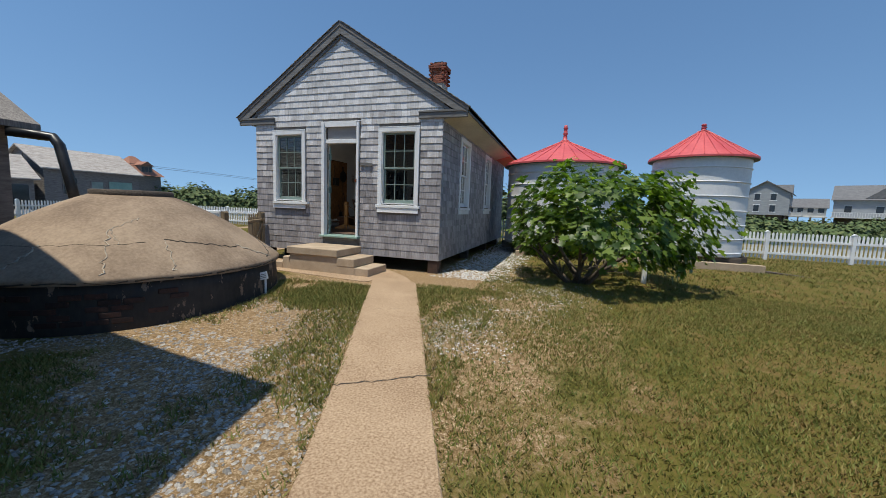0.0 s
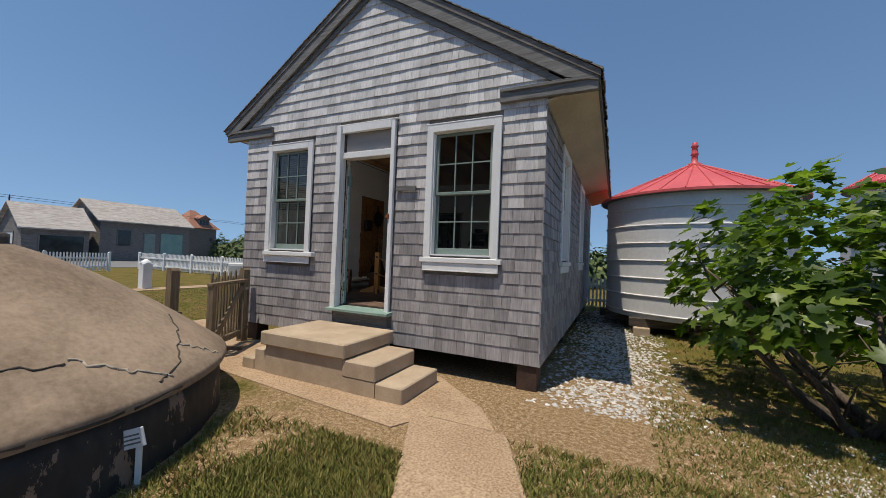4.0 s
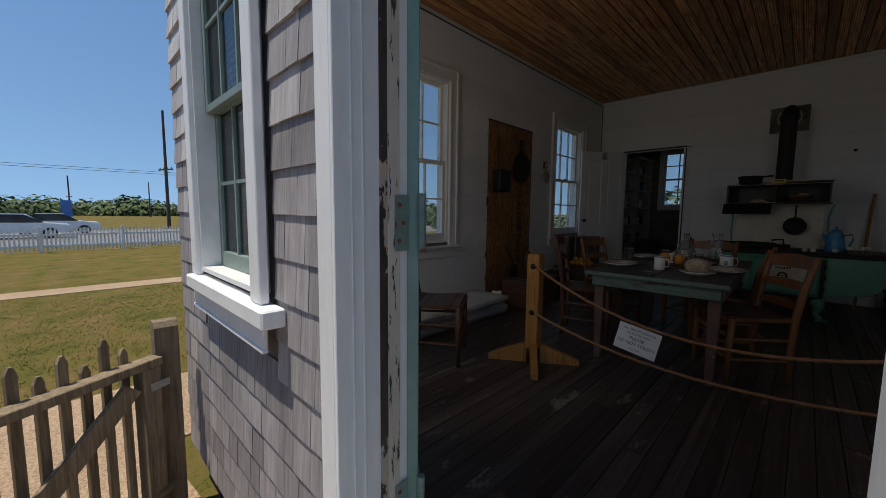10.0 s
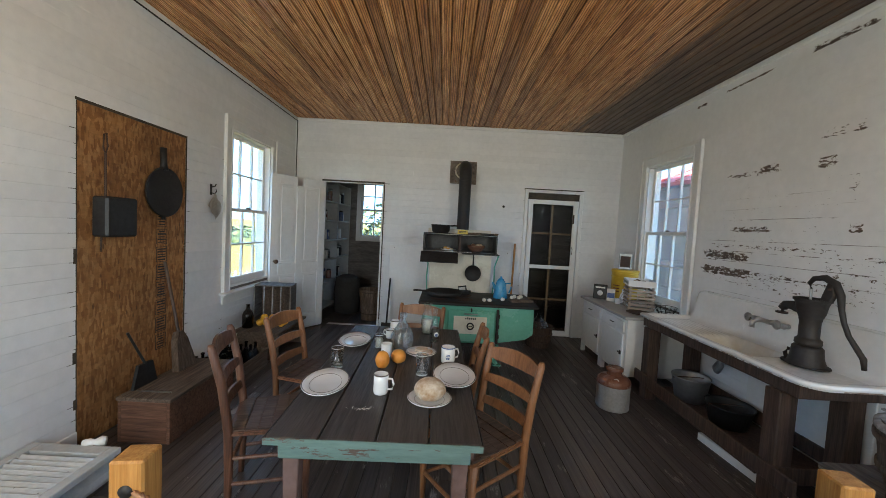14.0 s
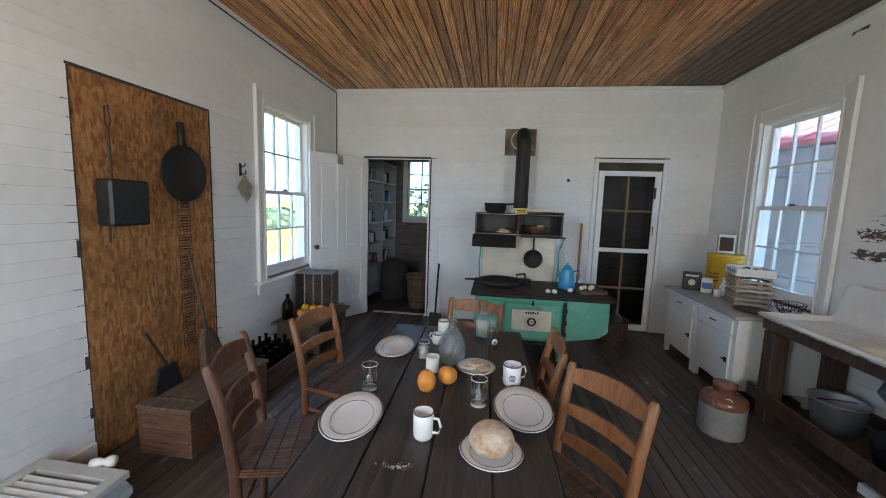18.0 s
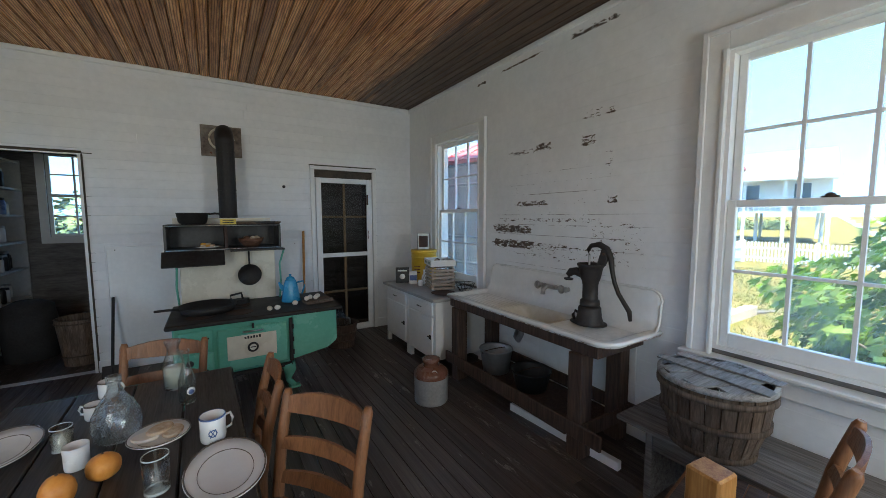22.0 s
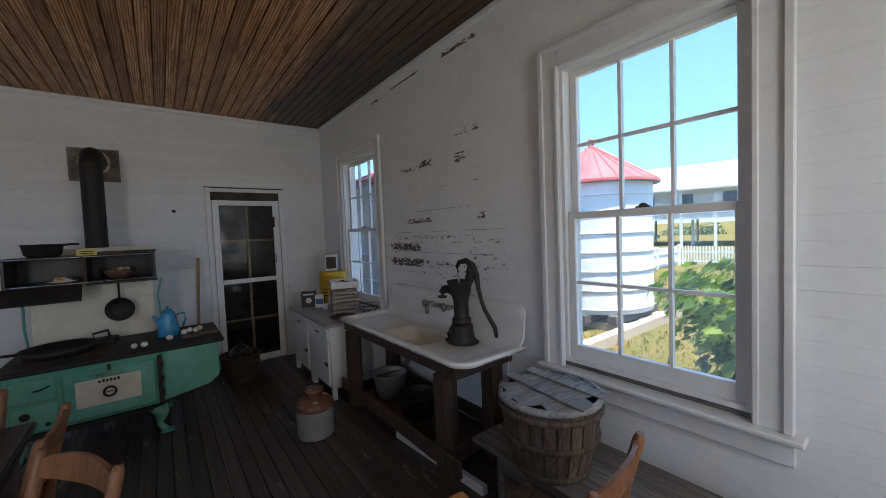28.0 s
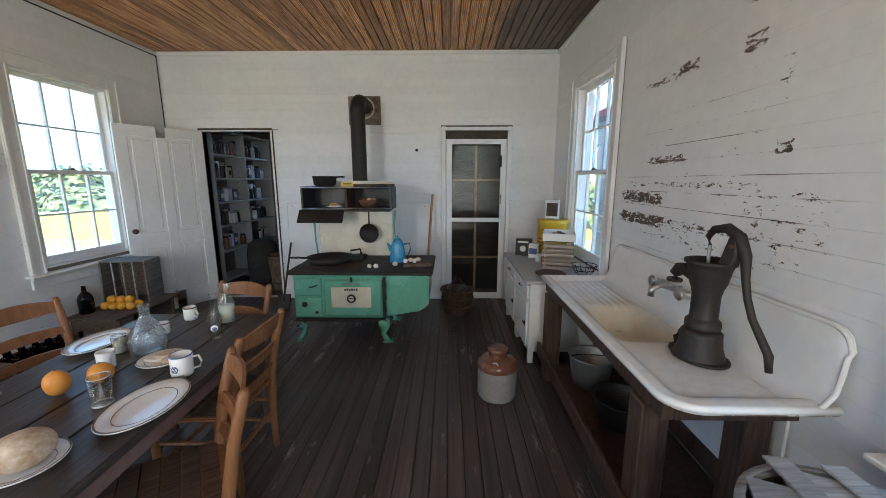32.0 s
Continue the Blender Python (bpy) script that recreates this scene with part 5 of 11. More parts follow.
for k in range(8):
    z = -0.56 + k * 0.135
    bm = B()
    for za, zb in ((0.0, 0.004), (0.112, 0.116)):
        box(bm, 0.0, 0.0012, -0.052, 0.052, z + za, z + zb)
    for ya in (-0.052, 0.048):
        box(bm, 0.0, 0.0012, ya, ya + 0.004, z + 0.004, z + 0.112)
    part("print_frame", bm, INK, osb_print)
    for r_ in range(5):
        bm = B()
        w_ = rnd.uniform(0.026, 0.043)
        box(bm, 0.0, 0.0012, -w_, w_, z + 0.012 + r_ * 0.020, z + 0.012 + r_ * 0.020 + rnd.uniform(0.007, 0.012))
        part("print_bar", bm, INK, osb_print)

# pantry door leaf, white, folded open against the west wall
leaf = new("door_4")
leaf.matrix_basis = pose(P_DOOR[0] + 0.025, IB - 0.035, FLOOR + 0.012, 0, 0, -121)
structure(leaf, "white four-panel pantry door standing open towards the window", "door")
LW, LH = 0.83, 2.01
bm = B()
box(bm, 0, 0.11, -0.018, 0.018, 0, LH, 0.002)
box(bm, LW - 0.11, LW, -0.018, 0.018, 0, LH, 0.002)
box(bm, LW / 2 - 0.05, LW / 2 + 0.05, -0.018, 0.018, 0.2, LH - 0.11, 0.002)
for za, zb in ((0, 0.2), (0.76, 0.90), (LH - 0.11, LH)):
    box(bm, 0.11, LW / 2 - 0.05, -0.018, 0.018, za, zb, 0.002)
    box(bm, LW / 2 + 0.05, LW - 0.11, -0.018, 0.018, za, zb, 0.002)
part("leaf_frame", bm, CASING_WHITE, leaf)
for xa, xb in ((0.11, LW / 2 - 0.05), (LW / 2 + 0.05, LW - 0.11)):
    for za, zb in ((0.2, 0.76), (0.90, LH - 0.11)):
        bm = B()
        box(bm, xa - 0.003, xb + 0.003, -0.006, 0.006, za - 0.003, zb + 0.003)
        box(bm, xa + 0.035, xb - 0.035, -0.011, 0.011, za + 0.035, zb - 0.035, 0.004)
        part("panel", bm, CASING_WHITE, leaf)
bm = B()
lathe(bm, [(0, 0), (0.012, 0), (0.012, 0.03), (0.026, 0.04), (0.028, 0.055), (0, 0.068)], 12, m=pose(LW - 0.05, 0.018, 0.93, -90))
part("door_knob", bm, RUSTED, leaf)
# thin frames of the two doorways in the back wall
bm = B()
for xa, xb, za, zb in ((P_DOOR[0] - 0.02, P_DOOR[0], FLOOR, P_DOOR[3]), (P_DOOR[1], P_DOOR[1] + 0.022, FLOOR, P_DOOR[3])):
    box(bm, xa, xb, IB - 0.006, IB + 0.101, za, zb)
box(bm, P_DOOR[0] - 0.02, P_DOOR[1] + 0.022, IB - 0.006, IB + 0.101, P_DOOR[3], P_DOOR[3] + 0.012)
structure(part("trim_pantry_door", bm, CASING_WHITE), "narrow white frame of the pantry doorway", "trim")
bm = B()
box(bm, P_DOOR[0] - 0.03, P_DOOR[1] + 0.03, IB - 0.012, IB - 0.001, P_DOOR[3] + 0.013, P_DOOR[3] + 0.035)
box(bm, P_DOOR[1] + 0.0225, P_DOOR[1] + 0.036, IB - 0.010, IB - 0.001, FLOOR, P_DOOR[3])
structure(part("trim_gap", bm, CRACK_DARK), "dark open gap over the pantry doorway", "trim")

sd = new("door_5")
structure(sd, "white screen door with a mid rail over a dark glazed door", "door")
rx0, rx1, rz0, rz1 = R_DOOR
bm = B()
box(bm, rx0 - 0.06, rx0 - 0.012, IB - 0.02, IB + 0.1, FLOOR, rz1 + 0.09, 0.003)
box(bm, rx1 + 0.012, rx1 + 0.06, IB - 0.02, IB + 0.1, FLOOR, rz1 + 0.09, 0.003)
box(bm, rx0 - 0.06, rx1 + 0.06, IB - 0.024, IB + 0.1, rz1 + 0.045, rz1 + 0.085, 0.003)
part("door_frame", bm, CASING_WHITE, sd)
bm = B()
box(bm, rx0 - 0.066, rx1 + 0.066, IB - 0.018, IB + 0.0, rz1 + 0.086, rz1 + 0.10)
box(bm, rx0 - 0.011, rx1 + 0.011, IB - 0.0, IB + 0.05, rz1 - 0.045, rz1 + 0.044)
part("head_gap", bm, CRACK_DARK, sd)
bm = B()
fz1 = rz1 - 0.05
box(bm, rx0, rx0 + 0.065, IB - 0.012, IB + 0.016, FLOOR + 0.012, fz1, 0.003)
box(bm, rx1 - 0.065, rx1, IB - 0.012, IB + 0.016, FLOOR + 0.012, fz1, 0.003)
box(bm, rx0 + 0.065, rx1 - 0.065, IB - 0.012, IB + 0.016, FLOOR + 0.012, FLOOR + 0.085, 0.003)
box(bm, rx0 + 0.065, rx1 - 0.065, IB - 0.012, IB + 0.016, fz1 - 0.06, fz1, 0.003)
box(bm, rx0 + 0.065, rx1 - 0.065, IB - 0.012, IB + 0.016, 1.70, 1.75, 0.003)
part("screen_frame", bm, CASING_WHITE, sd, "white wooden screen door frame")
for za, zb in ((FLOOR + 0.085, 1.70), (1.75, fz1 - 0.06)):
    bm = B()
    box(bm, rx0 + 0.06, rx1 - 0.06, IB + 0.002, IB + 0.005, za - 0.004, zb + 0.004)
    part("screen", bm, SCREEN_PANE, sd, "dark glazed screen panel")
bm = B()
xm = (rx0 + rx1) / 2
box(bm, xm - 0.014, xm + 0.014, IB + 0.017, IB + 0.034, FLOOR + 0.05, rz1 - 0.08)
for zc in (1.26, 2.20):
    box(bm, rx0 + 0.04, rx1 - 0.04, IB + 0.018, IB + 0.033, zc - 0.013, zc + 0.013)
part("muntins", bm, TAN_PAINT, sd, "tan wooden glazing bars of the inner door")
bm = B()
box(bm, rx0 - 0.01, rx0 + 0.06, IB + 0.035, IB + 0.07, FLOOR, rz1 - 0.02)
box(bm, rx1 - 0.06, rx1 + 0.01, IB + 0.035, IB + 0.07, FLOOR, rz1 - 0.02)
box(bm, rx0 + 0.06, rx1 - 0.06, IB + 0.035, IB + 0.07, FLOOR, FLOOR + 0.12)
part("inner_door_frame", bm, STAND_WOOD, sd)
bm = B()
box(bm, rx1 - 0.07, rx1 - 0.05, IB - 0.03, IB - 0.012, 2.35, 2.48, 0.003)
tube(bm, [(rx1 - 0.06, IB - 0.028, 1.92), (rx1 - 0.06, IB - 0.05, 1.94), (rx1 - 0.06, IB - 0.05, 2.00), (rx1 - 0.06, IB - 0.028, 2.02)], 0.005, 6)
part("door_handle", bm, RUSTED, sd)

# ---- ground ----
m, n, l, p = nodes_of("lawn_and_sand")
pos = coords(n, l, "World")
big = noise_of(n, l, pos, 0.35, 5, 0.6)
mid = noise_of(n, l, pos, 1.6, 6, 0.65)
fine = noise_of(n, l, pos, 24, 5, 0.7)
speck = noise_of(n, l, pos, 90, 3, 0.7)
sp = n.new("ShaderNodeSeparateXYZ")
l.new(pos, sp.inputs[0])
grass = ramp(n, l, math_of(n, l, "ADD", math_of(n, l, "MULTIPLY", mid, 0.55), math_of(n, l, "MULTIPLY", fine, 0.45)), [(0.36, (0.048, 0.046, 0.010)), (0.47, (0.135, 0.120, 0.028)), (0.56, (0.175, 0.115, 0.042)), (0.66, (0.30, 0.215, 0.10))])
sand = ramp(n, l, math_of(n, l, "ADD", math_of(n, l, "MULTIPLY", fine, 0.5), math_of(n, l, "MULTIPLY", speck, 0.5)), [(0.36, (0.095, 0.055, 0.026)), (0.5, (0.29, 0.188, 0.096)), (0.63, (0.60, 0.47, 0.32))])
bare = math_of(n, l, "SUBTRACT", 1.0, math_of(n, l, "DIVIDE", math_of(n, l, "ADD", math_of(n, l, "POWER", math_of(n, l, "ABSOLUTE", math_of(n, l, "DIVIDE", math_of(n, l, "ADD", sp.outputs[0], 2.9), 4.2)), 2.0),
               math_of(n, l, "POWER", math_of(n, l, "ABSOLUTE", math_of(n, l, "DIVIDE", math_of(n, l, "SUBTRACT", sp.outputs[1], 5.0), 7.0)), 2.0)), 1.0), clamp=True)
amount = math_of(n, l, "ADD", math_of(n, l, "MULTIPLY", bare, 0.38), math_of(n, l, "ADD", math_of(n, l, "MULTIPLY", big, 0.22), math_of(n, l, "MULTIPLY", mid, 0.42)))
col = mixc(n, l, ramp(n, l, amount, [(0.44, 0.0), (0.58, 1.0)]), grass, sand)
l.new(col, p.inputs["Base Color"])
p.inputs["Roughness"].default_value = 1.0
p.inputs["Specular IOR Level"].default_value = 0.1
bump_of(n, l, p, math_of(n, l, "ADD", fine, speck), 0.6, 0.03)
LAWN = m
R_ = 2500
ring = [0, 30, 80, 300, R_]
verts, faces = [], []


def gz(x, y):
    """The ground falls a little away from the house towards the start of the path."""
    s_ = min(1.0, max(0.0, (6.0 - y) / 3.5))
    return -0.15 * s_ * s_ * (3 - 2 * s_)


xs_ = [-R_, -300, -80, -30] + [-14 + k * 0.5 for k in range(53)] + [30, 80, 300, R_]
ys_ = [-R_, -300, -80, -20, -6] + [-2 + k * 0.35 for k in range(26)] + [12, 20, 60, 300, R_]
verts = [(x, y, gz(x, y)) for y in ys_ for x in xs_]
nx_ = len(xs_)
faces = [(j * nx_ + i, j * nx_ + i + 1, (j + 1) * nx_ + i + 1, (j + 1) * nx_ + i) for j in range(len(ys_) - 1) for i in range(nx_ - 1)]
ground = structure(raw("ground", verts, faces, LAWN, None, True), "flat sandy lawn of patchy dry grass reaching the horizon", "ground")

# concrete path in slabs, with cracks between them
pv = [(-0.72, -0.6), (-3.80, 6.35)]            # west edge
pe = [(0.19, -0.6), (-2.90, 6.35)]            # east edge
path = new("path")
structure(path, "straight tan concrete garden path with a crack between slabs", "path")
cuts = [-0.45, 1.0]
rnd = random.Random(5)
for a, b in zip(cuts, cuts[1:]):
    bm = B()
    q = []
    for s in (a + 0.0015, b - 0.0015):
        q.append((pv[0][0] + (pv[1][0] - pv[0][0]) * s, pv[0][1] + (pv[1][1] - pv[0][1]) * s, pe[0][0] + (pe[1][0] - pe[0][0]) * s, pe[0][1] + (pe[1][1] - pe[0][1]) * s))
    poly = [(q[0][0], q[0][1]), (q[0][2], q[0][3]), (q[1][2], q[1][3]), (q[1][0], q[1][1])]
    prism(bm, poly, "z", -0.08, 0.018 + rnd.uniform(-0.004, 0.004))
    bmesh.ops.subdivide_edges(bm, edges=[e for e in bm.edges if abs(e.verts[0].co.y - e.verts[1].co.y) > 0.8], cuts=24, use_grid_fill=True)
    for v in bm.verts:
        v.co.z += gz(v.co.x, v.co.y)
    bmesh.ops.bevel(bm, geom=[e for e in bm.edges if len(e.link_faces) == 2 and e.calc_face_angle(0) > 1.2 and min(v.co.z - gz(v.co.x, v.co.y) for v in e.verts) > 0], offset=0.01, segments=1, affect="EDGES")
    part("slab", bm, CONCRETE, path)
def ragged(name, a, b, w, z, mat, parent, seed, amp=0.05, n_=16):
    rr = random.Random(seed)
    vs, fs = [], []
    a, b = Vector(a), Vector(b)
    d = (b - a)
    nn = Vector((-d.y, d.x, 0)).normalized()
    for i in range(n_ + 1):
        c = a + d * i / n_ + nn * rr.uniform(-amp, amp)
        h = w * rr.uniform(0.4, 1.2)
        zz = z + gz(c.x, c.y)
        vs += [(*(c + nn * h).xy, zz), (*(c - nn * h).xy, zz)]
    fs = [(2 * i, 2 * i + 1, 2 * i + 3, 2 * i + 2) for i in range(n_)]
    return raw(name, vs, fs, mat, parent)
ragged("crack", (-2.14, 2.62, 0), (-1.42, 3.10, 0), 0.009, 0.0235, CRACK_DARK, path, 2, 0.020, 26)
ragged("crack", (-2.94, 4.58, 0), (-2.19, 4.80, 0), 0.0035, 0.0235, CRACK_DARK, path, 3, 0.012, 14)
# apron of concrete round the steps
bm = B()
prism(bm, [(-3.62, 6.353), (-3.00, 6.353), (-3.25, 6.75), (-4.0, 7.4), (-7.2, 7.5), (-8.2, 7.4), (-8.0, 6.0), (-6.4, 6.25), (-4.4, 6.05), (-3.8, 6.0)], "z", -0.08, 0.012)
part("apron", bm, CONCRETE, path, "concrete apron round the steps")

# ---- concrete steps at the front door ----
st = thing("front_steps", "cast concrete stoop with a slab platform and side steps", "steps", (-5.25, 6.9, 0))
bm = B()
box(bm, -0.60, 0.56, -0.46, 0.44, 0, 0.345, 0.01)
part("base", bm, STEP_CONCRETE, st)
bm = B()
box(bm, -0.65, 0.60, -0.50, 0.46, 0.345, 0.50, 0.014)
part("platform", bm, STEP_CONCRETE, st, "thick worn platform slab")
bm = B()
box(bm, 0.562, 0.98, -0.48, 0.33, 0.165, 0.335, 0.012)
box(bm, 0.562, 0.975, -0.475, 0.325, 0.0, 0.1649)
part("step", bm, STEP_CONCRETE, st)
bm = B()
box(bm, 0.981, 1.30, -0.48, 0.31, 0.0, 0.165, 0.012)
part("step", bm, STEP_CONCRETE, st)
bm = B()
box(bm, -0.80, -0.602, -0.44, 0.30, 0, 0.27, 0.012)
box(bm, -1.02, -0.802, -0.44, 0.28, 0, 0.14, 0.012)
part("step", bm, STEP_CONCRETE, st)

# worn boards just inside the door
ldg = thing("floor_threshold_boards", "worn brown boards just inside the doorway", "boards", (-5.30, 7.60, FLOOR))

# ---- domed cistern ----
ci = thing("domed_cistern", "low round cistern with a cracked concrete dome on tarred masonry", "cistern", (-6.82, 4.08, -0.14))
R0 = 2.06
bm = B()
prof = [(R0 - 0.03, -0.05), (R0 - 0.02, 0.30), (R0 - 0.04, 0.52)]
lathe(bm, [(R0 - 0.02, -0.05), (R0, 0.15), (R0 - 0.015, 0.40), (R0 - 0.03, 0.60), (R0 - 0.30, 0.60)], 72)
for v in bm.verts:
    k = 1 + 0.008 * noise.noise(v.co * 3.1)
    v.co.x *= k
    v.co.y *= k
part("masonry_wall", bm, TAR, ci, "black tarred wall with exposed brick patches")


def dome_height(f):
    """A low cone that swells a little."""
    return 0.63 + 0.95 * (0.62 * f + 0.38 * math.sin(f * math.pi / 2))


bm = B()
pf = [(R0 + 0.02, 0.555), (R0 + 0.035, 0.60), (R0 + 0.02, 0.63)]
for i in range(1, 15):
    f = i / 14
    r = (R0 + 0.02) * (1 - f) + 0.50 * f
    pf.append((r, dome_height(f)))
pf.append((0, 1.60))
lathe(bm, pf, 64)
for v in bm.verts:
    v.co.z += 0.010 * noise.noise(v.co * 1.4)
part("dome", bm, DOME_CONCRETE, ci, "weathered tan concrete dome")
bm = B()
lathe(bm, [(0, 1.52), (0.50, 1.52), (0.52, 1.57), (0.52, 1.64), (0.49, 1.655), (0, 1.66)], 40, (0, 0, 0.0))
part("cap", bm, DARK_TIMBER, ci, "round grey cap on top")


def dome_point(ang, f, lift=0.004):
    r = (R0 + 0.02) * (1 - f) + 0.50 * f
    z = dome_height(f)
    q = Vector((r * math.cos(ang), r * math.sin(ang), z))
    q.z += 0.010 * noise.noise(q * 1.4) + lift
    q.x *= 1 + lift / 2.0
    q.y *= 1 + lift / 2.0
    return q


def dome_crack(a0, f0, a1, f1, w, mat, seed):
    rr = random.Random(seed)
    bm = B()
    pts = []
    for i in range(15):
        s = i / 14
        pts.append(dome_point(a0 + (a1 - a0) * s + rr.uniform(-0.018, 0.018), f0 + (f1 - f0) * s + rr.uniform(-0.012, 0.012)))
    pts = [p_.lerp(q_, f_) + Vector((rr.uniform(-0.005, 0.005), rr.uniform(-0.005, 0.005), -0.006)) for p_, q_ in zip(pts, pts[1:]) for f_ in (0.0, 0.33, 0.66)]
    tube(bm, pts, w, 5, [w * rr.uniform(0.45, 0.85) for _ in pts])
    part("crack", bm, mat, ci)


A0 = math.atan2(-4.1, 6.46)
dome_crack(A0 - 0.15, 0.02, A0 - 0.18, 0.46, 0.014, CRACK_FILL, 1)
dome_crack(A0 + 0.18, 0.02, A0 + 0.20, 0.34, 0.013, CRACK_FILL, 2)
dome_crack(A0 + 0.20, 0.34, A0 + 0.75, 0.20, 0.012, CRACK_DARK, 3)
dome_crack(A0 - 0.18, 0.46, A0 + 0.05, 0.60, 0.008, CRACK_FILL, 4)
dome_crack(A0 + 0.75, 0.22, A0 + 1.02, 0.03, 0.014, CRACK_FILL, 5)
dome_crack(A0 - 0.62, 0.02, A0 - 0.56, 0.30, 0.02, CRACK_FILL, 6)
dome_crack(A0 - 0.95, 0.27, A0 + 0.10, 0.31, 0.006, CRACK_DARK, 7)
dome_crack(A0 + 0.95, 0.02, A0 + 1.5, 0.30, 0.010, CRACK_DARK, 8)
dome_crack(A0 + 1.2, 0.16, A0 + 1.35, 0.02, 0.012, CRACK_FILL, 9)
dome_crack(A0 - 0.18, 0.46, A0 - 0.10, 0.30, 0.006, CRACK_FILL, 10)
for k in range(9):
    a = A0 - 0.85 + k * 0.21
    bm = B()
    pts = [((R0 + 0.025) * math.cos(a + j * 0.045), (R0 + 0.025) * math.sin(a + j * 0.045), 0.585 + 0.012 * math.sin(k * 3 + j)) for j in range(5)]
    tube(bm, pts, 0.011, 5)
    part("rim_crack", bm, CRACK_DARK, ci)
# brick patches where the tar has come off
bm = B()
box(bm, -0.10, 0.10, -0.02, 0.012, -0.032, 0.032, 0.006)
brick_tar = mesh_of("brick", bm, TAR_BRICK)
rnd = random.Random(12)
for k in range(5):
    for j in range(9):
        a = A0 - 0.72 + j * 0.108 + (0.054 if k % 2 else 0)
        if rnd.random() < 0.42:
            piece("brick", brick_tar, ci, pose((R0 - 0.01) * math.cos(a), (R0 - 0.01) * math.sin(a), 0.12 + k * 0.075, 0, 0, math.degrees(a) - 90))
sg = thing("small_sign", "small white sign board on a short stake beside the cistern", "sign", (-4.80, 4.66, -0.06), 40)
bm = B()
box(bm, -0.015, 0.015, -0.012, 0.012, -0.05, 0.36, 0.002)
part("stake", bm, FENCE_WHITE, sg)
bm = B()
box(bm, -0.10, 0.10, -0.022, -0.012, 0.25, 0.37, 0.003, pose(0, 0, 0, 0, -12, 0))
board = part("board", bm, FENCE_WHITE, sg)
for k in range(3):
    bm = B()
    box(bm, -0.075, 0.075, -0.0245, -0.0225, 0.275 + k * 0.026, 0.285 + k * 0.026, 0, pose(0, 0, 0, 0, -12, 0))
    part("text_bar", bm, TRIM_GREY, board)


# ---- two round cisterns (tanks) ----
def tank(x, y, r, z_eave, z_apex, tall, group):
    tk = thing("water_tank", "round white tank with hoops and a red conical metal roof", "tank", (x, y, 0), group=group)
    zb = 0.34
    bm = B()
    lathe(bm, [(0, zb), (r * 0.985, zb), (r * 0.985, zb + 0.02), (r, z_eave)], 64)
    part("wall", bm, TANK_WHITE, tk)
    nh = 7
    for k in range(nh):
        z = zb + 0.10 + (z_eave - zb - 0.42) * k / (nh - 1)
        rr = r * (0.985 + 0.015 * (z - zb) / (z_eave - zb))
        bm = B()
        lathe(bm, [(rr - 0.002, z - 0.022), (rr + 0.022, z - 0.012), (rr + 0.026, z + 0.012), (rr - 0.002, z + 0.02)], 64)
        part("hoop", bm, TANK_WHITE, tk, "white painted hoop")
    bm = B()
    lathe(bm, [(r + 0.13, z_eave - 0.055), (r + 0.15, z_eave - 0.05), (r + 0.15, z_eave), (0.10, z_apex), (0, z_apex + 0.01)], 48, smooth=False)
    rf = part("roof", bm, TANK_RED, tk, "faded red cone of sheet metal")
    bm = B()
    lathe(bm, [(r - 0.01, z_eave - 0.06), (r + 0.14, z_eave - 0.058), (r + 0.14, z_eave - 0.05), (r - 0.01, z_eave - 0.05)], 48)
    part("soffit", bm, TRIM_GREY, tk)
    bm = B()
    for k in range(28):
        a = 2 * math.pi * k / 28
        c, s = math.cos(a), math.sin(a)
        rod(bm, ((r + 0.14) * c, (r + 0.14) * s, z_eave + 0.012), (0.11 * c, 0.11 * s, z_apex + 0.008), 0.013, 0.010, 5)
    part("seams", bm, TANK_RED, rf)
    bm = B()
    lathe(bm, [(0.14, -0.03), (0.15, 0.02), (0.075, 0.06), (0.06, 0.22), (0.085, 0.25), (0.065, 0.30), (0.06, 0.42), (0.085, 0.45), (0.05, 0.50), (0.055, 0.54), (0, 0.57)], 16, m=Matrix.Translation((0, 0, z_apex)) @ Matrix.Diagonal((1, 1, tall, 1)))
    part("finial", bm, TANK_RED, tk, "red turned finial")
    for k in range(5):
        yy = -r * 0.75 + k * r * 0.375
        hw = math.sqrt(max(0.05, r * r - yy * yy)) + 0.12
        bm = B()
        box(bm, -hw, hw, yy - 0.09, yy + 0.09, 0.16, 0.339, 0.01)
        part("sleeper", bm, DARK_TIMBER, tk)
    for k in (-1, 0, 1):
        bm = B()
        box(bm, k * r * 0.6 - 0.15, k * r * 0.6 + 0.15, -r * 0.9, r * 0.9, -0.05, 0.159, 0.01)
        part("footing", bm, STEP_CONCRETE, tk)
    return tk


tank(-0.50, 13.57, 1.83, 2.97, 3.83, 0.97, "pair of tanks")
tank(3.50, 13.44, 1.27, 3.17, 4.04, 0.40, "pair of tanks")
slabp = thing("timber_platform", "low grey timber and concrete platform beneath the tanks", "platform", (3.6, 12.6, 0))
bm = B()
box(bm, -3.2, 1.3, -0.55, -0.35, -0.04, 0.20, 0.01)
part("edge_beam", bm, STEP_CONCRETE, slabp)
bm = B()
box(bm, 1.35, 2.9, -0.2, 0.0, 0.0, 0.16, 0.01, pose(0, 0, 0, 0, 4, -14))
part("ramp_plank", bm, DARK_TIMBER, slabp)
bm = B()
box(bm, 1.4, 2.7, 0.1, 0.35, 0.0, 0.13, 0.01, pose(0, 0, 0, 0, 5, -10))
part("ramp_plank", bm, DARK_TIMBER, slabp)


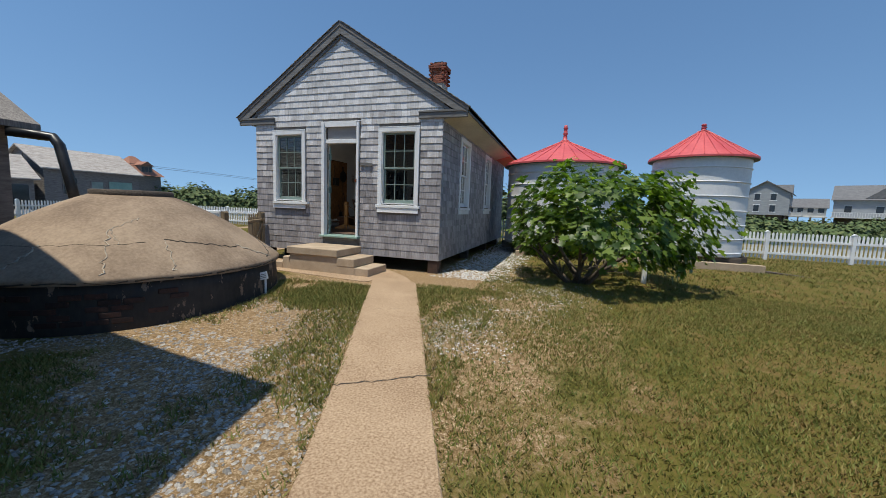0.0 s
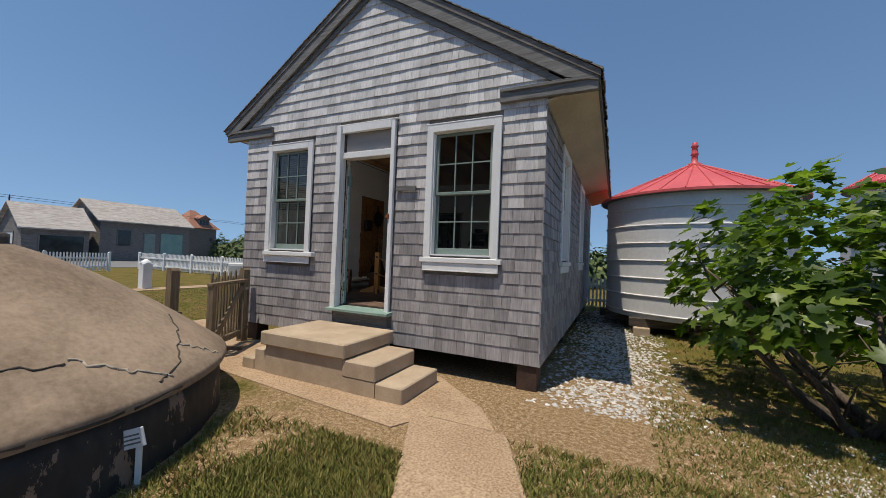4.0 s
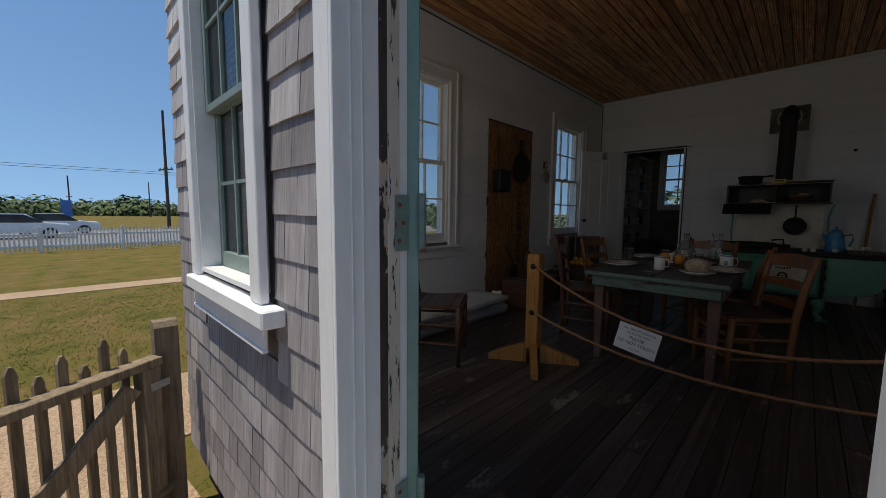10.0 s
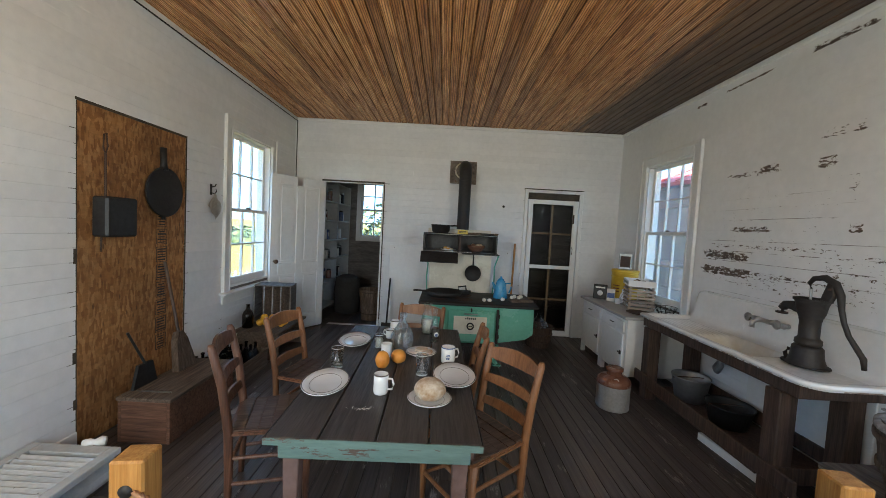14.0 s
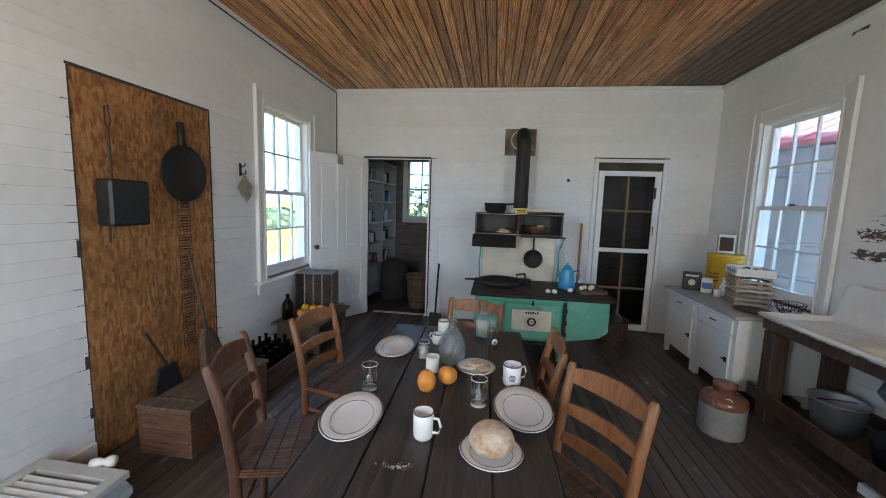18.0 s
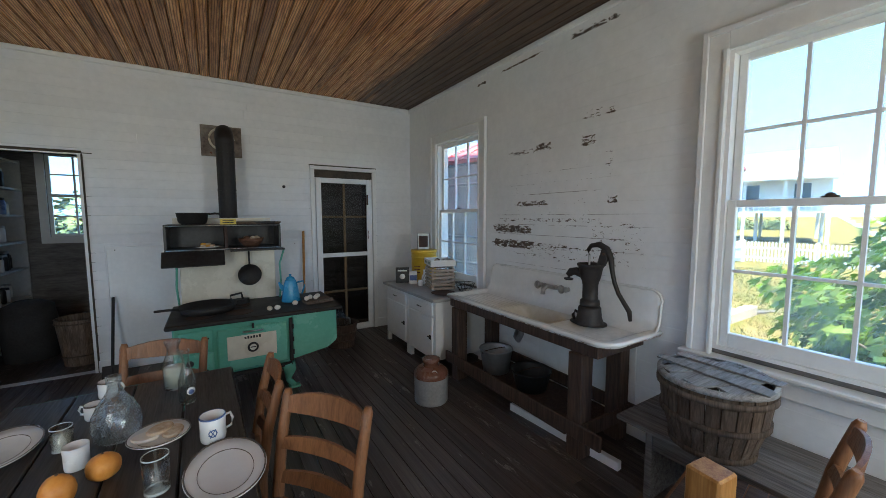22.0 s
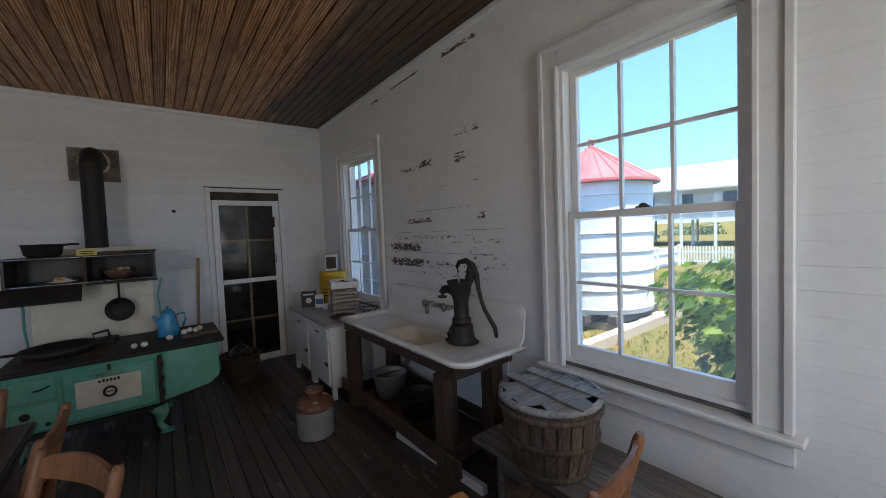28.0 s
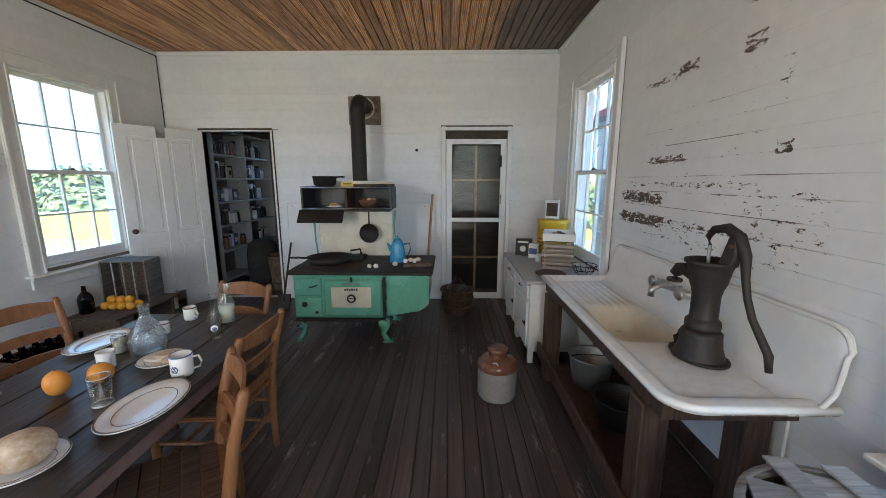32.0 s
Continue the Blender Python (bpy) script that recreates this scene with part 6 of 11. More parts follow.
# ---- picket fences ----
def picket_mesh(h=0.95, w=0.062):
    bm = B()
    prism(bm, [(-w / 2, 0), (w / 2, 0), (w / 2, h - 0.05), (0, h), (-w / 2, h - 0.05)], "y", -0.01, 0.01)
    return mesh_of("picket", bm, FENCE_WHITE)


PICKET = picket_mesh()


def picket_fence(x0, y0, x1, y1, gap, label, single=0, step_post=2.4):
    L = math.hypot(x1 - x0, y1 - y0)
    ang = math.degrees(math.atan2(y1 - y0, x1 - x0))
    fe = thing("picket_fence", label, "fence", (x0, y0, 0), ang)
    np_ = int(L / step_post)
    for k in range(np_ + 1):
        bm = B()
        box(bm, -0.05, 0.05, -0.05, 0.05, -0.05, 1.0)
        prism(bm, [(-0.065, 1.0), (0.065, 1.0), (0.05, 1.03), (0, 1.07), (-0.05, 1.03)], "y", -0.06, 0.06)
        part("post", bm, FENCE_WHITE, fe, at=(k * L / np_, 0.06, 0))
    for z in (0.25, 0.72):
        bm = B()
        box(bm, 0, L, 0.012, 0.05, z - 0.04, z + 0.04)
        part("rail", bm, FENCE_WHITE, fe)
    cnt = int(L / gap)
    vs, fs = [], []
    for k in range(cnt):
        x = (k + 0.5) * gap
        if k < single:
            piece("picket", PICKET, fe, pose(x, 0, 0.06))
        else:
            b = len(vs)
            w, h = 0.062, 0.95
            for yy in (-0.01, 0.01):
                vs += [(x - w / 2, yy, 0.06), (x + w / 2, yy, 0.06), (x + w / 2, yy, h), (x, yy, h + 0.05), (x - w / 2, yy, h)]
            fs += [(b, b + 1, b + 2, b + 3, b + 4), (b + 9, b + 8, b + 7, b + 6, b + 5)] + [(b + i, b + (i + 1) % 5, b + 5 + (i + 1) % 5, b + 5 + i) for i in range(5)]
    if vs:
        tagged(raw("pickets", vs, fs, FENCE_WHITE, fe), kind="stuff")
    return fe


picket_fence(16.5, 16.45, -8.0, 16.45, 0.115, "white picket fence along the back of the lawn", 300)
picket_fence(-8.1, 16.45, -29.2, 16.45, 0.125, "white picket fence beyond the side lawn", 300)
picket_fence(-27.0, 13.9, -27.0, -14.0, 0.125, "white picket fence along the road", 300)
picket_fence(16.55, 16.4, 16.55, -12.0, 0.13, "white picket fence at the far side of the lawn", 300)

# thin footpath on the side lawn and the road beyond the fence
bm = B()
box(bm, -16.7, -15.9, -20, 16, -0.02, 0.012)
box(bm, -9.65, -7.2, 5.0, 7.42, -0.02, 0.014)
box(bm, -9.65, -8.3, 7.42, 10.5, -0.02, 0.014)
structure(part("pavement_side", bm, CONCRETE), "narrow concrete footpath across the side lawn", "pavement")
bm = B()
box(bm, -48, -31, -160, 160, -0.02, 0.015)
structure(part("road", bm, ASPHALT), "pale asphalt road beyond the fence", "road")

# ---- wooden gate between the cistern and the house ----
for gx, gy, top, tilt in ((-7.43, 6.27, 1.17, 0), (-7.46, 7.34, 1.16, 0)):
    po = thing("gate_post", "square tan lumber gate post with chamfered top", "post", (gx, gy, 0), group="gate posts")
    bm = B()
    prism(bm, [(-0.055, -0.1), (0.055, -0.1), (0.055, top - 0.03), (0.035, top), (-0.035, top), (-0.055, top - 0.03)], "y", -0.055, 0.055)
    part("post", bm, GATE_WOOD, po)
gp = thing("leaning_board", "tan board leaning against the gate post", "board", (-7.27, 6.18, 0))
bm = B()
box(bm, -0.012, 0.012, -0.045, 0.045, 0, 0.62, 0.003, pose(0, 0, 0, -6, 3, 0))
part("board", bm, GATE_WOOD, gp)
gt = thing("picket_gate", "open tan wooden gate with uneven pickets and a diagonal brace", "gate", (-7.385, 7.27, 0.05), -61)
GL = 0.97
for nm, a, b, c, d in (("bottom_rail", 0, GL, 0.10, 0.17), ("top_rail", -0.01, GL + 0.01, 0.90, 0.945)):
    bm = B()
    box(bm, a, b, -0.02, 0.03 if nm == "bottom_rail" else 0.06, c, d, 0.004)
    part(nm, bm, GATE_WOOD, gt)
for x in (0.0, GL - 0.09):
    bm = B()
    box(bm, x, x + 0.09, -0.019, 0.058, 0.02, 0.899, 0.004)
    part("stile", bm, GATE_WOOD, gt)
rnd = random.Random(2)
for k in range(10):
    bm = B()
    x = 0.12 + k * 0.081
    t_ = 1.01 + 0.075 * (k % 2) + rnd.uniform(-0.012, 0.012)
    prism(bm, [(x - 0.018, 0.06), (x + 0.018, 0.06), (x + 0.018, t_ - 0.03), (x + 0.006, t_), (x - 0.006, t_), (x - 0.018, t_ - 0.03)], "y", -0.040, -0.0205)
    part("picket", bm, GATE_WOOD, gt)
bm = B()
prism(bm, [(0.10, 0.80), (0.17, 0.86), (GL - 0.10, 0.26), (GL - 0.17, 0.20)], "y", 0.0305, 0.055)
part("brace", bm, GATE_WOOD, gt)
for z in (0.20, 0.80):
    bm = B()
    box(bm, -0.04, 0.06, 0.0585, 0.063, z - 0.02, z + 0.02)
    part("hinge", bm, STEEL, gt)
sb = thing("sill_board", "tan board lying along the foot of the gate", "board", (-7.2, 6.8, 0.012))
bm = B()
box(bm, -0.25, 0.30, -0.04, 0.04, 0, 0.05, 0.005, pose(0, 0, 0, 0, 0, 40))
part("board", bm, GATE_WOOD, sb)

# ---- keeper's house: source of the shade at the start ----
kh = thing("keeper_house", "large grey shingled house standing beside the cistern", "house", (-8, 0, 0))
bm = B()
prism(bm, [(-1.0, 1.35), (2.25, 0.95), (4.52, 0.65), (5.0, -1.4), (5.6, -7.8), (-1.0, -7.8)], "z", -0.2, 5.16)
part("wall", bm, SHED_SHINGLE, kh)
bm = B()
eave = [(-1.3, 1.70), (2.28, 1.247), (4.83, 0.937), (5.115, -0.367), (6.1, -8.2), (-1.3, -8.2)]
lo_r = [bm.verts.new((x, y, 5.165)) for x, y in eave]
mid_r = [bm.verts.new((x, y, 5.25)) for x, y in eave]
top_r = [bm.verts.new((1.5, -3.4, 7.2)), bm.verts.new((1.7, -5.4, 7.2))]
bm.faces.new(lo_r[::-1])
for a in range(6):
    b = (a + 1) % 6
    bm.faces.new((lo_r[a], lo_r[b], mid_r[b], mid_r[a]))
    ta, tb_ = top_r[0 if a in (0, 1, 2) else 1], top_r[0 if b in (0, 1, 2) else 1]
    bm.faces.new((mid_r[a], mid_r[b], ta) if ta is tb_ else (mid_r[a], mid_r[b], tb_, ta))
part("roof", bm, ROOF_SHINGLE, kh, "hipped roof of weathered shingles")
bm = B()
box(bm, -2.95, -1.95, -9.0, 4.05, -0.2, 2.75)
part("wall", bm, SHED_SHINGLE, kh, "lower shingled wing")
bm = B()
prism(bm, [(-3.1, 2.55), (-1.60, 2.55), (-1.60, 2.66), (-3.1, 3.5)], "y", -9.4, 4.35)
part("roof", bm, ROOF_SHINGLE, kh, "wing roof with rough shingle edge")
bm = B()
tube(bm, [(-1.66, 3.90, 2.47), (-1.5, 4.28, 2.46), (-1.36, 4.40, 2.44), (-1.24, 4.42, 2.30), (-1.10, 4.43, 1.85), (-0.85, 4.42, 1.15)], 0.085, 8)
part("gutter_pipe", bm, BLACK_TIN, kh, "black downpipe leading to the cistern")


# ---- fig bush ----
def fig_bush(x, y):
    fb = thing("fig_bush", "spreading green fig bush with broad lobed leaves and pale limbs", "bush", (x, y, 0))
    rr = random.Random(31)
    limbs = []
    for k in range(13):
        bm = B()
        a = 2 * math.pi * k / 13 + rr.uniform(-0.3, 0.3)
        out = rr.uniform(0.7, 1.75)
        h = rr.uniform(0.7, 1.55)
        base = Vector((rr.uniform(-0.18, 0.18), rr.uniform(-0.12, 0.12), -0.05))
        tip = Vector((out * math.cos(a) * 1.0 + 0.2, out * math.sin(a) + 0.2, h))
        mid1 = base.lerp(tip, 0.4) + Vector((rr.uniform(-0.1, 0.1), rr.uniform(-0.1, 0.1), -0.10))
        pts = [base, base.lerp(mid1, 0.5), mid1, mid1.lerp(tip, 0.5) + Vector((0, 0, 0.06)), tip]
        tube(bm, pts, 0.03, 7, [0.05, 0.042, 0.034, 0.024, 0.010])
        limbs.append(pts)
        for j in range(4):
            s = pts[rr.randint(2, 4)]
            e = s + Vector((rr.uniform(-0.4, 0.4), rr.uniform(-0.4, 0.4), rr.uniform(0.05, 0.45)))
            tube(bm, [s, s.lerp(e, 0.5) + Vector((0, 0, 0.03)), e], 0.012, 5, [0.014, 0.010, 0.005])
            limbs.append([s, e])
        part("limb", bm, BARK, fb)
    shape = [(0, 0), (0.30, 0.10), (0.52, 0.34), (0.24, 0.40), (0.30, 0.72), (0.10, 0.66), (0.0, 1.0), (-0.10, 0.66), (-0.30, 0.72), (-0.24, 0.40), (-0.52, 0.34), (-0.30, 0.10)]
    vs, fs = [], []
    made = 0
    while made < 3900:
        # lumpy crown, denser towards its outside
        u = Vector((rr.gauss(0, 1), rr.gauss(0, 1), rr.gauss(0, 1))).normalized()
        rad = rr.uniform(0.55, 1.0) ** 0.5
        lump = 1 + 0.34 * noise.noise(u * 2.6 + Vector((3, 1, 0)))
        c = Vector((u.x * 2.05 * rad * lump + 0.35, u.y * 1.95 * rad * lump + 0.45, 1.20 + u.z * 1.10 * rad * lump))
        if c.z < 0.16 + 0.10 * abs(c.x) * (1 if c.x > 0 else 0.2):
            continue
        if c.x < -1.5 - 0.2 * noise.noise(c * 3.0) or c.z < 0.8 and math.hypot(c.x, c.y) < 1.1:
            continue
        if noise.noise(c * 2.3 + Vector((9, 0, 4))) < 0.0:
            continue
        size = rr.uniform(0.10, 0.22)
        out = Vector((c.x * 0.7, c.y * 0.7, (c.z - 0.7) * 0.5 + 0.5)).normalized()
        nrm = (out + Vector((rr.uniform(-0.6, 0.6), rr.uniform(-0.6, 0.6), rr.uniform(-0.1, 0.7)))).normalized()
        tng = nrm.cross(Vector((rr.uniform(-1, 1), rr.uniform(-1, 1), rr.uniform(-0.6, 0.1)))).normalized()
        bit = nrm.cross(tng)
        b = len(vs)
        for i, (px, py) in enumerate(shape):
            fold = 0.22 * abs(px) - 0.12 * py * py
            vs.append(tuple(c + size * (tng * py + bit * px + nrm * fold)))
        vs.append(tuple(c + size * (tng * 0.42 - nrm * 0.02)))
        fs += [(b + i, b + (i + 1) % 12, b + 12) for i in range(12)]
        made += 1
    tagged(raw("crown", vs, fs, LEAF, fb, True), "crown of broad glossy fig leaves", kind="stuff")
    return fb


m, n, l, p = nodes_of("fig_leaf")
r = random_value(n, l)
vein = noise_of(n, l, coords(n, l, "World"), 40, 3)
col = ramp(n, l, r, [(0.0, (0.032, 0.062, 0.010)), (0.55, (0.080, 0.135, 0.021)), (1.0, (0.20, 0.26, 0.05))])
col = mixc(n, l, 0.35, col, ramp(n, l, vein, [(0.3, 0.6), (0.65, 1.0)]), "MULTIPLY")
l.new(col, p.inputs["Base Color"])
p.inputs["Roughness"].default_value = 0.42
p.inputs["Specular IOR Level"].default_value = 0.45
tl_ = n.new("ShaderNodeBsdfTranslucent")
ms_ = n.new("ShaderNodeMixShader")
ms_.inputs[0].default_value = 0.32
l.new(mixc(n, l, 1.0, col, (2.2, 2.6, 1.0), "MULTIPLY"), tl_.inputs[0])
l.new(p.outputs[0], ms_.inputs[1]), l.new(tl_.outputs[0], ms_.inputs[2])
l.new(ms_.outputs[0], n["Material Output"].inputs[0])
LEAF = m
fig_bush(0.06, 7.97)
stake = thing("white_stake", "short white square stake beside the fig bush", "stake", (1.35, 8.7, 0))
bm = B()
box(bm, -0.045, 0.045, -0.045, 0.045, -0.05, 0.52, 0.006)
part("stake", bm, FENCE_WHITE, stake)


# ---- far things ----
def shed(x, y, w, d, h, roof, rz, label, mat=None, rmat=None, openings=()):
    s = thing("shed", label, "shed", (x, y, 0), rz)
    bm = B()
    box(bm, -w / 2, w / 2, -d / 2, d / 2, 0, h)
    prism(bm, [(-d / 2, h), (d / 2, h), (0, h + roof)], "x", -w / 2, w / 2)
    part("wall", bm, mat or SHED_SHINGLE, s)
    bm = B()
    k = roof / (d / 2)
    for sg_ in (1, -1):
        prism(bm, [(0, h + roof + 0.10), (sg_ * (d / 2 + 0.35), h - 0.35 * k + 0.10), (sg_ * (d / 2 + 0.35), h - 0.35 * k), (0, h + roof)], "x", -w / 2 - 0.3, w / 2 + 0.3)
    part("roof", bm, rmat or SHED_ROOF, s, "pale weathered roof")
    for (nm, face, u, z0, ww, hh, mt) in openings:
        bm = B()
        fr = B()
        if face == "front":
            box(bm, u - ww / 2, u + ww / 2, -d / 2 - 0.03, -d / 2 - 0.005, z0, z0 + hh)
            for a_ in ((u - ww / 2 - 0.08, u - ww / 2, z0 - 0.05, z0 + hh + 0.08), (u + ww / 2, u + ww / 2 + 0.08, z0 - 0.05, z0 + hh + 0.08), (u - ww / 2, u + ww / 2, z0 + hh, z0 + hh + 0.08)):
                box(fr, a_[0], a_[1], -d / 2 - 0.05, -d / 2 - 0.002, a_[2], a_[3])
        else:
            sx = w / 2 if face == "east" else -w / 2
            sg_ = 1 if face == "east" else -1
            box(bm, *sorted((sx + sg_ * 0.005, sx + sg_ * 0.03)), u - ww / 2, u + ww / 2, z0, z0 + hh)
            for a_ in ((u - ww / 2 - 0.08, u - ww / 2, z0 - 0.05, z0 + hh + 0.08), (u + ww / 2, u + ww / 2 + 0.08, z0 - 0.05, z0 + hh + 0.08), (u - ww / 2, u + ww / 2, z0 + hh, z0 + hh + 0.08)):
                box(fr, *sorted((sx + sg_ * 0.002, sx + sg_ * 0.05)), a_[0], a_[1], a_[2], a_[3])
        o = part(nm, bm, mt, s)
        part("frame", fr, TRIM_GREY, o)
    return s


shed(-45.7, 23.5, 7.4, 6.3, 3.65, 1.8, 90, "long grey shingled outbuilding with green doors", openings=(("door", "front", 0.1, 0, 0.9, 2.6, SASH_GREEN), ("door", "front", 2.05, 0, 2.0, 2.7, JAMB_GREEN), ("window", "front", -1.95, 1.4, 0.95, 1.4, CAR_GLASS), ("door", "west", 0, 0, 2.2, 2.6, WALL_PALE), ("window", "west", 0, 3.7, 0.8, 1.0, WALL_GREY)))
# its front door is a dark sheet painting the shade inside an open front
shed(-44.0, 16.9, 3.9, 4.2, 2.7, 1.7, 90, "small grey shingled outbuilding, shaded open front painted as a dark panel", openings=(("door", "front", 0.3, 0, 2.6, 2.0, CAR_GLASS), ("door", "west", 0, 0, 1.4, 2.1, WALL_PALE)))


def hip_house(x, y):
    """A far house whose hipped roof with a dormer shows above the shrubs."""
    s = thing("far_house", "house with a rusty red hipped roof and a dormer behind shrubs", "house", (x, y, 0), 8)
    s.matrix_basis = pose(x, y, 0, 0, 0, 8) @ Matrix.Diagonal((0.66, 0.66, 1.03, 1))
    bm = B()
    box(bm, -3.6, 3.6, -3.4, 3.4, 0, 4.4)
    part("wall", bm, SHED_SHINGLE, s)
    bm = B()
    lo_ = [bm.verts.new(c) for c in ((-4.2, -4.0, 4.3), (4.2, -4.0, 4.3), (4.2, 4.0, 4.3), (-4.2, 4.0, 4.3))]
    hi_ = [bm.verts.new((0, -0.6, 7.0)), bm.verts.new((0, 0.6, 7.0))]
    bm.faces.new(lo_[::-1])
    for q in ((lo_[0], lo_[1], hi_[0]), (lo_[1], lo_[2], hi_[1], hi_[0]), (lo_[2], lo_[3], hi_[1]), (lo_[3], lo_[0], hi_[0], hi_[1])):
        bm.faces.new(q)
    part("roof", bm, ROOF_ORANGE, s, "rusty red hipped roof")
    bm = B()
    box(bm, 1.2, 3.4, -1.0, 1.6, 4.6, 5.7)
    dm = part("dormer", bm, SHED_SHINGLE, s)
    bm = B()
    prism(bm, [(-1.3, 5.7), (1.9, 5.7), (0.3, 6.3)], "x", 0.6, 3.7)
    part("dormer_roof", bm, ROOF_ORANGE, dm)
    for u in (-0.5, 0.3, 1.1):
        bm = B()
        box(bm, 3.405, 3.45, u - 0.28, u + 0.28, 4.85, 5.5)
        part("dormer_window", bm, CAR_GLASS, dm)
    return s


hip_house(-61.2, 38.5)


def beach_house(x, y, w, d, h, rz, wall, label, porch=False):
    s = thing("beach_house", label, "house", (x, y, 0), rz)
    for ix in (-1, -0.33, 0.33, 1):
        for iy in (-1, 1):
            bm = B()
            box(bm, ix * w / 2 * 0.95 - 0.12, ix * w / 2 * 0.95 + 0.12, iy * d / 2 * 0.9 - 0.12, iy * d / 2 * 0.9 + 0.12, 0, 2.6)
            part("stilt", bm, DARK_TIMBER if wall is WALL_GREY else WALL_PALE, s)
    if wall is WALL_GREY:
        bm = B()
        box(bm, -w / 2 + 0.5, w / 2 - 0.5, -d / 2 + 1.0, d / 2 - 0.5, 0, 2.6)
        part("undercroft", bm, DARK_TIMBER, s)
        for f in range(2):
            for k in (-1, 1):
                bm = B()
                box(bm, -w / 2 - 0.04, -w / 2 - 0.01, k * d * 0.17 - 0.45, k * d * 0.17 + 0.45, 3.3 + f * 2.5, 4.7 + f * 2.5)
                o = part("window", bm, CAR_GLASS, s)
                bm = B()
                for za, zb in ((3.14, 3.299), (4.701, 4.86)):
                    box(bm, -w / 2 - 0.035, -w / 2 - 0.005, k * d * 0.17 - 0.6, k * d * 0.17 + 0.6, za + f * 2.5, zb + f * 2.5)
                part("frame", bm, FENCE_WHITE, o)
    bm = B()
    box(bm, -w / 2, w / 2, -d / 2, d / 2, 2.6, 2.6 + h)
    prism(bm, [(-d / 2, 2.6 + h), (d / 2, 2.6 + h), (0, 2.6 + h + d * 0.32)], "x", -w / 2, w / 2)
    part("wall", bm, wall, s)
    bm = B()
    for sg_ in (1, -1):
        prism(bm, [(0, 2.85 + h + d * 0.32), (sg_ * (d / 2 + 0.5), 2.55 + h), (sg_ * (d / 2 + 0.5), 2.4 + h), (0, 2.6 + h + d * 0.32)], "x", -w / 2 - 0.4, w / 2 + 0.4)
    if wall is WALL_GREY:
        prism(bm, [(-w * 0.25, 2.6 + h + 0.2), (w * 0.05, 2.6 + h + 0.2), (-w * 0.10, 2.6 + h + d * 0.26)], "y", -d / 2 - 0.2, 0)
    part("roof", bm, WALL_PALE if porch else ROOF_DARK, s)
    bm = B()
    box(bm, -w / 2 - 0.2, w / 2 + 0.2, -d / 2 - 2.0, -d / 2, 2.45, 2.6)
    box(bm, -w / 2 - 0.2, w / 2 + 0.2, -d / 2 - 2.0, -d / 2 - 1.93, 3.5, 3.58)
    for k in range(int(w / 0.35)):
        box(bm, -w / 2 + k * 0.35, -w / 2 + k * 0.35 + 0.06, -d / 2 - 2.0, -d / 2 - 1.95, 2.6, 3.5)
    part("balcony", bm, WALL_PALE, s)
    if porch:
        for k in range(6):
            bm = B()
            u = -w / 2 + 0.1 + (w - 0.2) * k / 5
            box(bm, u - 0.09, u + 0.09, -d / 2 - 1.98, -d / 2 - 1.80, 2.6, 2.42 + h)
            box(bm, u - 0.12, u + 0.12, -d / 2 - 2.0, -d / 2 - 1.76, 0, 2.45)
            part("porch_post", bm, WALL_PALE, s)
        bm = B()
        prism(bm, [(-d / 2 - 2.3, 2.42 + h), (-d / 2 - 2.3, 2.60 + h), (-d / 2 + 0.3, 3.1 + h), (-d / 2 + 0.3, 2.85 + h)], "x", -w / 2 - 0.4, w / 2 + 0.4)
        part("porch_roof", bm, WALL_PALE, s)
        bm = B()
        for k in range(12):
            box(bm, w / 2 + 0.2 + k * 0.28, w / 2 + 0.5 + k * 0.28, -d / 2 - 2.0, -d / 2 - 0.8, 2.40 - k * 0.205, 2.46 - k * 0.205)
        for yy_ in (-d / 2 - 2.0, -d / 2 - 0.85):
            prism(bm, [(w / 2 + 0.2, 2.3), (w / 2 + 0.2, 2.5), (w / 2 + 3.6, 0.0), (w / 2 + 3.3, 0.0)], "y", yy_, yy_ + 0.05)
            prism(bm, [(w / 2 + 0.2, 3.42), (w / 2 + 0.2, 3.52), (w / 2 + 3.6, 1.0), (w / 2 + 3.5, 1.0)], "y", yy_, yy_ + 0.05)
        part("porch_steps", bm, WALL_PALE, s)
    for k in range(4):
        for f in range(max(1, int(h / 2.6))):
            bm = B()
            u = -w / 2 + w * (k + 0.5) / 4
            box(bm, u - 0.5, u + 0.5, -d / 2 - 0.04, -d / 2 - 0.01, 3.5 + f * 2.6, 4.9 + f * 2.6)
            o = part("window", bm, CAR_GLASS, s)
            bm = B()
            box(bm, u - 0.58, u + 0.58, -d / 2 - 0.03, -d / 2 - 0.005, 3.42 + f * 2.6, 3.499 + f * 2.6)
            box(bm, u - 0.58, u + 0.58, -d / 2 - 0.03, -d / 2 - 0.005, 4.901 + f * 2.6, 4.98 + f * 2.6)
            part("frame", bm, FENCE_WHITE, o)
    return s


beach_house(43, 103, 8, 8, 4.6, 62, WALL_GREY, "grey raised beach house with dark roof, gable and balcony")
beach_house(55, 113, 7, 6, 2.2, -25, WALL_PALE, "pale low beach house with a dark roof")
beach_house(62, 98, 17, 9, 3.6, -30, WALL_GREY, "wide grey raised beach house with several gables")
beach_house(39.0, 25.2, 13, 8, 2.7, -75, WALL_PALE, "pale raised beach house with a white railed porch and steps", porch=True)

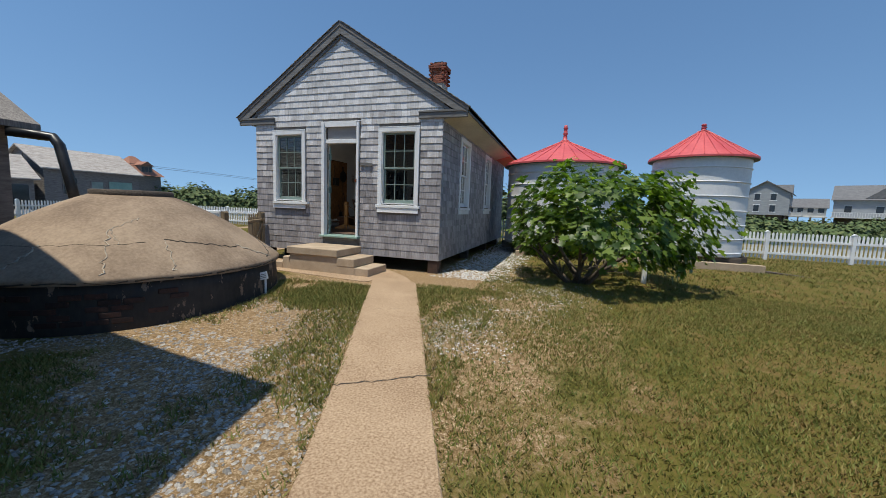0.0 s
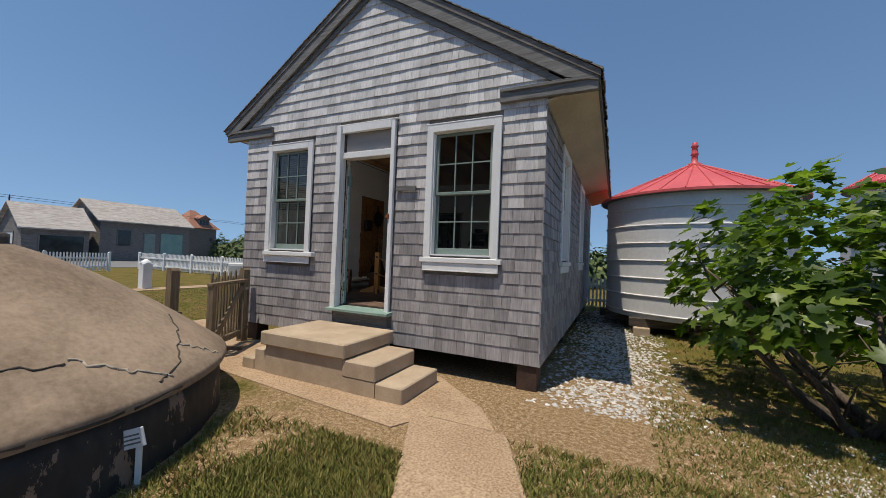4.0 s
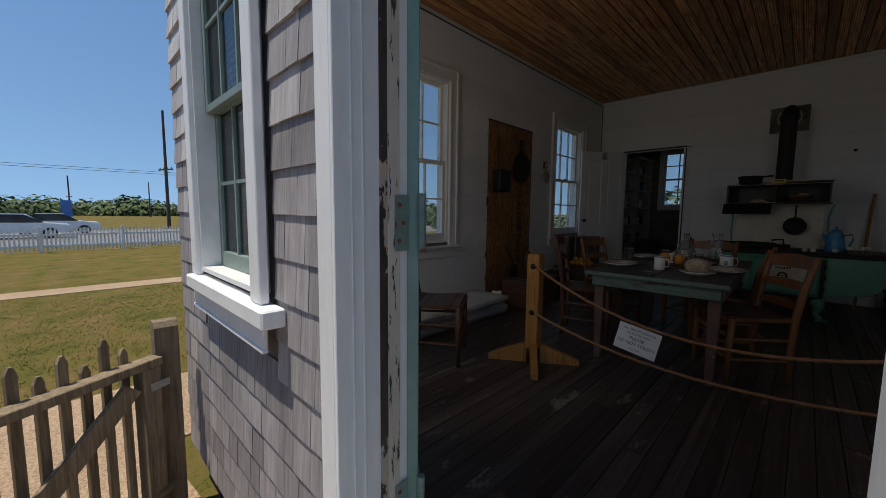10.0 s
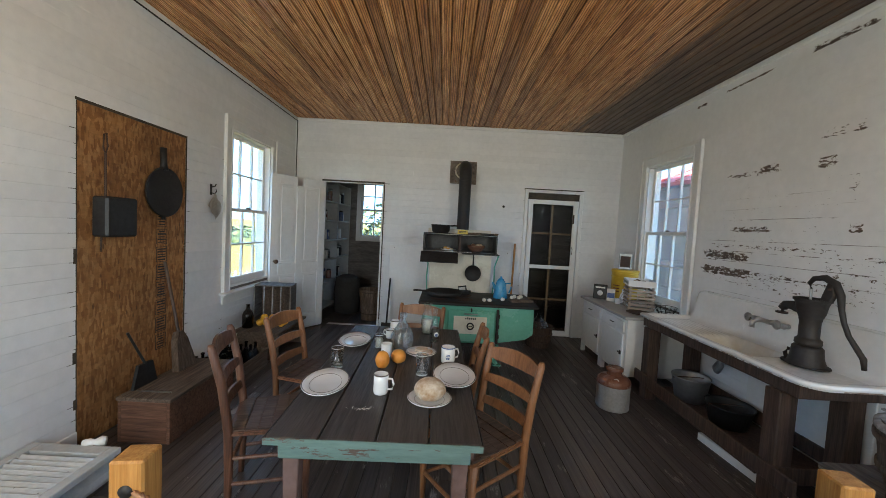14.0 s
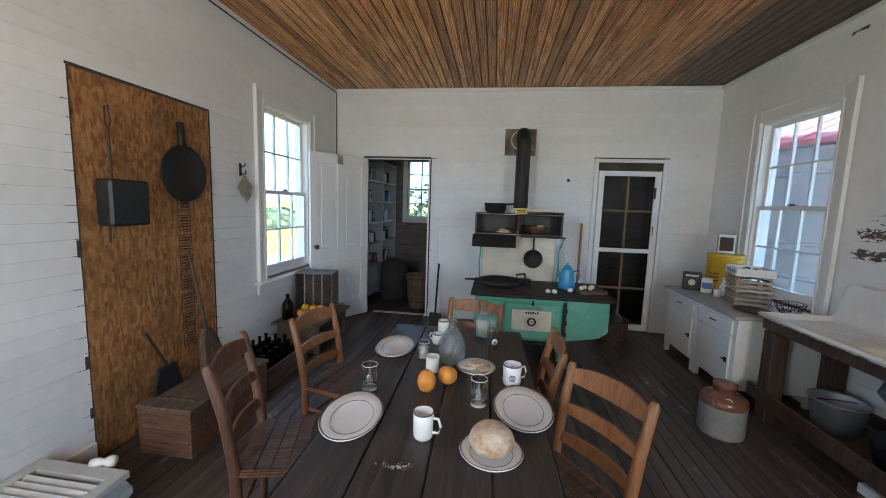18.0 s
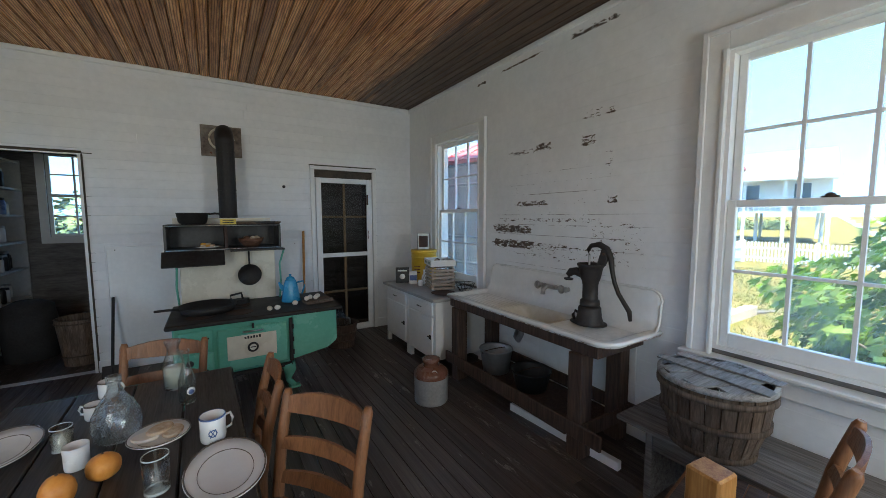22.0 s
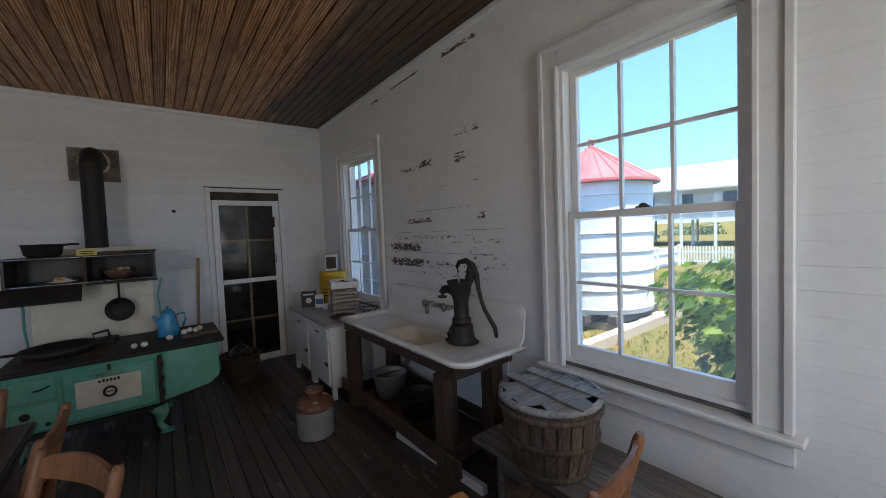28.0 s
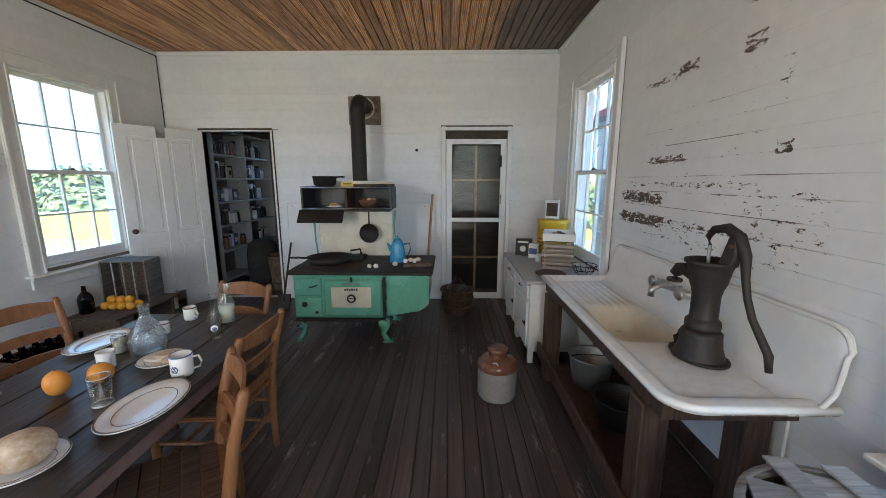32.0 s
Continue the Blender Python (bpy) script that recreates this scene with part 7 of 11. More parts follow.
m, n, l, p = nodes_of("far_shrub")
r = random_value(n, l)
nz = noise_of(n, l, coords(n, l, "World"), 1.5, 5)
col = ramp(n, l, math_of(n, l, "ADD", math_of(n, l, "MULTIPLY", r, 0.5), math_of(n, l, "MULTIPLY", nz, 0.5)), [(0.2, (0.035, 0.062, 0.018)), (0.55, (0.085, 0.125, 0.036)), (0.85, (0.18, 0.20, 0.075))])
l.new(col, p.inputs["Base Color"])
p.inputs["Roughness"].default_value = 0.8
SHRUB = m


def leaf_clump(vs, fs, c, rx, rz_, cnt, rr, size):
    for _ in range(cnt):
        u = Vector((rr.gauss(0, 1), rr.gauss(0, 1), abs(rr.gauss(0, 1)))).normalized()
        k = rr.uniform(0.75, 1.05) * (1 + 0.3 * noise.noise(u * 2 + Vector(c)))
        q = Vector(c) + Vector((u.x * rx * k, u.y * rx * k, u.z * rz_ * k))
        nrm = (u + Vector((rr.uniform(-0.6, 0.6), rr.uniform(-0.6, 0.6), rr.uniform(0, 0.6)))).normalized()
        t_ = nrm.cross(Vector((rr.uniform(-1, 1), rr.uniform(-1, 1), 0.3))).normalized()
        b_ = nrm.cross(t_)
        s = size * rr.uniform(0.6, 1.4)
        b = len(vs)
        vs += [tuple(q + t_ * s), tuple(q + b_ * s * 0.7), tuple(q - t_ * s), tuple(q - b_ * s * 0.7)]
        fs.append((b, b + 1, b + 2, b + 3))


def thicket(name, label, spots, seed, size=0.28, per=260):
    rr = random.Random(seed)
    vs, fs = [], []
    for (x, y, r, h) in spots:
        for k in range(3):
            leaf_clump(vs, fs, (x + rr.uniform(-r, r) * 0.5, y + rr.uniform(-r, r) * 0.5, 0.0), r * rr.uniform(0.6, 1.0), h * rr.uniform(0.65, 1.0), per, rr, size)
    return tagged(raw(name, vs, fs, SHRUB), label, "shrubs", kind="stuff")


rr = random.Random(77)
spots = [(-66 + k * 3.2 + rr.uniform(-1.5, 1.5), 40 + 0.15 * k + rr.uniform(-4, 6), rr.uniform(2.6, 4.2), rr.uniform(2.6, 4.4)) for k in range(24)]
spots = [(x, y, r, h if x < -38 else h * 0.45) for x, y, r, h in spots]
thicket("shrub_belt", "dense dark green coastal shrubs behind the fence", spots, 5, 0.26, 420)
spots = [(-150 + rr.uniform(-8, 8), -70 + k * 7.0, rr.uniform(5, 8), rr.uniform(3.5, 6.0)) for k in range(30)]
thicket("far_shrub_belt", "far dark green tree line across the road", spots, 6, 0.6, 320)
spots = [(8 + k * 3.0 + rr.uniform(-1, 1), 30 + rr.uniform(0, 12), rr.uniform(1.6, 3.0), rr.uniform(1.0, 2.2)) for k in range(22)]
scrub = [(20 + k * 2.6 + rr.uniform(-1, 1), 52 + 0.5 * k + rr.uniform(-3, 6), rr.uniform(2.0, 3.4), rr.uniform(1.8, 2.9)) for k in range(18)]
thicket("dune_scrub", "olive dune scrub and grasses beyond the fence", spots, 7, 0.18, 300)
thicket("dune_scrub", "low olive scrub before the far beach houses", scrub, 9, 0.15, 420)
spots = [(-9 + k * 2.4 + rr.uniform(-1, 1), 27 + rr.uniform(-2, 5), rr.uniform(1.6, 2.6), rr.uniform(2.4, 3.6)) for k in range(8)]
thicket("shrub_group", "tall green shrubs behind the back fence", spots, 8, 0.17, 420)


def pole(x, y, h, arm=True):
    po = thing("utility_pole", "tall dark wooden utility pole with crossarm", "pole", (x, y, 0), 20, group="utility poles")
    bm = B()
    rod(bm, (0, 0, 0), (0, 0, h), 0.16, 0.10, 10)
    part("shaft", bm, POLE_WOOD, po)
    if arm:
        bm = B()
        box(bm, -1.1, 1.1, -0.06, 0.06, h * 0.5, h * 0.5 + 0.12)
        part("crossarm", bm, POLE_WOOD, po)
        for u in (-0.9, -0.3, 0.3, 0.9):
            bm = B()
            lathe(bm, [(0.05, 0), (0.06, 0.08), (0.03, 0.16), (0, 0.18)], 8, (u, 0, h * 0.5 + 0.12))
            part("insulator", bm, TRIM_GREY, po)
    return po


pole(-49.5, 14.2, 11.2)
pole(-92, 28, 9.0)
pole(-120, 22, 8.5)
pole(-104, 8, 8.0)
lw = thing("overhead_wires", "thin overhead wires strung along the road", "wires", (-49.5, 14.2, 0))
for z in (5.4, 5.2):
    bm = B()
    tube(bm, [(0, -190, z), (0, -95, z - 0.9), (0, 0, z), (0, 95, z - 0.9), (0, 190, z)], 0.015, 4)
    part("wire", bm, IRON, lw)
tr = thing("freight_trailer", "long white freight trailer with unreadable lettering parked by the road", "trailer", (-118, -20.3, -0.9), 84)
bm = B()
box(bm, -8, 10, -1.3, 1.3, 1.1, 4.0, 0.05)
part("box", bm, VAN_WHITE, tr)
bm = B()
box(bm, 10.0, 10.6, -1.2, 1.2, 1.1, 3.8, 0.05)
part("tail", bm, IRON, tr)
for u in (-6.5, -5.3, 6.5, 7.7):
    bm = B()
    rod(bm, (u, -1.3, 0.5), (u, 1.3, 0.5), 0.5, seg=16)
    part("wheel", bm, RUBBER, tr)
bm = B()
for k in range(5):
    box(bm, 3 + k * 1.0, 3.7 + k * 1.0, -1.33, -1.305, 2.1, 2.9)
part("lettering_bars", bm, CAR_GLASS, tr)


def saloon(x, y, rz, paint, label):
    c = thing("parked_car", label, "car", (x, y, 0), rz)
    bm = B()
    prism(bm, [(-2.25, 0.35), (2.2, 0.35), (2.3, 0.6), (2.2, 0.85), (1.2, 0.95), (-1.5, 0.98), (-2.2, 0.9), (-2.3, 0.6)], "y", -0.88, 0.88)
    bmesh.ops.bevel(bm, geom=list(bm.edges), offset=0.06, segments=2, affect="EDGES")
    part("body", bm, paint, c)
    bm = B()
    prism(bm, [(-1.7, 0.96), (1.15, 0.94), (0.45, 1.42), (-0.95, 1.44)], "y", -0.72, 0.72)
    bmesh.ops.bevel(bm, geom=list(bm.edges), offset=0.05, segments=2, affect="EDGES")
    part("cabin_glass", bm, CAR_GLASS, c)
    bm = B()
    prism(bm, [(-1.0, 1.42), (0.48, 1.40), (0.40, 1.46), (-0.92, 1.48)], "y", -0.66, 0.66)
    part("roof", bm, paint, c)
    for u in (-1.4, 1.4):
        for s in (-1, 1):
            bm = B()
            rod(bm, (u, s * 0.72, 0.33), (u, s * 0.90, 0.33), 0.33, seg=20)
            w = part("wheel", bm, RUBBER, c)
            bm = B()
            rod(bm, (u, s * 0.902, 0.33), (u, s * 0.915, 0.33), 0.20, seg=14)
            part("rim", bm, STEEL, w)
    return c


saloon(-38.0, 5.0, 90, CAR_WHITE, "white saloon car parked beyond the fence")
saloon(-42.5, 6.6, 90, CAR_WHITE, "pale grey car parked behind another car")
bl = thing("low_building", "low pale flat-roofed building far across the road", "building", (-138, -24.5, 0), 5)
bm = B()
box(bm, -4, 4, -9, 9, 0, 4.2)
part("wall", bm, WALL_PALE, bl)
bm = B()
prism(bm, [(-9.5, 4.2), (9.5, 4.2), (7.5, 5.4), (-7.5, 5.4)], "x", -4.3, 4.3)
part("roof", bm, ROOF_DARK, bl)
for k in range(4):
    bm = B()
    box(bm, 4.0, 4.05, -7 + k * 4, -5.4 + k * 4, 1.2, 2.8)
    part("window", bm, CAR_GLASS, bl)
lt = thing("lighthouse_tower", "far blue and white striped tower above the trees", "tower", (-88, 118, 0))
for k in range(4):
    bm = B()
    lathe(bm, [(2.2, 4 * k), (2.1, 4 * k + 4)], 16)
    part("band", bm, SIGN_BLUE if k % 2 else FENCE_WHITE, lt)
bm = B()
lathe(bm, [(2.1, 16), (2.3, 16.2), (1.0, 17.5), (0, 17.8)], 16)
part("top", bm, SIGN_BLUE, lt)
mk = thing("marker_post", "short square white marker post on the side lawn", "post", (-16.6, 10.5, 0))
bm = B()
box(bm, -0.14, 0.14, -0.14, 0.14, -0.05, 0.86, 0.01)
part("shaft", bm, FENCE_WHITE, mk)
bm = B()
lathe(bm, [(0.20, 0.86), (0.20, 0.90), (0.0, 1.02)], 4)
part("cap", bm, FENCE_WHITE, mk)
bs = thing("blue_sign", "blue roadside sign panel on a pale post", "sign", (-44.5, 7.2, 0), 90)
bm = B()
box(bm, -0.30, 0.30, -0.05, 0.05, 1.2, 2.45, 0.01)
part("panel", bm, SIGN_BLUE, bs)
bm = B()
box(bm, -0.28, 0.28, -0.06, 0.06, -0.05, 1.199, 0.01)
part("post", bm, WALL_PALE, bs)
ac = thing("grey_cabinet", "grey metal utility cabinet on the lawn", "cabinet", (-17.2, 14.4, 0), 20)
bm = B()
box(bm, -0.35, 0.35, -0.25, 0.25, 0, 0.85, 0.03)
part("body", bm, WALL_PALE, ac)
bm = B()
box(bm, -0.28, 0.28, -0.27, -0.252, 0.12, 0.74, 0.01)
part("door", bm, WALL_GREY, ac)

# ---- gravel, shells and grass ----
def scatter(name, label, mat, count, region, seed, smin, smax, keep=None):
    rr = np.random.RandomState(seed)
    vs, fs = [], []
    x0, x1, y0, y1 = region
    made = 0
    while made < count:
        x, y = rr.uniform(x0, x1), rr.uniform(y0, y1)
        if keep and not keep(x, y, rr):
            continue
        s = rr.uniform(smin, smax)
        h = s * rr.uniform(0.25, 0.6)
        a = rr.uniform(0, 6.28)
        b = len(vs)
        for k in range(4):
            q = a + k * 1.57 + rr.uniform(-0.4, 0.4)
            k2 = s * rr.uniform(0.6, 1.1)
            vs.append((x + k2 * math.cos(q), y + k2 * math.sin(q), 0.002 + gz(x, y)))
        vs.append((x + rr.uniform(-0.3, 0.3) * s, y + rr.uniform(-0.3, 0.3) * s, h + 0.004 + gz(x, y)))
        fs += [(b, b + 1, b + 4), (b + 1, b + 2, b + 4), (b + 2, b + 3, b + 4), (b + 3, b, b + 4)]
        made += 1
    return tagged(raw(name, vs, fs, mat, None), label, "gravel", kind="stuff")


def edge_x(y):
    s = (y + 0.6) / 6.95
    return pv[0][0] + (pv[1][0] - pv[0][0]) * s, pe[0][0] + (pe[1][0] - pe[0][0]) * s


def off_path(x, y):
    a, b = edge_x(y)
    if y < 6.4 and a - 0.0 < x < b + 0.0:
        return False
    if math.hypot(x + 6.82, y - 4.08) < 2.1:
        return False
    if -8.2 < x < -2.9 and 5.7 < y < 7.6:
        return False
    return True


scatter("shell_gravel", "white crushed shells along the shaded side of the house", SHELL, 5200, (-2.95, -1.2, 7.2, 15.5), 3, 0.012, 0.04,
        lambda x, y, r: r.rand() < math.exp(-((x + 2.1) / 0.55) ** 2))
scatter("shell_gravel", "white shell bits scattered in bare ground by the bush", SHELL, 1900, (-2.4, 2.2, 3.6, 7.6), 4, 0.006, 0.020,
        lambda x, y, r: off_path(x, y) and r.rand() < math.exp(-(((x + 0.55 * (7.2 - y) * 0.6 + 0.6) - 0.2) / 0.55) ** 2) * (0.35 + noise.noise(Vector((x * 1.7, y * 1.7, 3)))))
scatter("grey_gravel", "grey and white gravel in front of the cistern", PEBBLE, 9000, (-6.0, -1.2, -0.8, 4.6), 5, 0.006, 0.020,
        lambda x, y, r: off_path(x, y) and (noise.noise(Vector((x * 0.8, y * 0.8, 5))) > -0.12 or r.rand() < 0.25))
scatter("shell_gravel", "flat shell and slate chips in the gravel beside the path", PEBBLE, 2600, (-6.2, -2.0, -0.9, 3.2), 15, 0.012, 0.036,
        lambda x, y, r: off_path(x, y) and noise.noise(Vector((x * 0.7, y * 0.7, 9))) > -0.25)
m, n, l, p = nodes_of("grass_blade")
r = random_value(n, l)
tone_ = noise_of(n, l, coords(n, l, "World"), 0.9, 6, 0.7)
col = ramp(n, l, math_of(n, l, "ADD", math_of(n, l, "MULTIPLY", r, 0.42), math_of(n, l, "MULTIPLY", tone_, 0.58)), [(0.15, (0.052, 0.075, 0.010)), (0.40, (0.130, 0.150, 0.022)), (0.60, (0.235, 0.200, 0.050)), (0.75, (0.22, 0.125, 0.045)), (0.92, (0.46, 0.35, 0.16))])
l.new(col, p.inputs["Base Color"])
p.inputs["Roughness"].default_value = 0.7
GRASS = m


def grass(name, count, region, seed, hmin, hmax, thr, lush=False):
    rr = np.random.RandomState(seed)
    x0, x1, y0, y1 = region
    vs, fs = [], []
    made = 0
    tries = 0
    while made < count and tries < count * 8:
        tries += 1
        x, y = rr.uniform(x0, x1), rr.uniform(y0, y1)
        d = noise.noise(Vector((x * 0.55, y * 0.55, 1))) + 0.5 * noise.noise(Vector((x * 2.2, y * 2.2, 7)))
        bare_ = 0.0 if lush else 0.58 * math.exp(-((x + 2.7) / 2.6) ** 2) - 0.12 + 0.55 * math.exp(-((x + 4.3) / 1.1) ** 2 - ((y - 3.0) / 1.5) ** 2)
        if lush and ((x + 3.8) / 0.72) ** 2 + ((y - 5.05) / 0.85) ** 2 > rr.uniform(0.3, 1.1):
            continue
        if d < thr + bare_ + rr.uniform(-0.60, 0.60) or not off_path(x, y):
            continue
        if XL - 0.1 < x < XR + 0.5 and y > YF - 0.1:
            continue
        for k in range(3):
            h = rr.uniform(hmin, hmax)
            w = 0.0035 + h * 0.06
            a = rr.uniform(0, 6.28)
            lx, ly = rr.uniform(-0.9, 0.9) * h, rr.uniform(-0.9, 0.9) * h
            ox, oy = x + rr.uniform(-0.025, 0.025), y + rr.uniform(-0.025, 0.025)
            b = len(vs)
            vs += [(ox + w * math.cos(a), oy + w * math.sin(a), gz(ox, oy)), (ox - w * math.cos(a), oy - w * math.sin(a), gz(ox, oy)), (ox + lx, oy + ly, h + gz(ox, oy))]
            fs.append((b, b + 1, b + 2))
        made += 1
    return tagged(raw(name, vs, fs, GRASS), "short patchy lawn grass, green and straw-coloured", "grass", kind="stuff")


grass("lawn_grass", 75000, (-1.8, 6.5, 0.2, 8.0), 1, 0.015, 0.045, -0.30)
grass("lawn_grass", 15000, (-5.2, -1.2, 0.5, 6.3), 2, 0.02, 0.06, -0.02)
grass("lawn_grass", 14000, (-2, 14, 8.0, 16.4), 3, 0.03, 0.08, -0.35)
grass("lawn_grass", 16000, (-15.8, -9.7, 4.0, 14), 4, 0.010, 0.026, -0.40)
grass("lawn_grass", 5000, (-4.5, -3.0, 4.0, 6.0), 5, 0.025, 0.07, -0.55, True)


# ---- kitchen furniture ----
def ladder_chair(at, rz, wood_, label, group, seat_mat=None, h=0.87):
    """Ladder-back chair; it faces local +x, the back stands at x = 0."""
    c = thing("dining_chair", label, "chair", at, rz, group)
    for s in (-1, 1):
        bm = B()
        pts = [(0.0, s * 0.165, 0), (0.005, s * 0.17, 0.20), (0.0, s * 0.175, 0.42), (-0.03, s * 0.18, 0.66 * h / 0.87), (-0.075, s * 0.185, h - 0.02), (-0.08, s * 0.185, h)]
        tube(bm, pts, 0.02, 10, [0.016, 0.020, 0.022, 0.021, 0.019, 0.012])
        part("back_post", bm, wood_, c)
        bm = B()
        tube(bm, [(0.36, s * 0.19, 0), (0.362, s * 0.195, 0.22), (0.36, s * 0.20, 0.415)], 0.02, 10, [0.014, 0.020, 0.021])
        part("leg", bm, wood_, c)
        for z in (0.15, 0.28):
            bm = B()
            rod(bm, (0.005, s * 0.170, z), (0.362, s * 0.193, z), 0.010, seg=8)
            part("stretcher", bm, wood_, c)
    for x, hw, z in ((0.362, 0.195, 0.16), (0.362, 0.195, 0.30), (0.003, 0.17, 0.22)):
        bm = B()
        rod(bm, (x, -hw, z), (x, hw, z), 0.011, seg=8)
        part("stretcher", bm, wood_, c)
    for z0, hh, x in ((0.505, 0.042, -0.008), (0.640, 0.044, -0.025), (0.775, 0.066, -0.052)):
        z0 *= h / 0.87
        bm = B()
        n_ = 8
        lo, hi = [], []
        for i in range(n_ + 1):
            u = -1 + 2 * i / n_
            bow = 0.028 * (1 - u * u)
            top = z0 + hh + (0.022 * (1 - u * u) if hh > 0.06 else 0.010 * (1 - u * u))
            xx = x - bow - 0.012 * (z0 > 0.7)
            for dx in (0, 0.013):
                lo.append(bm.verts.new((xx + dx, u * 0.168, z0 + 0.008 * u * u)))
                hi.append(bm.verts.new((xx + dx - 0.012, u * 0.172, top)))
        for i in range(n_):
            a, b = 2 * i, 2 * i + 2
            bm.faces.new((lo[a], lo[b], hi[b], hi[a]))
            bm.faces.new((lo[a + 1], hi[a + 1], hi[b + 1], lo[b + 1]))
            bm.faces.new((hi[a], hi[b], hi[b + 1], hi[a + 1]))
            bm.faces.new((lo[a], lo[a + 1], lo[b + 1], lo[b]))
        bm.faces.new((lo[0], hi[0], hi[1], lo[1]))
        bm.faces.new((lo[-2], lo[-1], hi[-1], hi[-2]))
        part("back_slat", bm, wood_, c)
    bm = B()
    prism(bm, [(0.35, -0.215), (0.385, -0.205), (0.385, 0.205), (0.35, 0.215), (-0.01, 0.185), (-0.01, -0.185)], "z", 0.395, 0.415)
    bmesh.ops.bevel(bm, geom=[e for e in bm.edges], offset=0.006, segments=2, affect="EDGES")
    seat = part("seat", bm, wood_, c)
    for k in range(6):
        bm = B()
        x = 0.012 + k * 0.060
        hw = 0.175 + 0.025 * x / 0.36
        prism(bm, [(x, 0.4155), (x + 0.055, 0.4155), (x + 0.055, 0.4225 - 0.004 * math.sin(k)), (x, 0.4225 - 0.004 * math.sin(k))], "y", -hw, hw)
        part("slat", bm, seat_mat or SEAT_WOOD, seat)
    return c


def two_point_chair(ax, ay, bx, by, face, wood_, label, group, h=0.80):
    """Places a chair from the middles of its two back posts."""
    cx, cy = (ax + bx) / 2, (ay + by) / 2
    return ladder_chair((cx, cy, FLOOR), face, wood_, label, group, h=h)


GT = "chairs round the table"
two_point_chair(-6.404, 9.955, -6.514, 10.29, 18, CHAIR_DARK, "brown ladder-back chair drawn up to the table", GT, 0.85)
two_point_chair(-6.49, 10.635, -6.42, 10.995, -11, CHAIR_WOOD, "brown ladder-back chair near the far side of the table", GT)
two_point_chair(-5.165, 10.339, -4.94, 10.024, 215.5, CHAIR_WOOD, "honey-brown ladder-back chair angled away from the table corner", GT)
two_point_chair(-5.193, 10.45, -5.18, 10.86, 178, CHAIR_WOOD, "honey-brown ladder-back chair pushed in at the table side", GT)
two_point_chair(-5.764, 11.31, -5.406, 11.22, 256, CHAIR_WOOD, "brown ladder-back chair at the far end of the table", GT)
two_point_chair(-7.065, 8.882, -6.86, 8.59, 35, CHAIR_DARK, "dark worn ladder-back chair with grey slatted seat by the window", "spare chairs")
two_point_chair(-3.90, 9.156, -3.57, 9.206, 98.6, CHAIR_WOOD, "brown ladder-back chair beside the bench and basket", "spare chairs")

# table: four planks, green apron, square legs
tb = thing("kitchen_table", "long dark plank table with worn green painted apron", "table", (-5.655, 10.36, FLOOR), 1.5)
TH = 0.647
ws = [-0.41, -0.21, 0.005, 0.205, 0.41]
for a, b in zip(ws, ws[1:]):
    bm = B()
    box(bm, a + 0.003, b - 0.003, -0.80, 0.80, TH - 0.028, TH, 0.004)
    part("plank", bm, TABLE_WOOD, tb)
for nm, a in (("apron", (-0.37, 0.37, -0.762, -0.742)), ("apron", (-0.37, 0.37, 0.742, 0.762)), ("side_apron", (-0.385, -0.365, -0.73, 0.73)), ("side_apron", (0.365, 0.385, -0.73, 0.73))):
    bm = B()
    box(bm, *a, TH - 0.105, TH - 0.029, 0.003)
    part(nm, bm, TABLE_GREEN if nm == "apron" else TABLE_LEG, tb, "chipped green paint" if nm == "apron" else "")
for yy in (-0.806, 0.801):
    bm = B()
    box(bm, -0.41, 0.41, yy, yy + 0.005, TH - 0.027, TH - 0.001)
    part("end_edge", bm, TABLE_GREEN, tb)
for xx in (-0.4145, 0.4105):
    bm = B()
    box(bm, xx, xx + 0.004, -0.80, 0.80, TH - 0.027, TH - 0.004)
    part("side_edge", bm, TABLE_WOOD, tb)
for sx in (-1, 1):
    for sy in (-1, 1):
        bm = B()
        x, y = sx * 0.335, sy * 0.69
        prism(bm, [(x - 0.034, y - 0.034), (x + 0.034, y - 0.034), (x + 0.034, y + 0.034), (x - 0.034, y + 0.034)], "z", 0, TH - 0.03)
        for v in bm.verts:
            if v.co.z < 0.1:
                v.co.x = x + (v.co.x - x) * 0.62
                v.co.y = y + (v.co.y - y) * 0.62
        bmesh.ops.bevel(bm, geom=list(bm.edges), offset=0.004, segments=1, affect="EDGES")
        part("leg", bm, TABLE_LEG, tb)
TT = FLOOR + TH + 0.0005


def plate(x, y, r, label, oval=1.0, rz=0):
    p_ = thing("plate", label, "plate", (x, y, TT), rz, "table plates")
    bm = B()
    lathe(bm, [(0, 0.004), (r * 0.55, 0.003), (r * 0.60, 0.0), (r * 0.63, 0.003), (r * 0.97, 0.018), (r, 0.022), (r * 0.985, 0.0245), (r * 0.64, 0.010), (r * 0.58, 0.0075), (0, 0.0085)], 48)
    for v in bm.verts:
        v.co.y *= oval
    part("dish", bm, WHITE_CERAMIC, p_)
    bm = B()
    lathe(bm, [(r * 0.945, 0.0222), (r * 0.950, 0.0244), (r * 0.985, 0.0264), (r * 0.988, 0.0240)], 40)
    lathe(bm, [(r * 0.665, 0.0100), (r * 0.668, 0.0124), (r * 0.680, 0.0128), (r * 0.682, 0.0110)], 40)
    for v in bm.verts:
        v.co.y *= oval
    part("rim_line", bm, RIM_BROWN, p_)
    return p_


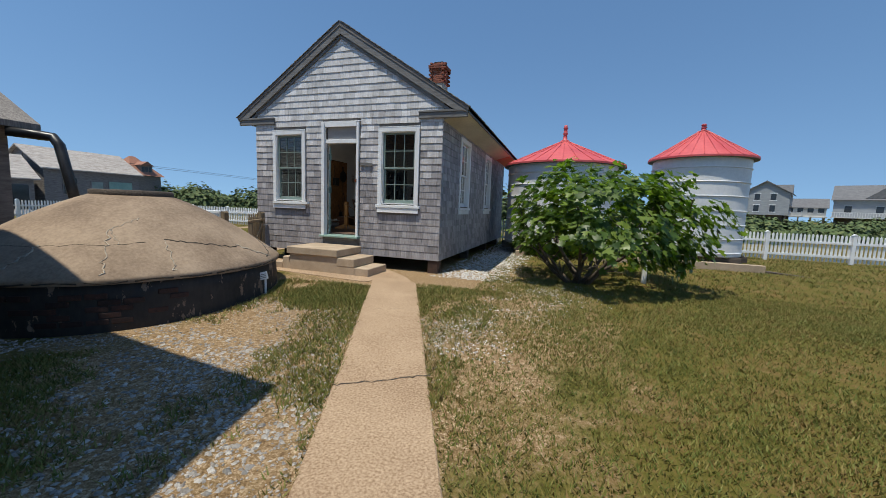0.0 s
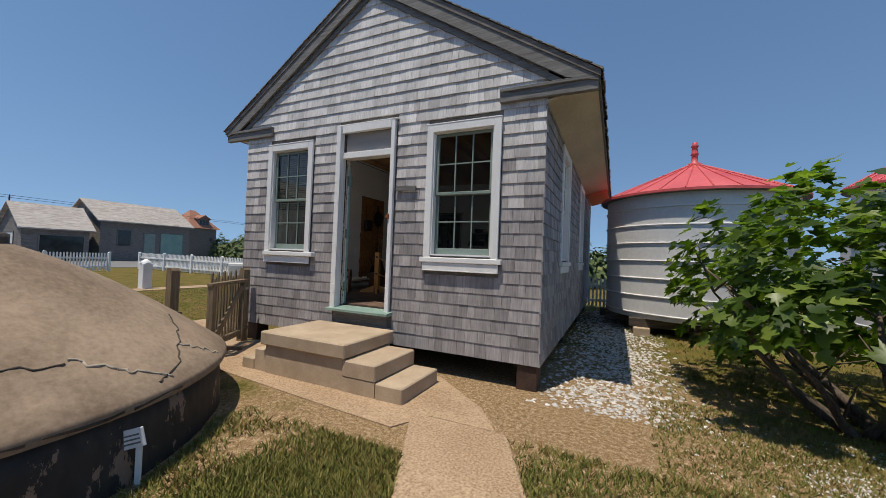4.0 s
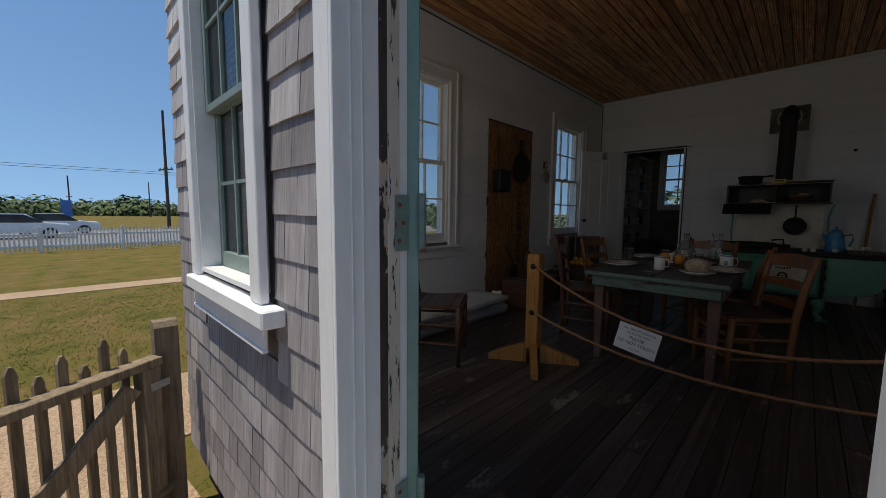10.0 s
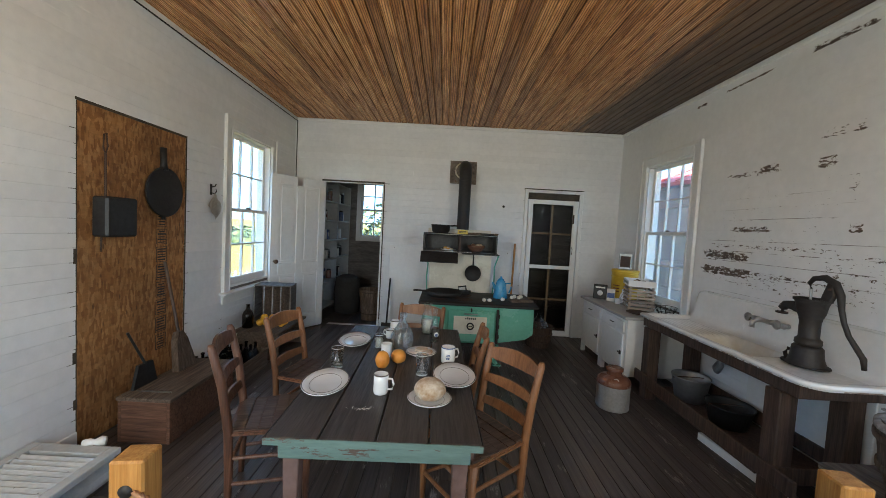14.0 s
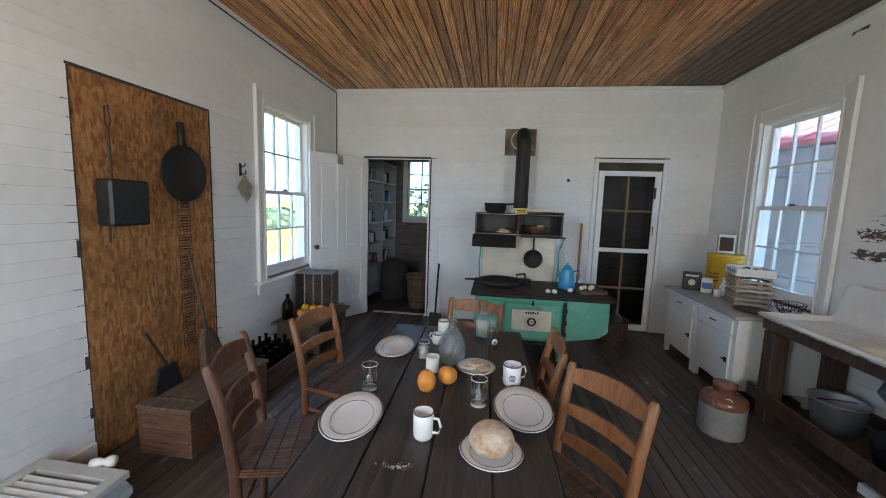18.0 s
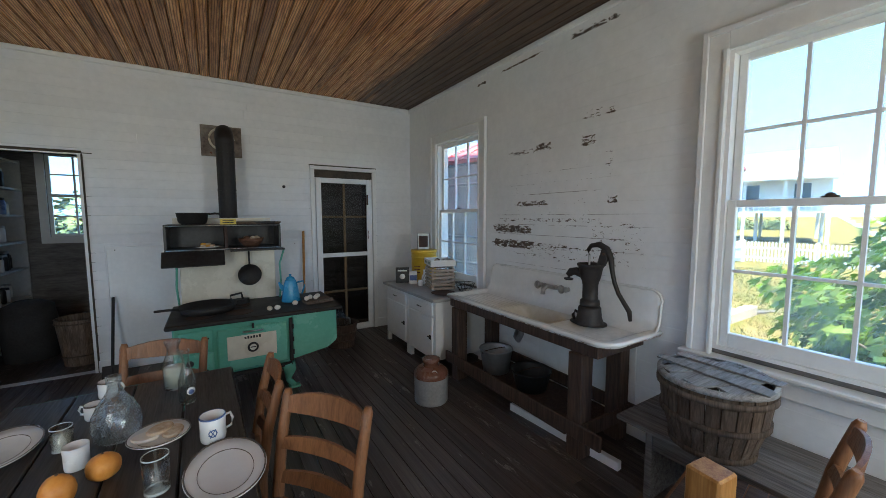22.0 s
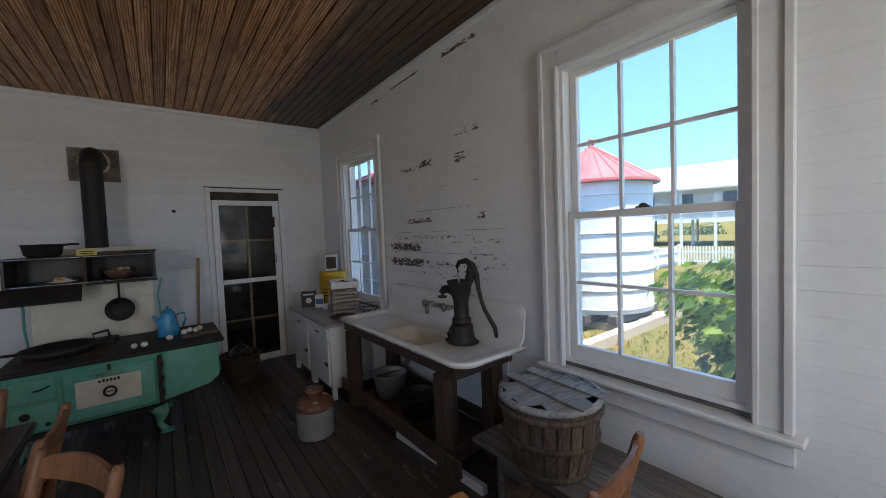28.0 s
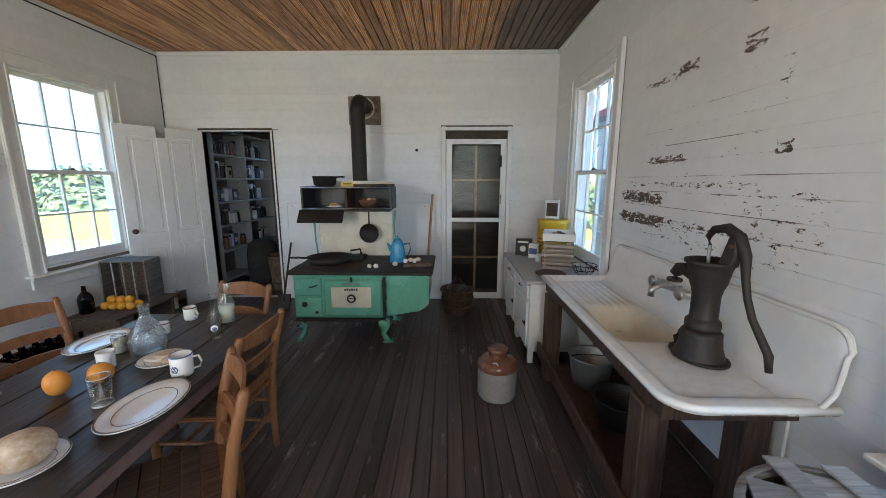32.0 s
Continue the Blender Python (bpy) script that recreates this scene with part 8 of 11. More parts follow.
plate(-5.962, 10.02, 0.113, "oval white platter with a brown rim near the table end", 1.5, 6)
plate(-5.985, 10.72, 0.108, "oval white platter with a thin brown rim line", 1.52, 4)
plate(-5.318, 10.195, 0.117, "oval white platter with a thin brown rim line", 1.5, 2)
plate(-5.442, 9.905, 0.104, "white side plate holding a round loaf")
plate(-5.522, 10.54, 0.098, "white side plate with sliced food")
br = thing("bread_loaf", "round pale floured loaf of bread on a plate", "bread", (-5.442, 9.91, TT + 0.0095))
bm = B()
blob(bm, (0, 0, 0.047), 0.074, 4, 0.045, 5, 0.68)
part("crust", bm, BREAD, br)
for k in range(3):
    sl = thing("food_slice", "pale slice of food on a side plate", "food", (-5.522 + (k - 1) * 0.040, 10.545 + 0.02 * (k % 2), TT + 0.0095 + 0.010 * (k % 2)), 40 * k)
    bm = B()
    prism(bm, [(0.046 * math.cos(a * 0.52), 0.034 * math.sin(a * 0.52)) for a in range(12)], "z", 0, 0.013)
    bmesh.ops.bevel(bm, geom=list(bm.edges), offset=0.003, segments=1, affect="EDGES")
    part("slice", bm, BREAD if k else EGG, sl)


def mug(x, y, rz, printed, label, r=0.038, h=0.088):
    m_ = thing("mug", label, "mug", (x, y, TT), rz, "table mugs")
    bm = B()
    lathe(bm, [(0, 0.003), (r * 0.86, 0), (r * 0.95, 0.006), (r, 0.02), (r * 0.97, h * 0.5), (r, h), (r * 0.93, h + 0.001), (r * 0.90, h * 0.5), (r * 0.9, 0.012), (0, 0.009)], 28)
    part("body", bm, WHITE_CERAMIC, m_)
    bm = B()
    tube(bm, [(r * 0.94, 0, h * 0.80), (r + 0.02, 0, h * 0.82), (r + 0.029, 0, h * 0.55), (r + 0.022, 0, h * 0.28), (r * 0.94, 0, h * 0.24)], 0.005, 8)
    part("mug_handle", bm, WHITE_CERAMIC, m_)
    bm = B()
    lathe(bm, [(r * 1.0, h - 0.004), (r * 1.012, h - 0.001), (r * 0.98, h + 0.0025), (r * 0.93, h + 0.0015)], 28)
    part("rim_line", bm, BLUE_PRINT if printed else RIM_BROWN, m_)
    if printed:
        bm = B()
        for a, b, c, d in ((-0.55, -0.15, 0.62, 0.30), (-0.55, -0.15, 0.30, 0.62)):
            pts = []
            for i in range(7):
                q = -math.pi / 2 + (a + (b - a) * i / 6) - 0.1
                z = h * (c + (d - c) * i / 6)
                pts.append((r * 1.006 * math.cos(q), r * 1.006 * math.sin(q), z))
            tube(bm, pts, 0.0016, 5)
        q = -math.pi / 2 - 0.45
        tube(bm, [(r * 1.008 * math.cos(q + 0.30 * math.cos(i * 0.7)), r * 1.008 * math.sin(q + 0.30 * math.cos(i * 0.7)), h * (0.46 + 0.13 * math.sin(i * 0.7))) for i in range(9)], 0.0022, 5, closed=True)
        part("printed_emblem", bm, BLUE_PRINT, m_, "blue ring with crossed bars")
    return m_


mug(-5.680, 9.965, -12, False, "white mug with a brown rim and handle", 0.036, 0.094)
mug(-5.352, 10.43, 25, True, "white mug printed with a small blue emblem", 0.043, 0.094)
mug(-5.76, 11.07, -20, False, "white mug standing at the far end of the table", 0.036, 0.075)
mug(-5.765, 10.86, 150, False, "white mug lying beside the decanter", 0.033, 0.06)


def tumbler(x, y, r, h, mat, label, fill=None):
    t_ = thing("drinking_glass", label, "glass", (x, y, TT), group="table glasses")
    bm = B()
    lathe(bm, [(0, 0.001), (r * 0.92, 0), (r * 0.94, 0.004), (r, h), (r * 0.95, h), (r * 0.89, 0.008), (0, 0.007)], 28)
    part("tumbler", bm, mat, t_)
    # whitened rings paint the bright lines at the lip and foot
    if mat is CLEAR_GLASS:
        bm = B()
        lathe(bm, [(r * 0.955, h - 0.0005), (r * 1.004, h - 0.0015), (r * 0.995, h + 0.0018), (r * 0.96, h + 0.0018)], 24)
        part("rim", bm, GLASS_EDGE, t_)
        bm = B()
        lathe(bm, [(r * 0.885, 0.0085), (r * 0.938, 0.003), (r * 0.946, 0.0055), (r * 0.89, 0.0100)], 24)
        part("foot_ring", bm, GLASS_EDGE, t_)
    if fill:
        bm = B()
        lathe(bm, [(0, 0.010), (r * 0.87, 0.010), (r * 0.90, h * 0.72), (0, h * 0.72)], 20)
        part("contents", bm, fill, t_)
    return t_


tumbler(-5.975, 10.255, 0.034, 0.112, CLEAR_GLASS, "empty clear drinking glass")
tumbler(-5.497, 10.215, 0.035, 0.112, CLEAR_GLASS, "empty clear drinking glass near a plate")
tumbler(-5.735, 10.49, 0.034, 0.076, MILK_GLASS, "white opaque drinking glass")
tumbler(-5.806, 10.64, 0.031, 0.085, CLEAR_GLASS, "glass of creamy liquid", MILK)


def bottle(name, x, y, prof, mat, label, fill=None, cap=None, z=TT, group="table bottles"):
    b_ = thing(name, label, "bottle", (x, y, z), group=group)
    inner = [(max(0.0, r - 0.003), zz) for r, zz in prof[::-1] if zz > 0.008]
    bm = B()
    lathe(bm, [(0, 0.0015)] + prof + inner + [(0, 0.009)], 24)
    part("glass_body", bm, mat, b_)
    if fill:
        bm = B()
        top = fill
        pr = [(r - 0.0042, zz) for r, zz in prof if 0.009 < zz < top]
        lathe(bm, [(0, 0.011), (prof[0][0] - 0.006, 0.011)] + pr + [(0, pr[-1][1])], 20)
        part("contents", bm, MILK, b_)
    return b_


bottle("decanter", -5.655, 10.63, [(0.056, 0), (0.070, 0.014), (0.076, 0.055), (0.072, 0.095), (0.054, 0.135), (0.034, 0.165), (0.022, 0.186), (0.019, 0.208), (0.023, 0.214), (0.023, 0.240)], QUILTED_GLASS, "round-bellied quilted clear glass decanter with a short neck")
bottle("milk_bottle", -5.508, 11.02, [(0.040, 0), (0.045, 0.012), (0.046, 0.105), (0.038, 0.145), (0.026, 0.175), (0.025, 0.200), (0.033, 0.222), (0.034, 0.232)], CLEAR_GLASS, "glass milk bottle half full of milk", 0.125)
sb_ = bottle("small_bottle", -5.447, 10.815, [(0.030, 0), (0.034, 0.01), (0.034, 0.105), (0.022, 0.145), (0.014, 0.180), (0.014, 0.225), (0.017, 0.232), (0.017, 0.240)], CLEAR_GLASS, "slim clear bottle with a round blue and white mark")
bm = B()
lathe(bm, [(0, 0.0), (0.017, 0.0), (0.017, 0.0008), (0, 0.0008)], 18, m=pose(0.0145, -0.0320, 0.062, 90, 0, 25))
mk = part("round_mark", bm, SIGN_WHITE, sb_)
bm = B()
lathe(bm, [(0, 0.001), (0.011, 0.001), (0.011, 0.0016), (0, 0.0016)], 18, m=pose(0.0150, -0.0320, 0.058, 90, 0, 25))
part("mark_centre", bm, BLUE_PRINT, mk)


def fruit(x, y, z, r, mat, label, cat="fruit", group="fruit", sq=0.94):
    f_ = thing("orange_fruit" if mat is ORANGE else "lemon", label, cat, (x, y, z), random.Random(int(x * 999)).uniform(0, 360), group)
    bm = B()
    blob(bm, (0, 0, r * sq), r, int(abs(x) * 100) % 17, 0.06, 3, sq)
    part("skin", bm, mat, f_)
    bm = B()
    rod(bm, (0, 0, r * sq * 1.97), (0.002, 0, r * sq * 2.06), 0.004, 0.003, 6)
    part("stem", bm, BARK, f_)
    return f_


fruit(-5.725, 10.275, TT, 0.041, ORANGE, "tall pear-shaped orange fruit standing on the table", sq=1.22)
fruit(-5.645, 10.37, TT, 0.044, ORANGE, "ripe orange fruit lying on the table")
pat = thing("spilled_crumbs", "small patch of pale crumbs on the dark planks", "crumbs", (-5.73, 9.80, TT), kind="stuff")
bm = B()
rr = random.Random(9)
for k in range(70):
    blob(bm, (rr.gauss(0, 0.030), rr.gauss(0, 0.008), 0.001), rr.uniform(0.0008, 0.0026), k, 0.3, 1, 0.5)
part("crumbs", bm, EGG, pat)

# ---- rope barrier ----
RP = [(-6.26, 9.245), (-4.165, 9.305)]
for i, (px, py) in enumerate(RP):
    po = thing("barrier_post", "orange pine barrier post on a cross-shaped wooden foot", "post", (px, py, FLOOR), 8 if i == 0 else -6, "barrier posts")
    bm = B()
    box(bm, -0.045, 0.045, -0.045, 0.045, 0.10, 0.765, 0.006)
    part("post", bm, PINE, po)
    for k in range(4):
        bm = B()
        prism(bm, [(0.046, 0.0), (0.31, 0.0), (0.31, 0.035), (0.046, 0.135)], "y", -0.022, 0.022)
        bmesh.ops.transform(bm, matrix=pose(0, 0, 0, 0, 0, 25 + 90 * k), verts=list(bm.verts))
        part("foot", bm, PINE, po)
    for z in (0.68, 0.36):
        bm = B()
        lathe(bm, [(0, 0), (0.019, 0), (0.019, 0.0015), (0, 0.0015)], 14, m=pose(0, -0.0452, z, 90))
        part("rope_hole", bm, IRON, po)
for zz, sag, lb in ((0.68, 0.30, "upper"), (0.36, 0.17, "lower")):
    rp = thing("barrier_rope", "sagging twisted brown rope strung between the posts", "rope", (RP[0][0], RP[0][1], FLOOR + zz), group="barrier ropes")
    dxr, dyr = RP[1][0] - RP[0][0] - 0.06, RP[1][1] - RP[0][1]
    for ph in (0, 1, 2):
        bm = B()
        pts = []
        for i in range(121):
            s = i / 120
            q = s * 2 * math.pi * 46 + ph * 2.094
            cy = -4 * sag * s * (1 - s)
            pts.append((0.03 + dxr * s, dyr * s - 0.045 + 0.0055 * math.cos(q), cy + 0.0055 * math.sin(q)))
        tube(bm, pts, 0.0062, 5)
        part("strand", bm, ROPE, rp)
ns = thing("notice_card", "white card asking visitors not to touch, hung on the rope", "sign", (-5.66, 9.19, 1.062), 0)
ns.matrix_basis = pose(-5.58, 9.20, 1.062, 82, 11, 2)
bm = B()
box(bm, -0.11, 0.11, -0.075, 0.075, -0.001, 0.001)
card = part("card", bm, SIGN_WHITE, ns)
for txt, sz, yy in (("ALL DISPLAYS ARE FOR", 0.0165, 0.052), ("YOUR EYES ONLY", 0.0165, 0.030), ("PLEASE", 0.025, 0.003), ("DO NOT TOUCH", 0.025, -0.026), ("Thank you", 0.011, -0.055)):
    letters(txt, sz, INK, card, pose(0, yy, 0.0014))

# ---- range ----
sv = thing("cooking_range", "jade green enamel cast-iron range with warming closet and stovepipe", "stove", (-5.18, 12.15, FLOOR))
# local: x -0.44..0.76, y 0..0.72 towards the wall
BZ0, BZ1 = 0.235, 0.645
bm = B()
box(bm, -0.43, 0.40, 0.02, 0.70, BZ0, BZ1, 0.012)
part("body", bm, STOVE_GREEN, sv)
bm = B()
prism(bm, [(0.401, BZ1), (0.78, BZ1), (0.78, 0.36), (0.70, 0.30), (0.401, 0.25)], "y", 0.03, 0.62)
bmesh.ops.bevel(bm, geom=list(bm.edges), offset=0.008, segments=2, affect="EDGES")
part("reservoir", bm, STOVE_GREEN, sv, "green water reservoir with a sloping foot")
bm = B()
box(bm, -0.47, 0.82, -0.03, 0.72, BZ1, BZ1 + 0.035, 0.010)
part("top", bm, IRON, sv, "black iron stove top")
for x, y, r in ((-0.25, 0.18, 0.10), (0.02, 0.18, 0.10), (-0.25, 0.46, 0.10), (0.02, 0.46, 0.10)):
    bm = B()
    lathe(bm, [(0, BZ1 + 0.0365), (r - 0.004, BZ1 + 0.0365), (r, BZ1 + 0.0385), (r + 0.004, BZ1 + 0.0355)], 24, (x, y, 0))
    part("lid", bm, RUSTED, sv)
bm = B()
box(bm, -0.15, 0.36, -0.008, 0.02, 0.26, 0.60, 0.012)
od = part("oven_door", bm, STOVE_GREEN, sv)
bm = B()
box(bm, -0.085, 0.27, -0.013, -0.006, 0.345, 0.535, 0.004)
op = part("cream_panel", bm, CREAM, od)
bm = B()
for k in range(6):
    box(bm, 0.036 + k * 0.0205, 0.050 + k * 0.0205, -0.0142, -0.0128, 0.503, 0.520 + 0.004 * (k % 2))
part("mark_bars", bm, INK, op)
bm = B()
lathe(bm, [(0.025, 0), (0.040, 0.0), (0.040, 0.006), (0.025, 0.006)], 24, m=pose(0.095, -0.0128, 0.43, 90))
box(bm, 0.075, 0.115, -0.019, -0.0135, 0.427, 0.433)
part("dial", bm, IRON, op, "black round oven dial")
bm = B()
tube(bm, [(0.03, -0.008, 0.56), (0.03, -0.035, 0.565), (0.17, -0.035, 0.565), (0.17, -0.008, 0.56)], 0.006, 8)
part("towel_bar", bm, STEEL, od)
bm = B()
box(bm, 0.092, 0.108, -0.03, -0.008, 0.585, 0.625, 0.003)
part("latch", bm, IRON, od)
for z0, z1, nm in ((0.45, 0.61, "firebox_door"), (0.25, 0.435, "ash_door")):
    bm = B()
    box(bm, -0.40, -0.175, -0.002, 0.02, z0, z1, 0.008)
    d_ = part(nm, bm, STOVE_GREEN, sv)
    bm = B()
    if nm == "ash_door":
        lathe(bm, [(0, 0), (0.026, 0), (0.022, 0.012), (0.01, 0.02), (0, 0.02)], 16, m=pose(-0.33, -0.002, 0.37, 90))
        part("draft_knob", bm, IRON, d_)
        bm = B()
        lathe(bm, [(0, 0), (0.014, 0), (0.012, 0.01), (0, 0.012)], 12, m=pose(-0.225, -0.002, 0.295, 90))
        part("draft_knob", bm, IRON, d_)
    else:
        tube(bm, [(-0.28, -0.004, 0.53), (-0.25, -0.02, 0.535), (-0.20, -0.022, 0.555)], 0.006, 6)
        part("lift_handle", bm, IRON, d_)
bm = B()
box(bm, 0.372, 0.398, -0.012, 0.018, 0.25, 0.62, 0.004)
for z in (0.33, 0.44, 0.55):
    rod(bm, (0.40, -0.012, z - 0.02), (0.40, -0.012, z + 0.02), 0.007, seg=8)
part("hinge_strip", bm, IRON, sv)
bm = B()
box(bm, -0.43, 0.39, 0.005, 0.69, 0.205, 0.234, 0.004)
part("skirt", bm, IRON, sv)
for x, s in ((-0.37, -1), (0.36, 1)):
    for y in (0.06, 0.62):
        bm = B()
        pts = [(x, y, 0.215), (x + s * 0.015, y - 0.01, 0.15), (x + s * 0.0, y, 0.07), (x + s * 0.045, y - 0.03, 0.014)]
        tube(bm, pts, 0.04, 8, [0.065, 0.05, 0.026, 0.026])
        box(bm, x + s * 0.02 - 0.02, x + s * 0.06 + 0.03 * (s > 0) - 0.0, y - 0.055, y + 0.02, 0.0, 0.02, 0.005)
        part("leg", bm, STOVE_GREEN, sv, "curved green enamel leg")
bm = B()
box(bm, -0.40, 0.37, 0.685, 0.70, BZ1 + 0.036, 1.19, 0.003)
part("backsplash", bm, CREAM, sv, "cream enamel back panel")
for x in (-0.415, 0.40):
    bm = B()
    tube(bm, [(x, 0.66, BZ1 + 0.03), (x - 0.012 * (1 if x < 0 else -1), 0.64, 0.85), (x, 0.60, 1.02), (x - 0.03 * (1 if x < 0 else -1), 0.50, 1.17)], 0.009, 7)
    part("bracket", bm, STOVE_GREEN, sv)
W0, W1 = 1.18, 1.405
bm = B()
box(bm, -0.48, 0.40, 0.45, 0.80, W0, W0 + 0.02, 0.003)
box(bm, -0.48, 0.40, 0.45, 0.80, W1 - 0.02, W1, 0.004)
box(bm, -0.48, -0.462, 0.45, 0.80, W0 + 0.02, W1 - 0.02)
box(bm, 0.382, 0.40, 0.45, 0.80, W0 + 0.02, W1 - 0.02)
box(bm, -0.462, 0.382, 0.78, 0.80, W0 + 0.02, W1 - 0.02)
wc = part("warming_closet", bm, BLACK_TIN, sv, "black warming closet with two open bays")
bm = B()
box(bm, -0.44, 0.36, 0.801, 0.815, W0, W1 + 0.055, 0.004)
part("back_panel", bm, CREAM, wc, "cream enamel high back")
bm = B()
box(bm, -0.052, -0.03, 0.452, 0.78, W0 + 0.021, W1 - 0.021)
part("divider", bm, RUSTED, wc)
for a, b in ((-0.50, -0.06), (-0.02, 0.41)):
    bm = B()
    box(bm, a, b, 0.30, 0.45, W0 - 0.004, W0 + 0.010, 0.003, pose(0, 0.45, W0, 52 if a < -0.2 else 0, 0, 0) @ pose(0, -0.45, -W0))
    part("drop_door", bm, BLACK_TIN, wc)
bm = B()
tube(bm, [(-0.47, 0.445, W1 - 0.01), (0.39, 0.445, W1 - 0.01)], 0.006, 6)
tube(bm, [(-0.47, 0.445, W0 + 0.012), (0.39, 0.445, W0 + 0.012)], 0.006, 6)
part("edge_trim", bm, STEEL, wc)
bm = B()
rod(bm, (0.0, 0.90, W1), (0.0, 0.90, 2.16), 0.078, seg=20, caps=False)
for zj in (1.72, 2.08):
    rod(bm, (0.0, 0.90, zj), (0.0, 0.90, zj + 0.012), 0.081, seg=20)
tube(bm, [(0.0, 0.90, 2.13), (0.0, 0.91, 2.20), (0.0, 0.94, 2.25), (0.0, 1.0, 2.285), (0.0, 1.08, 2.295), (0.0, 1.32, 2.295)], 0.079, 18)
part("stovepipe", bm, IRON, sv, "dark iron stovepipe with an elbow")
bm = B()
box(bm, -0.10, 0.10, 0.805, 1.0, 1.15, W1, 0.01)
lathe(bm, [(0.098, W1), (0.098, W1 + 0.012), (0.085, W1 + 0.03), (0.079, W1 + 0.03)], 20, (0.0, 0.90, 0))
part("pipe_collar", bm, IRON, sv)
fp = thing("flue_plate", "square printed tin plate where the stovepipe meets the wall", "flue plate", (-5.195, IB - 0.004, 2.99))
bm = B()
box(bm, -0.185, 0.185, -0.012, 0.004, -0.16, 0.155, 0.003)
part("plate", bm, FLUE_TIN, fp)
bm = B()
tube(bm, [(0.11 * math.cos(i * 0.4), -0.014, 0.02 + 0.11 * math.sin(i * 0.4)) for i in range(16)], 0.012, 6, closed=True)
part("flue_ring", bm, CREAM, fp)
# board panel behind the range
pn = thing("heat_panel", "thin white sheet panel on the wall behind the range", "panel", (-5.31, IB - 0.017, FLOOR + 0.12))
bm = B()
box(bm, -0.86, 0.86, -0.012, 0.0, 0, 1.07, 0.002)
part("sheet", bm, CASING_WHITE, pn)
for xa, xb, za, zb in ((-0.86, 0.86, 1.071, 1.083), (-0.872, -0.861, 0.0, 1.083), (0.861, 0.872, 0.0, 1.083)):
    bm = B()
    box(bm, xa, xb, -0.014, 0.0, za, zb, 0.001)
    part("edge_strip", bm, INNER_WHITE, pn)
for xa in (-0.80, -0.27, 0.27, 0.80):
    bm = B()
    lathe(bm, [(0, 0), (0.005, 0), (0.004, 0.002), (0, 0.0025)], 8, m=pose(xa, -0.012, 1.04, 90))
    part("nail", bm, RUSTED, pn)
SZ = FLOOR + BZ1 + 0.0355


def put_on_stove(name, label, cat, x, y, z=SZ, rz=0):
    return thing(name, label, cat, (-5.18 + x, 12.15 + y, z), rz)


sk = put_on_stove("skillet", "large black iron skillet on the stove top", "pan", -0.20, 0.36, SZ + 0.003, 200)
bm = B()
lathe(bm, [(0, 0.002), (0.19, 0), (0.215, 0.055), (0.207, 0.055), (0.186, 0.008), (0, 0.008)], 36)
part("pan", bm, IRON, sk)
bm = B()
tube(bm, [(0.212, 0, 0.050), (0.28, 0, 0.060), (0.37, 0, 0.065)], 0.010, 8)
part("pan_handle", bm, IRON, sk)
sk2 = put_on_stove("flat_iron", "black flat iron at the back of the stove", "iron", 0.03, 0.52, SZ + 0.003, 20)
bm = B()
prism(bm, [(-0.08, -0.05), (0.05, -0.055), (0.10, 0.0), (0.05, 0.055), (-0.08, 0.05)], "z", 0, 0.04)
part("sole", bm, IRON, sk2)
bm = B()
tube(bm, [(-0.06, 0, 0.04), (-0.065, 0, 0.085), (0.03, 0, 0.095), (0.04, 0, 0.04)], 0.010, 8)
part("grip", bm, IRON, sk2)
fg = put_on_stove("flat_griddle", "flat black iron griddle lying on the warming closet", "pan", 0.19, 0.60, FLOOR + W1 + 0.0005)
bm = B()
box(bm, -0.17, 0.17, -0.11, 0.11, 0.0, 0.022, 0.006)
part("pan", bm, IRON, fg)
bm = B()
box(bm, 0.165, 0.225, -0.03, 0.03, 0.010, 0.020, 0.004)
part("pan_handle", bm, IRON, fg)
hp = put_on_stove("hanging_skillet", "round iron skillet hung below the warming closet", "pan", 0.14, 0.63, 1.66)
bm = B()
lathe(bm, [(0, 0), (0.085, 0), (0.10, 0.03), (0.094, 0.03), (0.08, 0.006), (0, 0.006)], 28, m=pose(0, 0, 0, 90))
part("pan", bm, IRON, hp)
bm = B()
tube(bm, [(0, -0.012, 0.095), (0, -0.014, 0.16), (0, -0.012, 0.235)], 0.008, 8)
part("pan_handle", bm, IRON, hp)
cp = put_on_stove("coffee_pot", "blue speckled enamel coffee pot on the range", "coffee pot", 0.46, 0.40)
bm = B()
lathe(bm, [(0, 0.002), (0.082, 0), (0.084, 0.01), (0.062, 0.15), (0.050, 0.19), (0.052, 0.195), (0.046, 0.196), (0.03, 0.225), (0.008, 0.235), (0.012, 0.252), (0, 0.256)], 28)
part("pot", bm, BLUE_ENAMEL, cp)
bm = B()
tube(bm, [(0.055, 0, 0.17), (0.115, 0, 0.18), (0.125, 0, 0.13), (0.10, 0, 0.06)], 0.008, 8)
part("pot_handle", bm, BLUE_ENAMEL, cp)
bm = B()
tube(bm, [(-0.06, 0, 0.11), (-0.085, 0, 0.155), (-0.10, 0, 0.185)], 0.014, 8, [0.022, 0.015, 0.009])
part("spout", bm, BLUE_ENAMEL, cp)
et = put_on_stove("egg_tray", "grey tray of white eggs on the range corner", "egg tray", 0.66, 0.22, SZ, 12)
bm = B()
prism(bm, [(-0.13, -0.07), (0.13, -0.07), (0.12, 0.07), (-0.12, 0.07)], "z", 0.0, 0.03)
bmesh.ops.bevel(bm, geom=list(bm.edges), offset=0.008, segments=2, affect="EDGES")
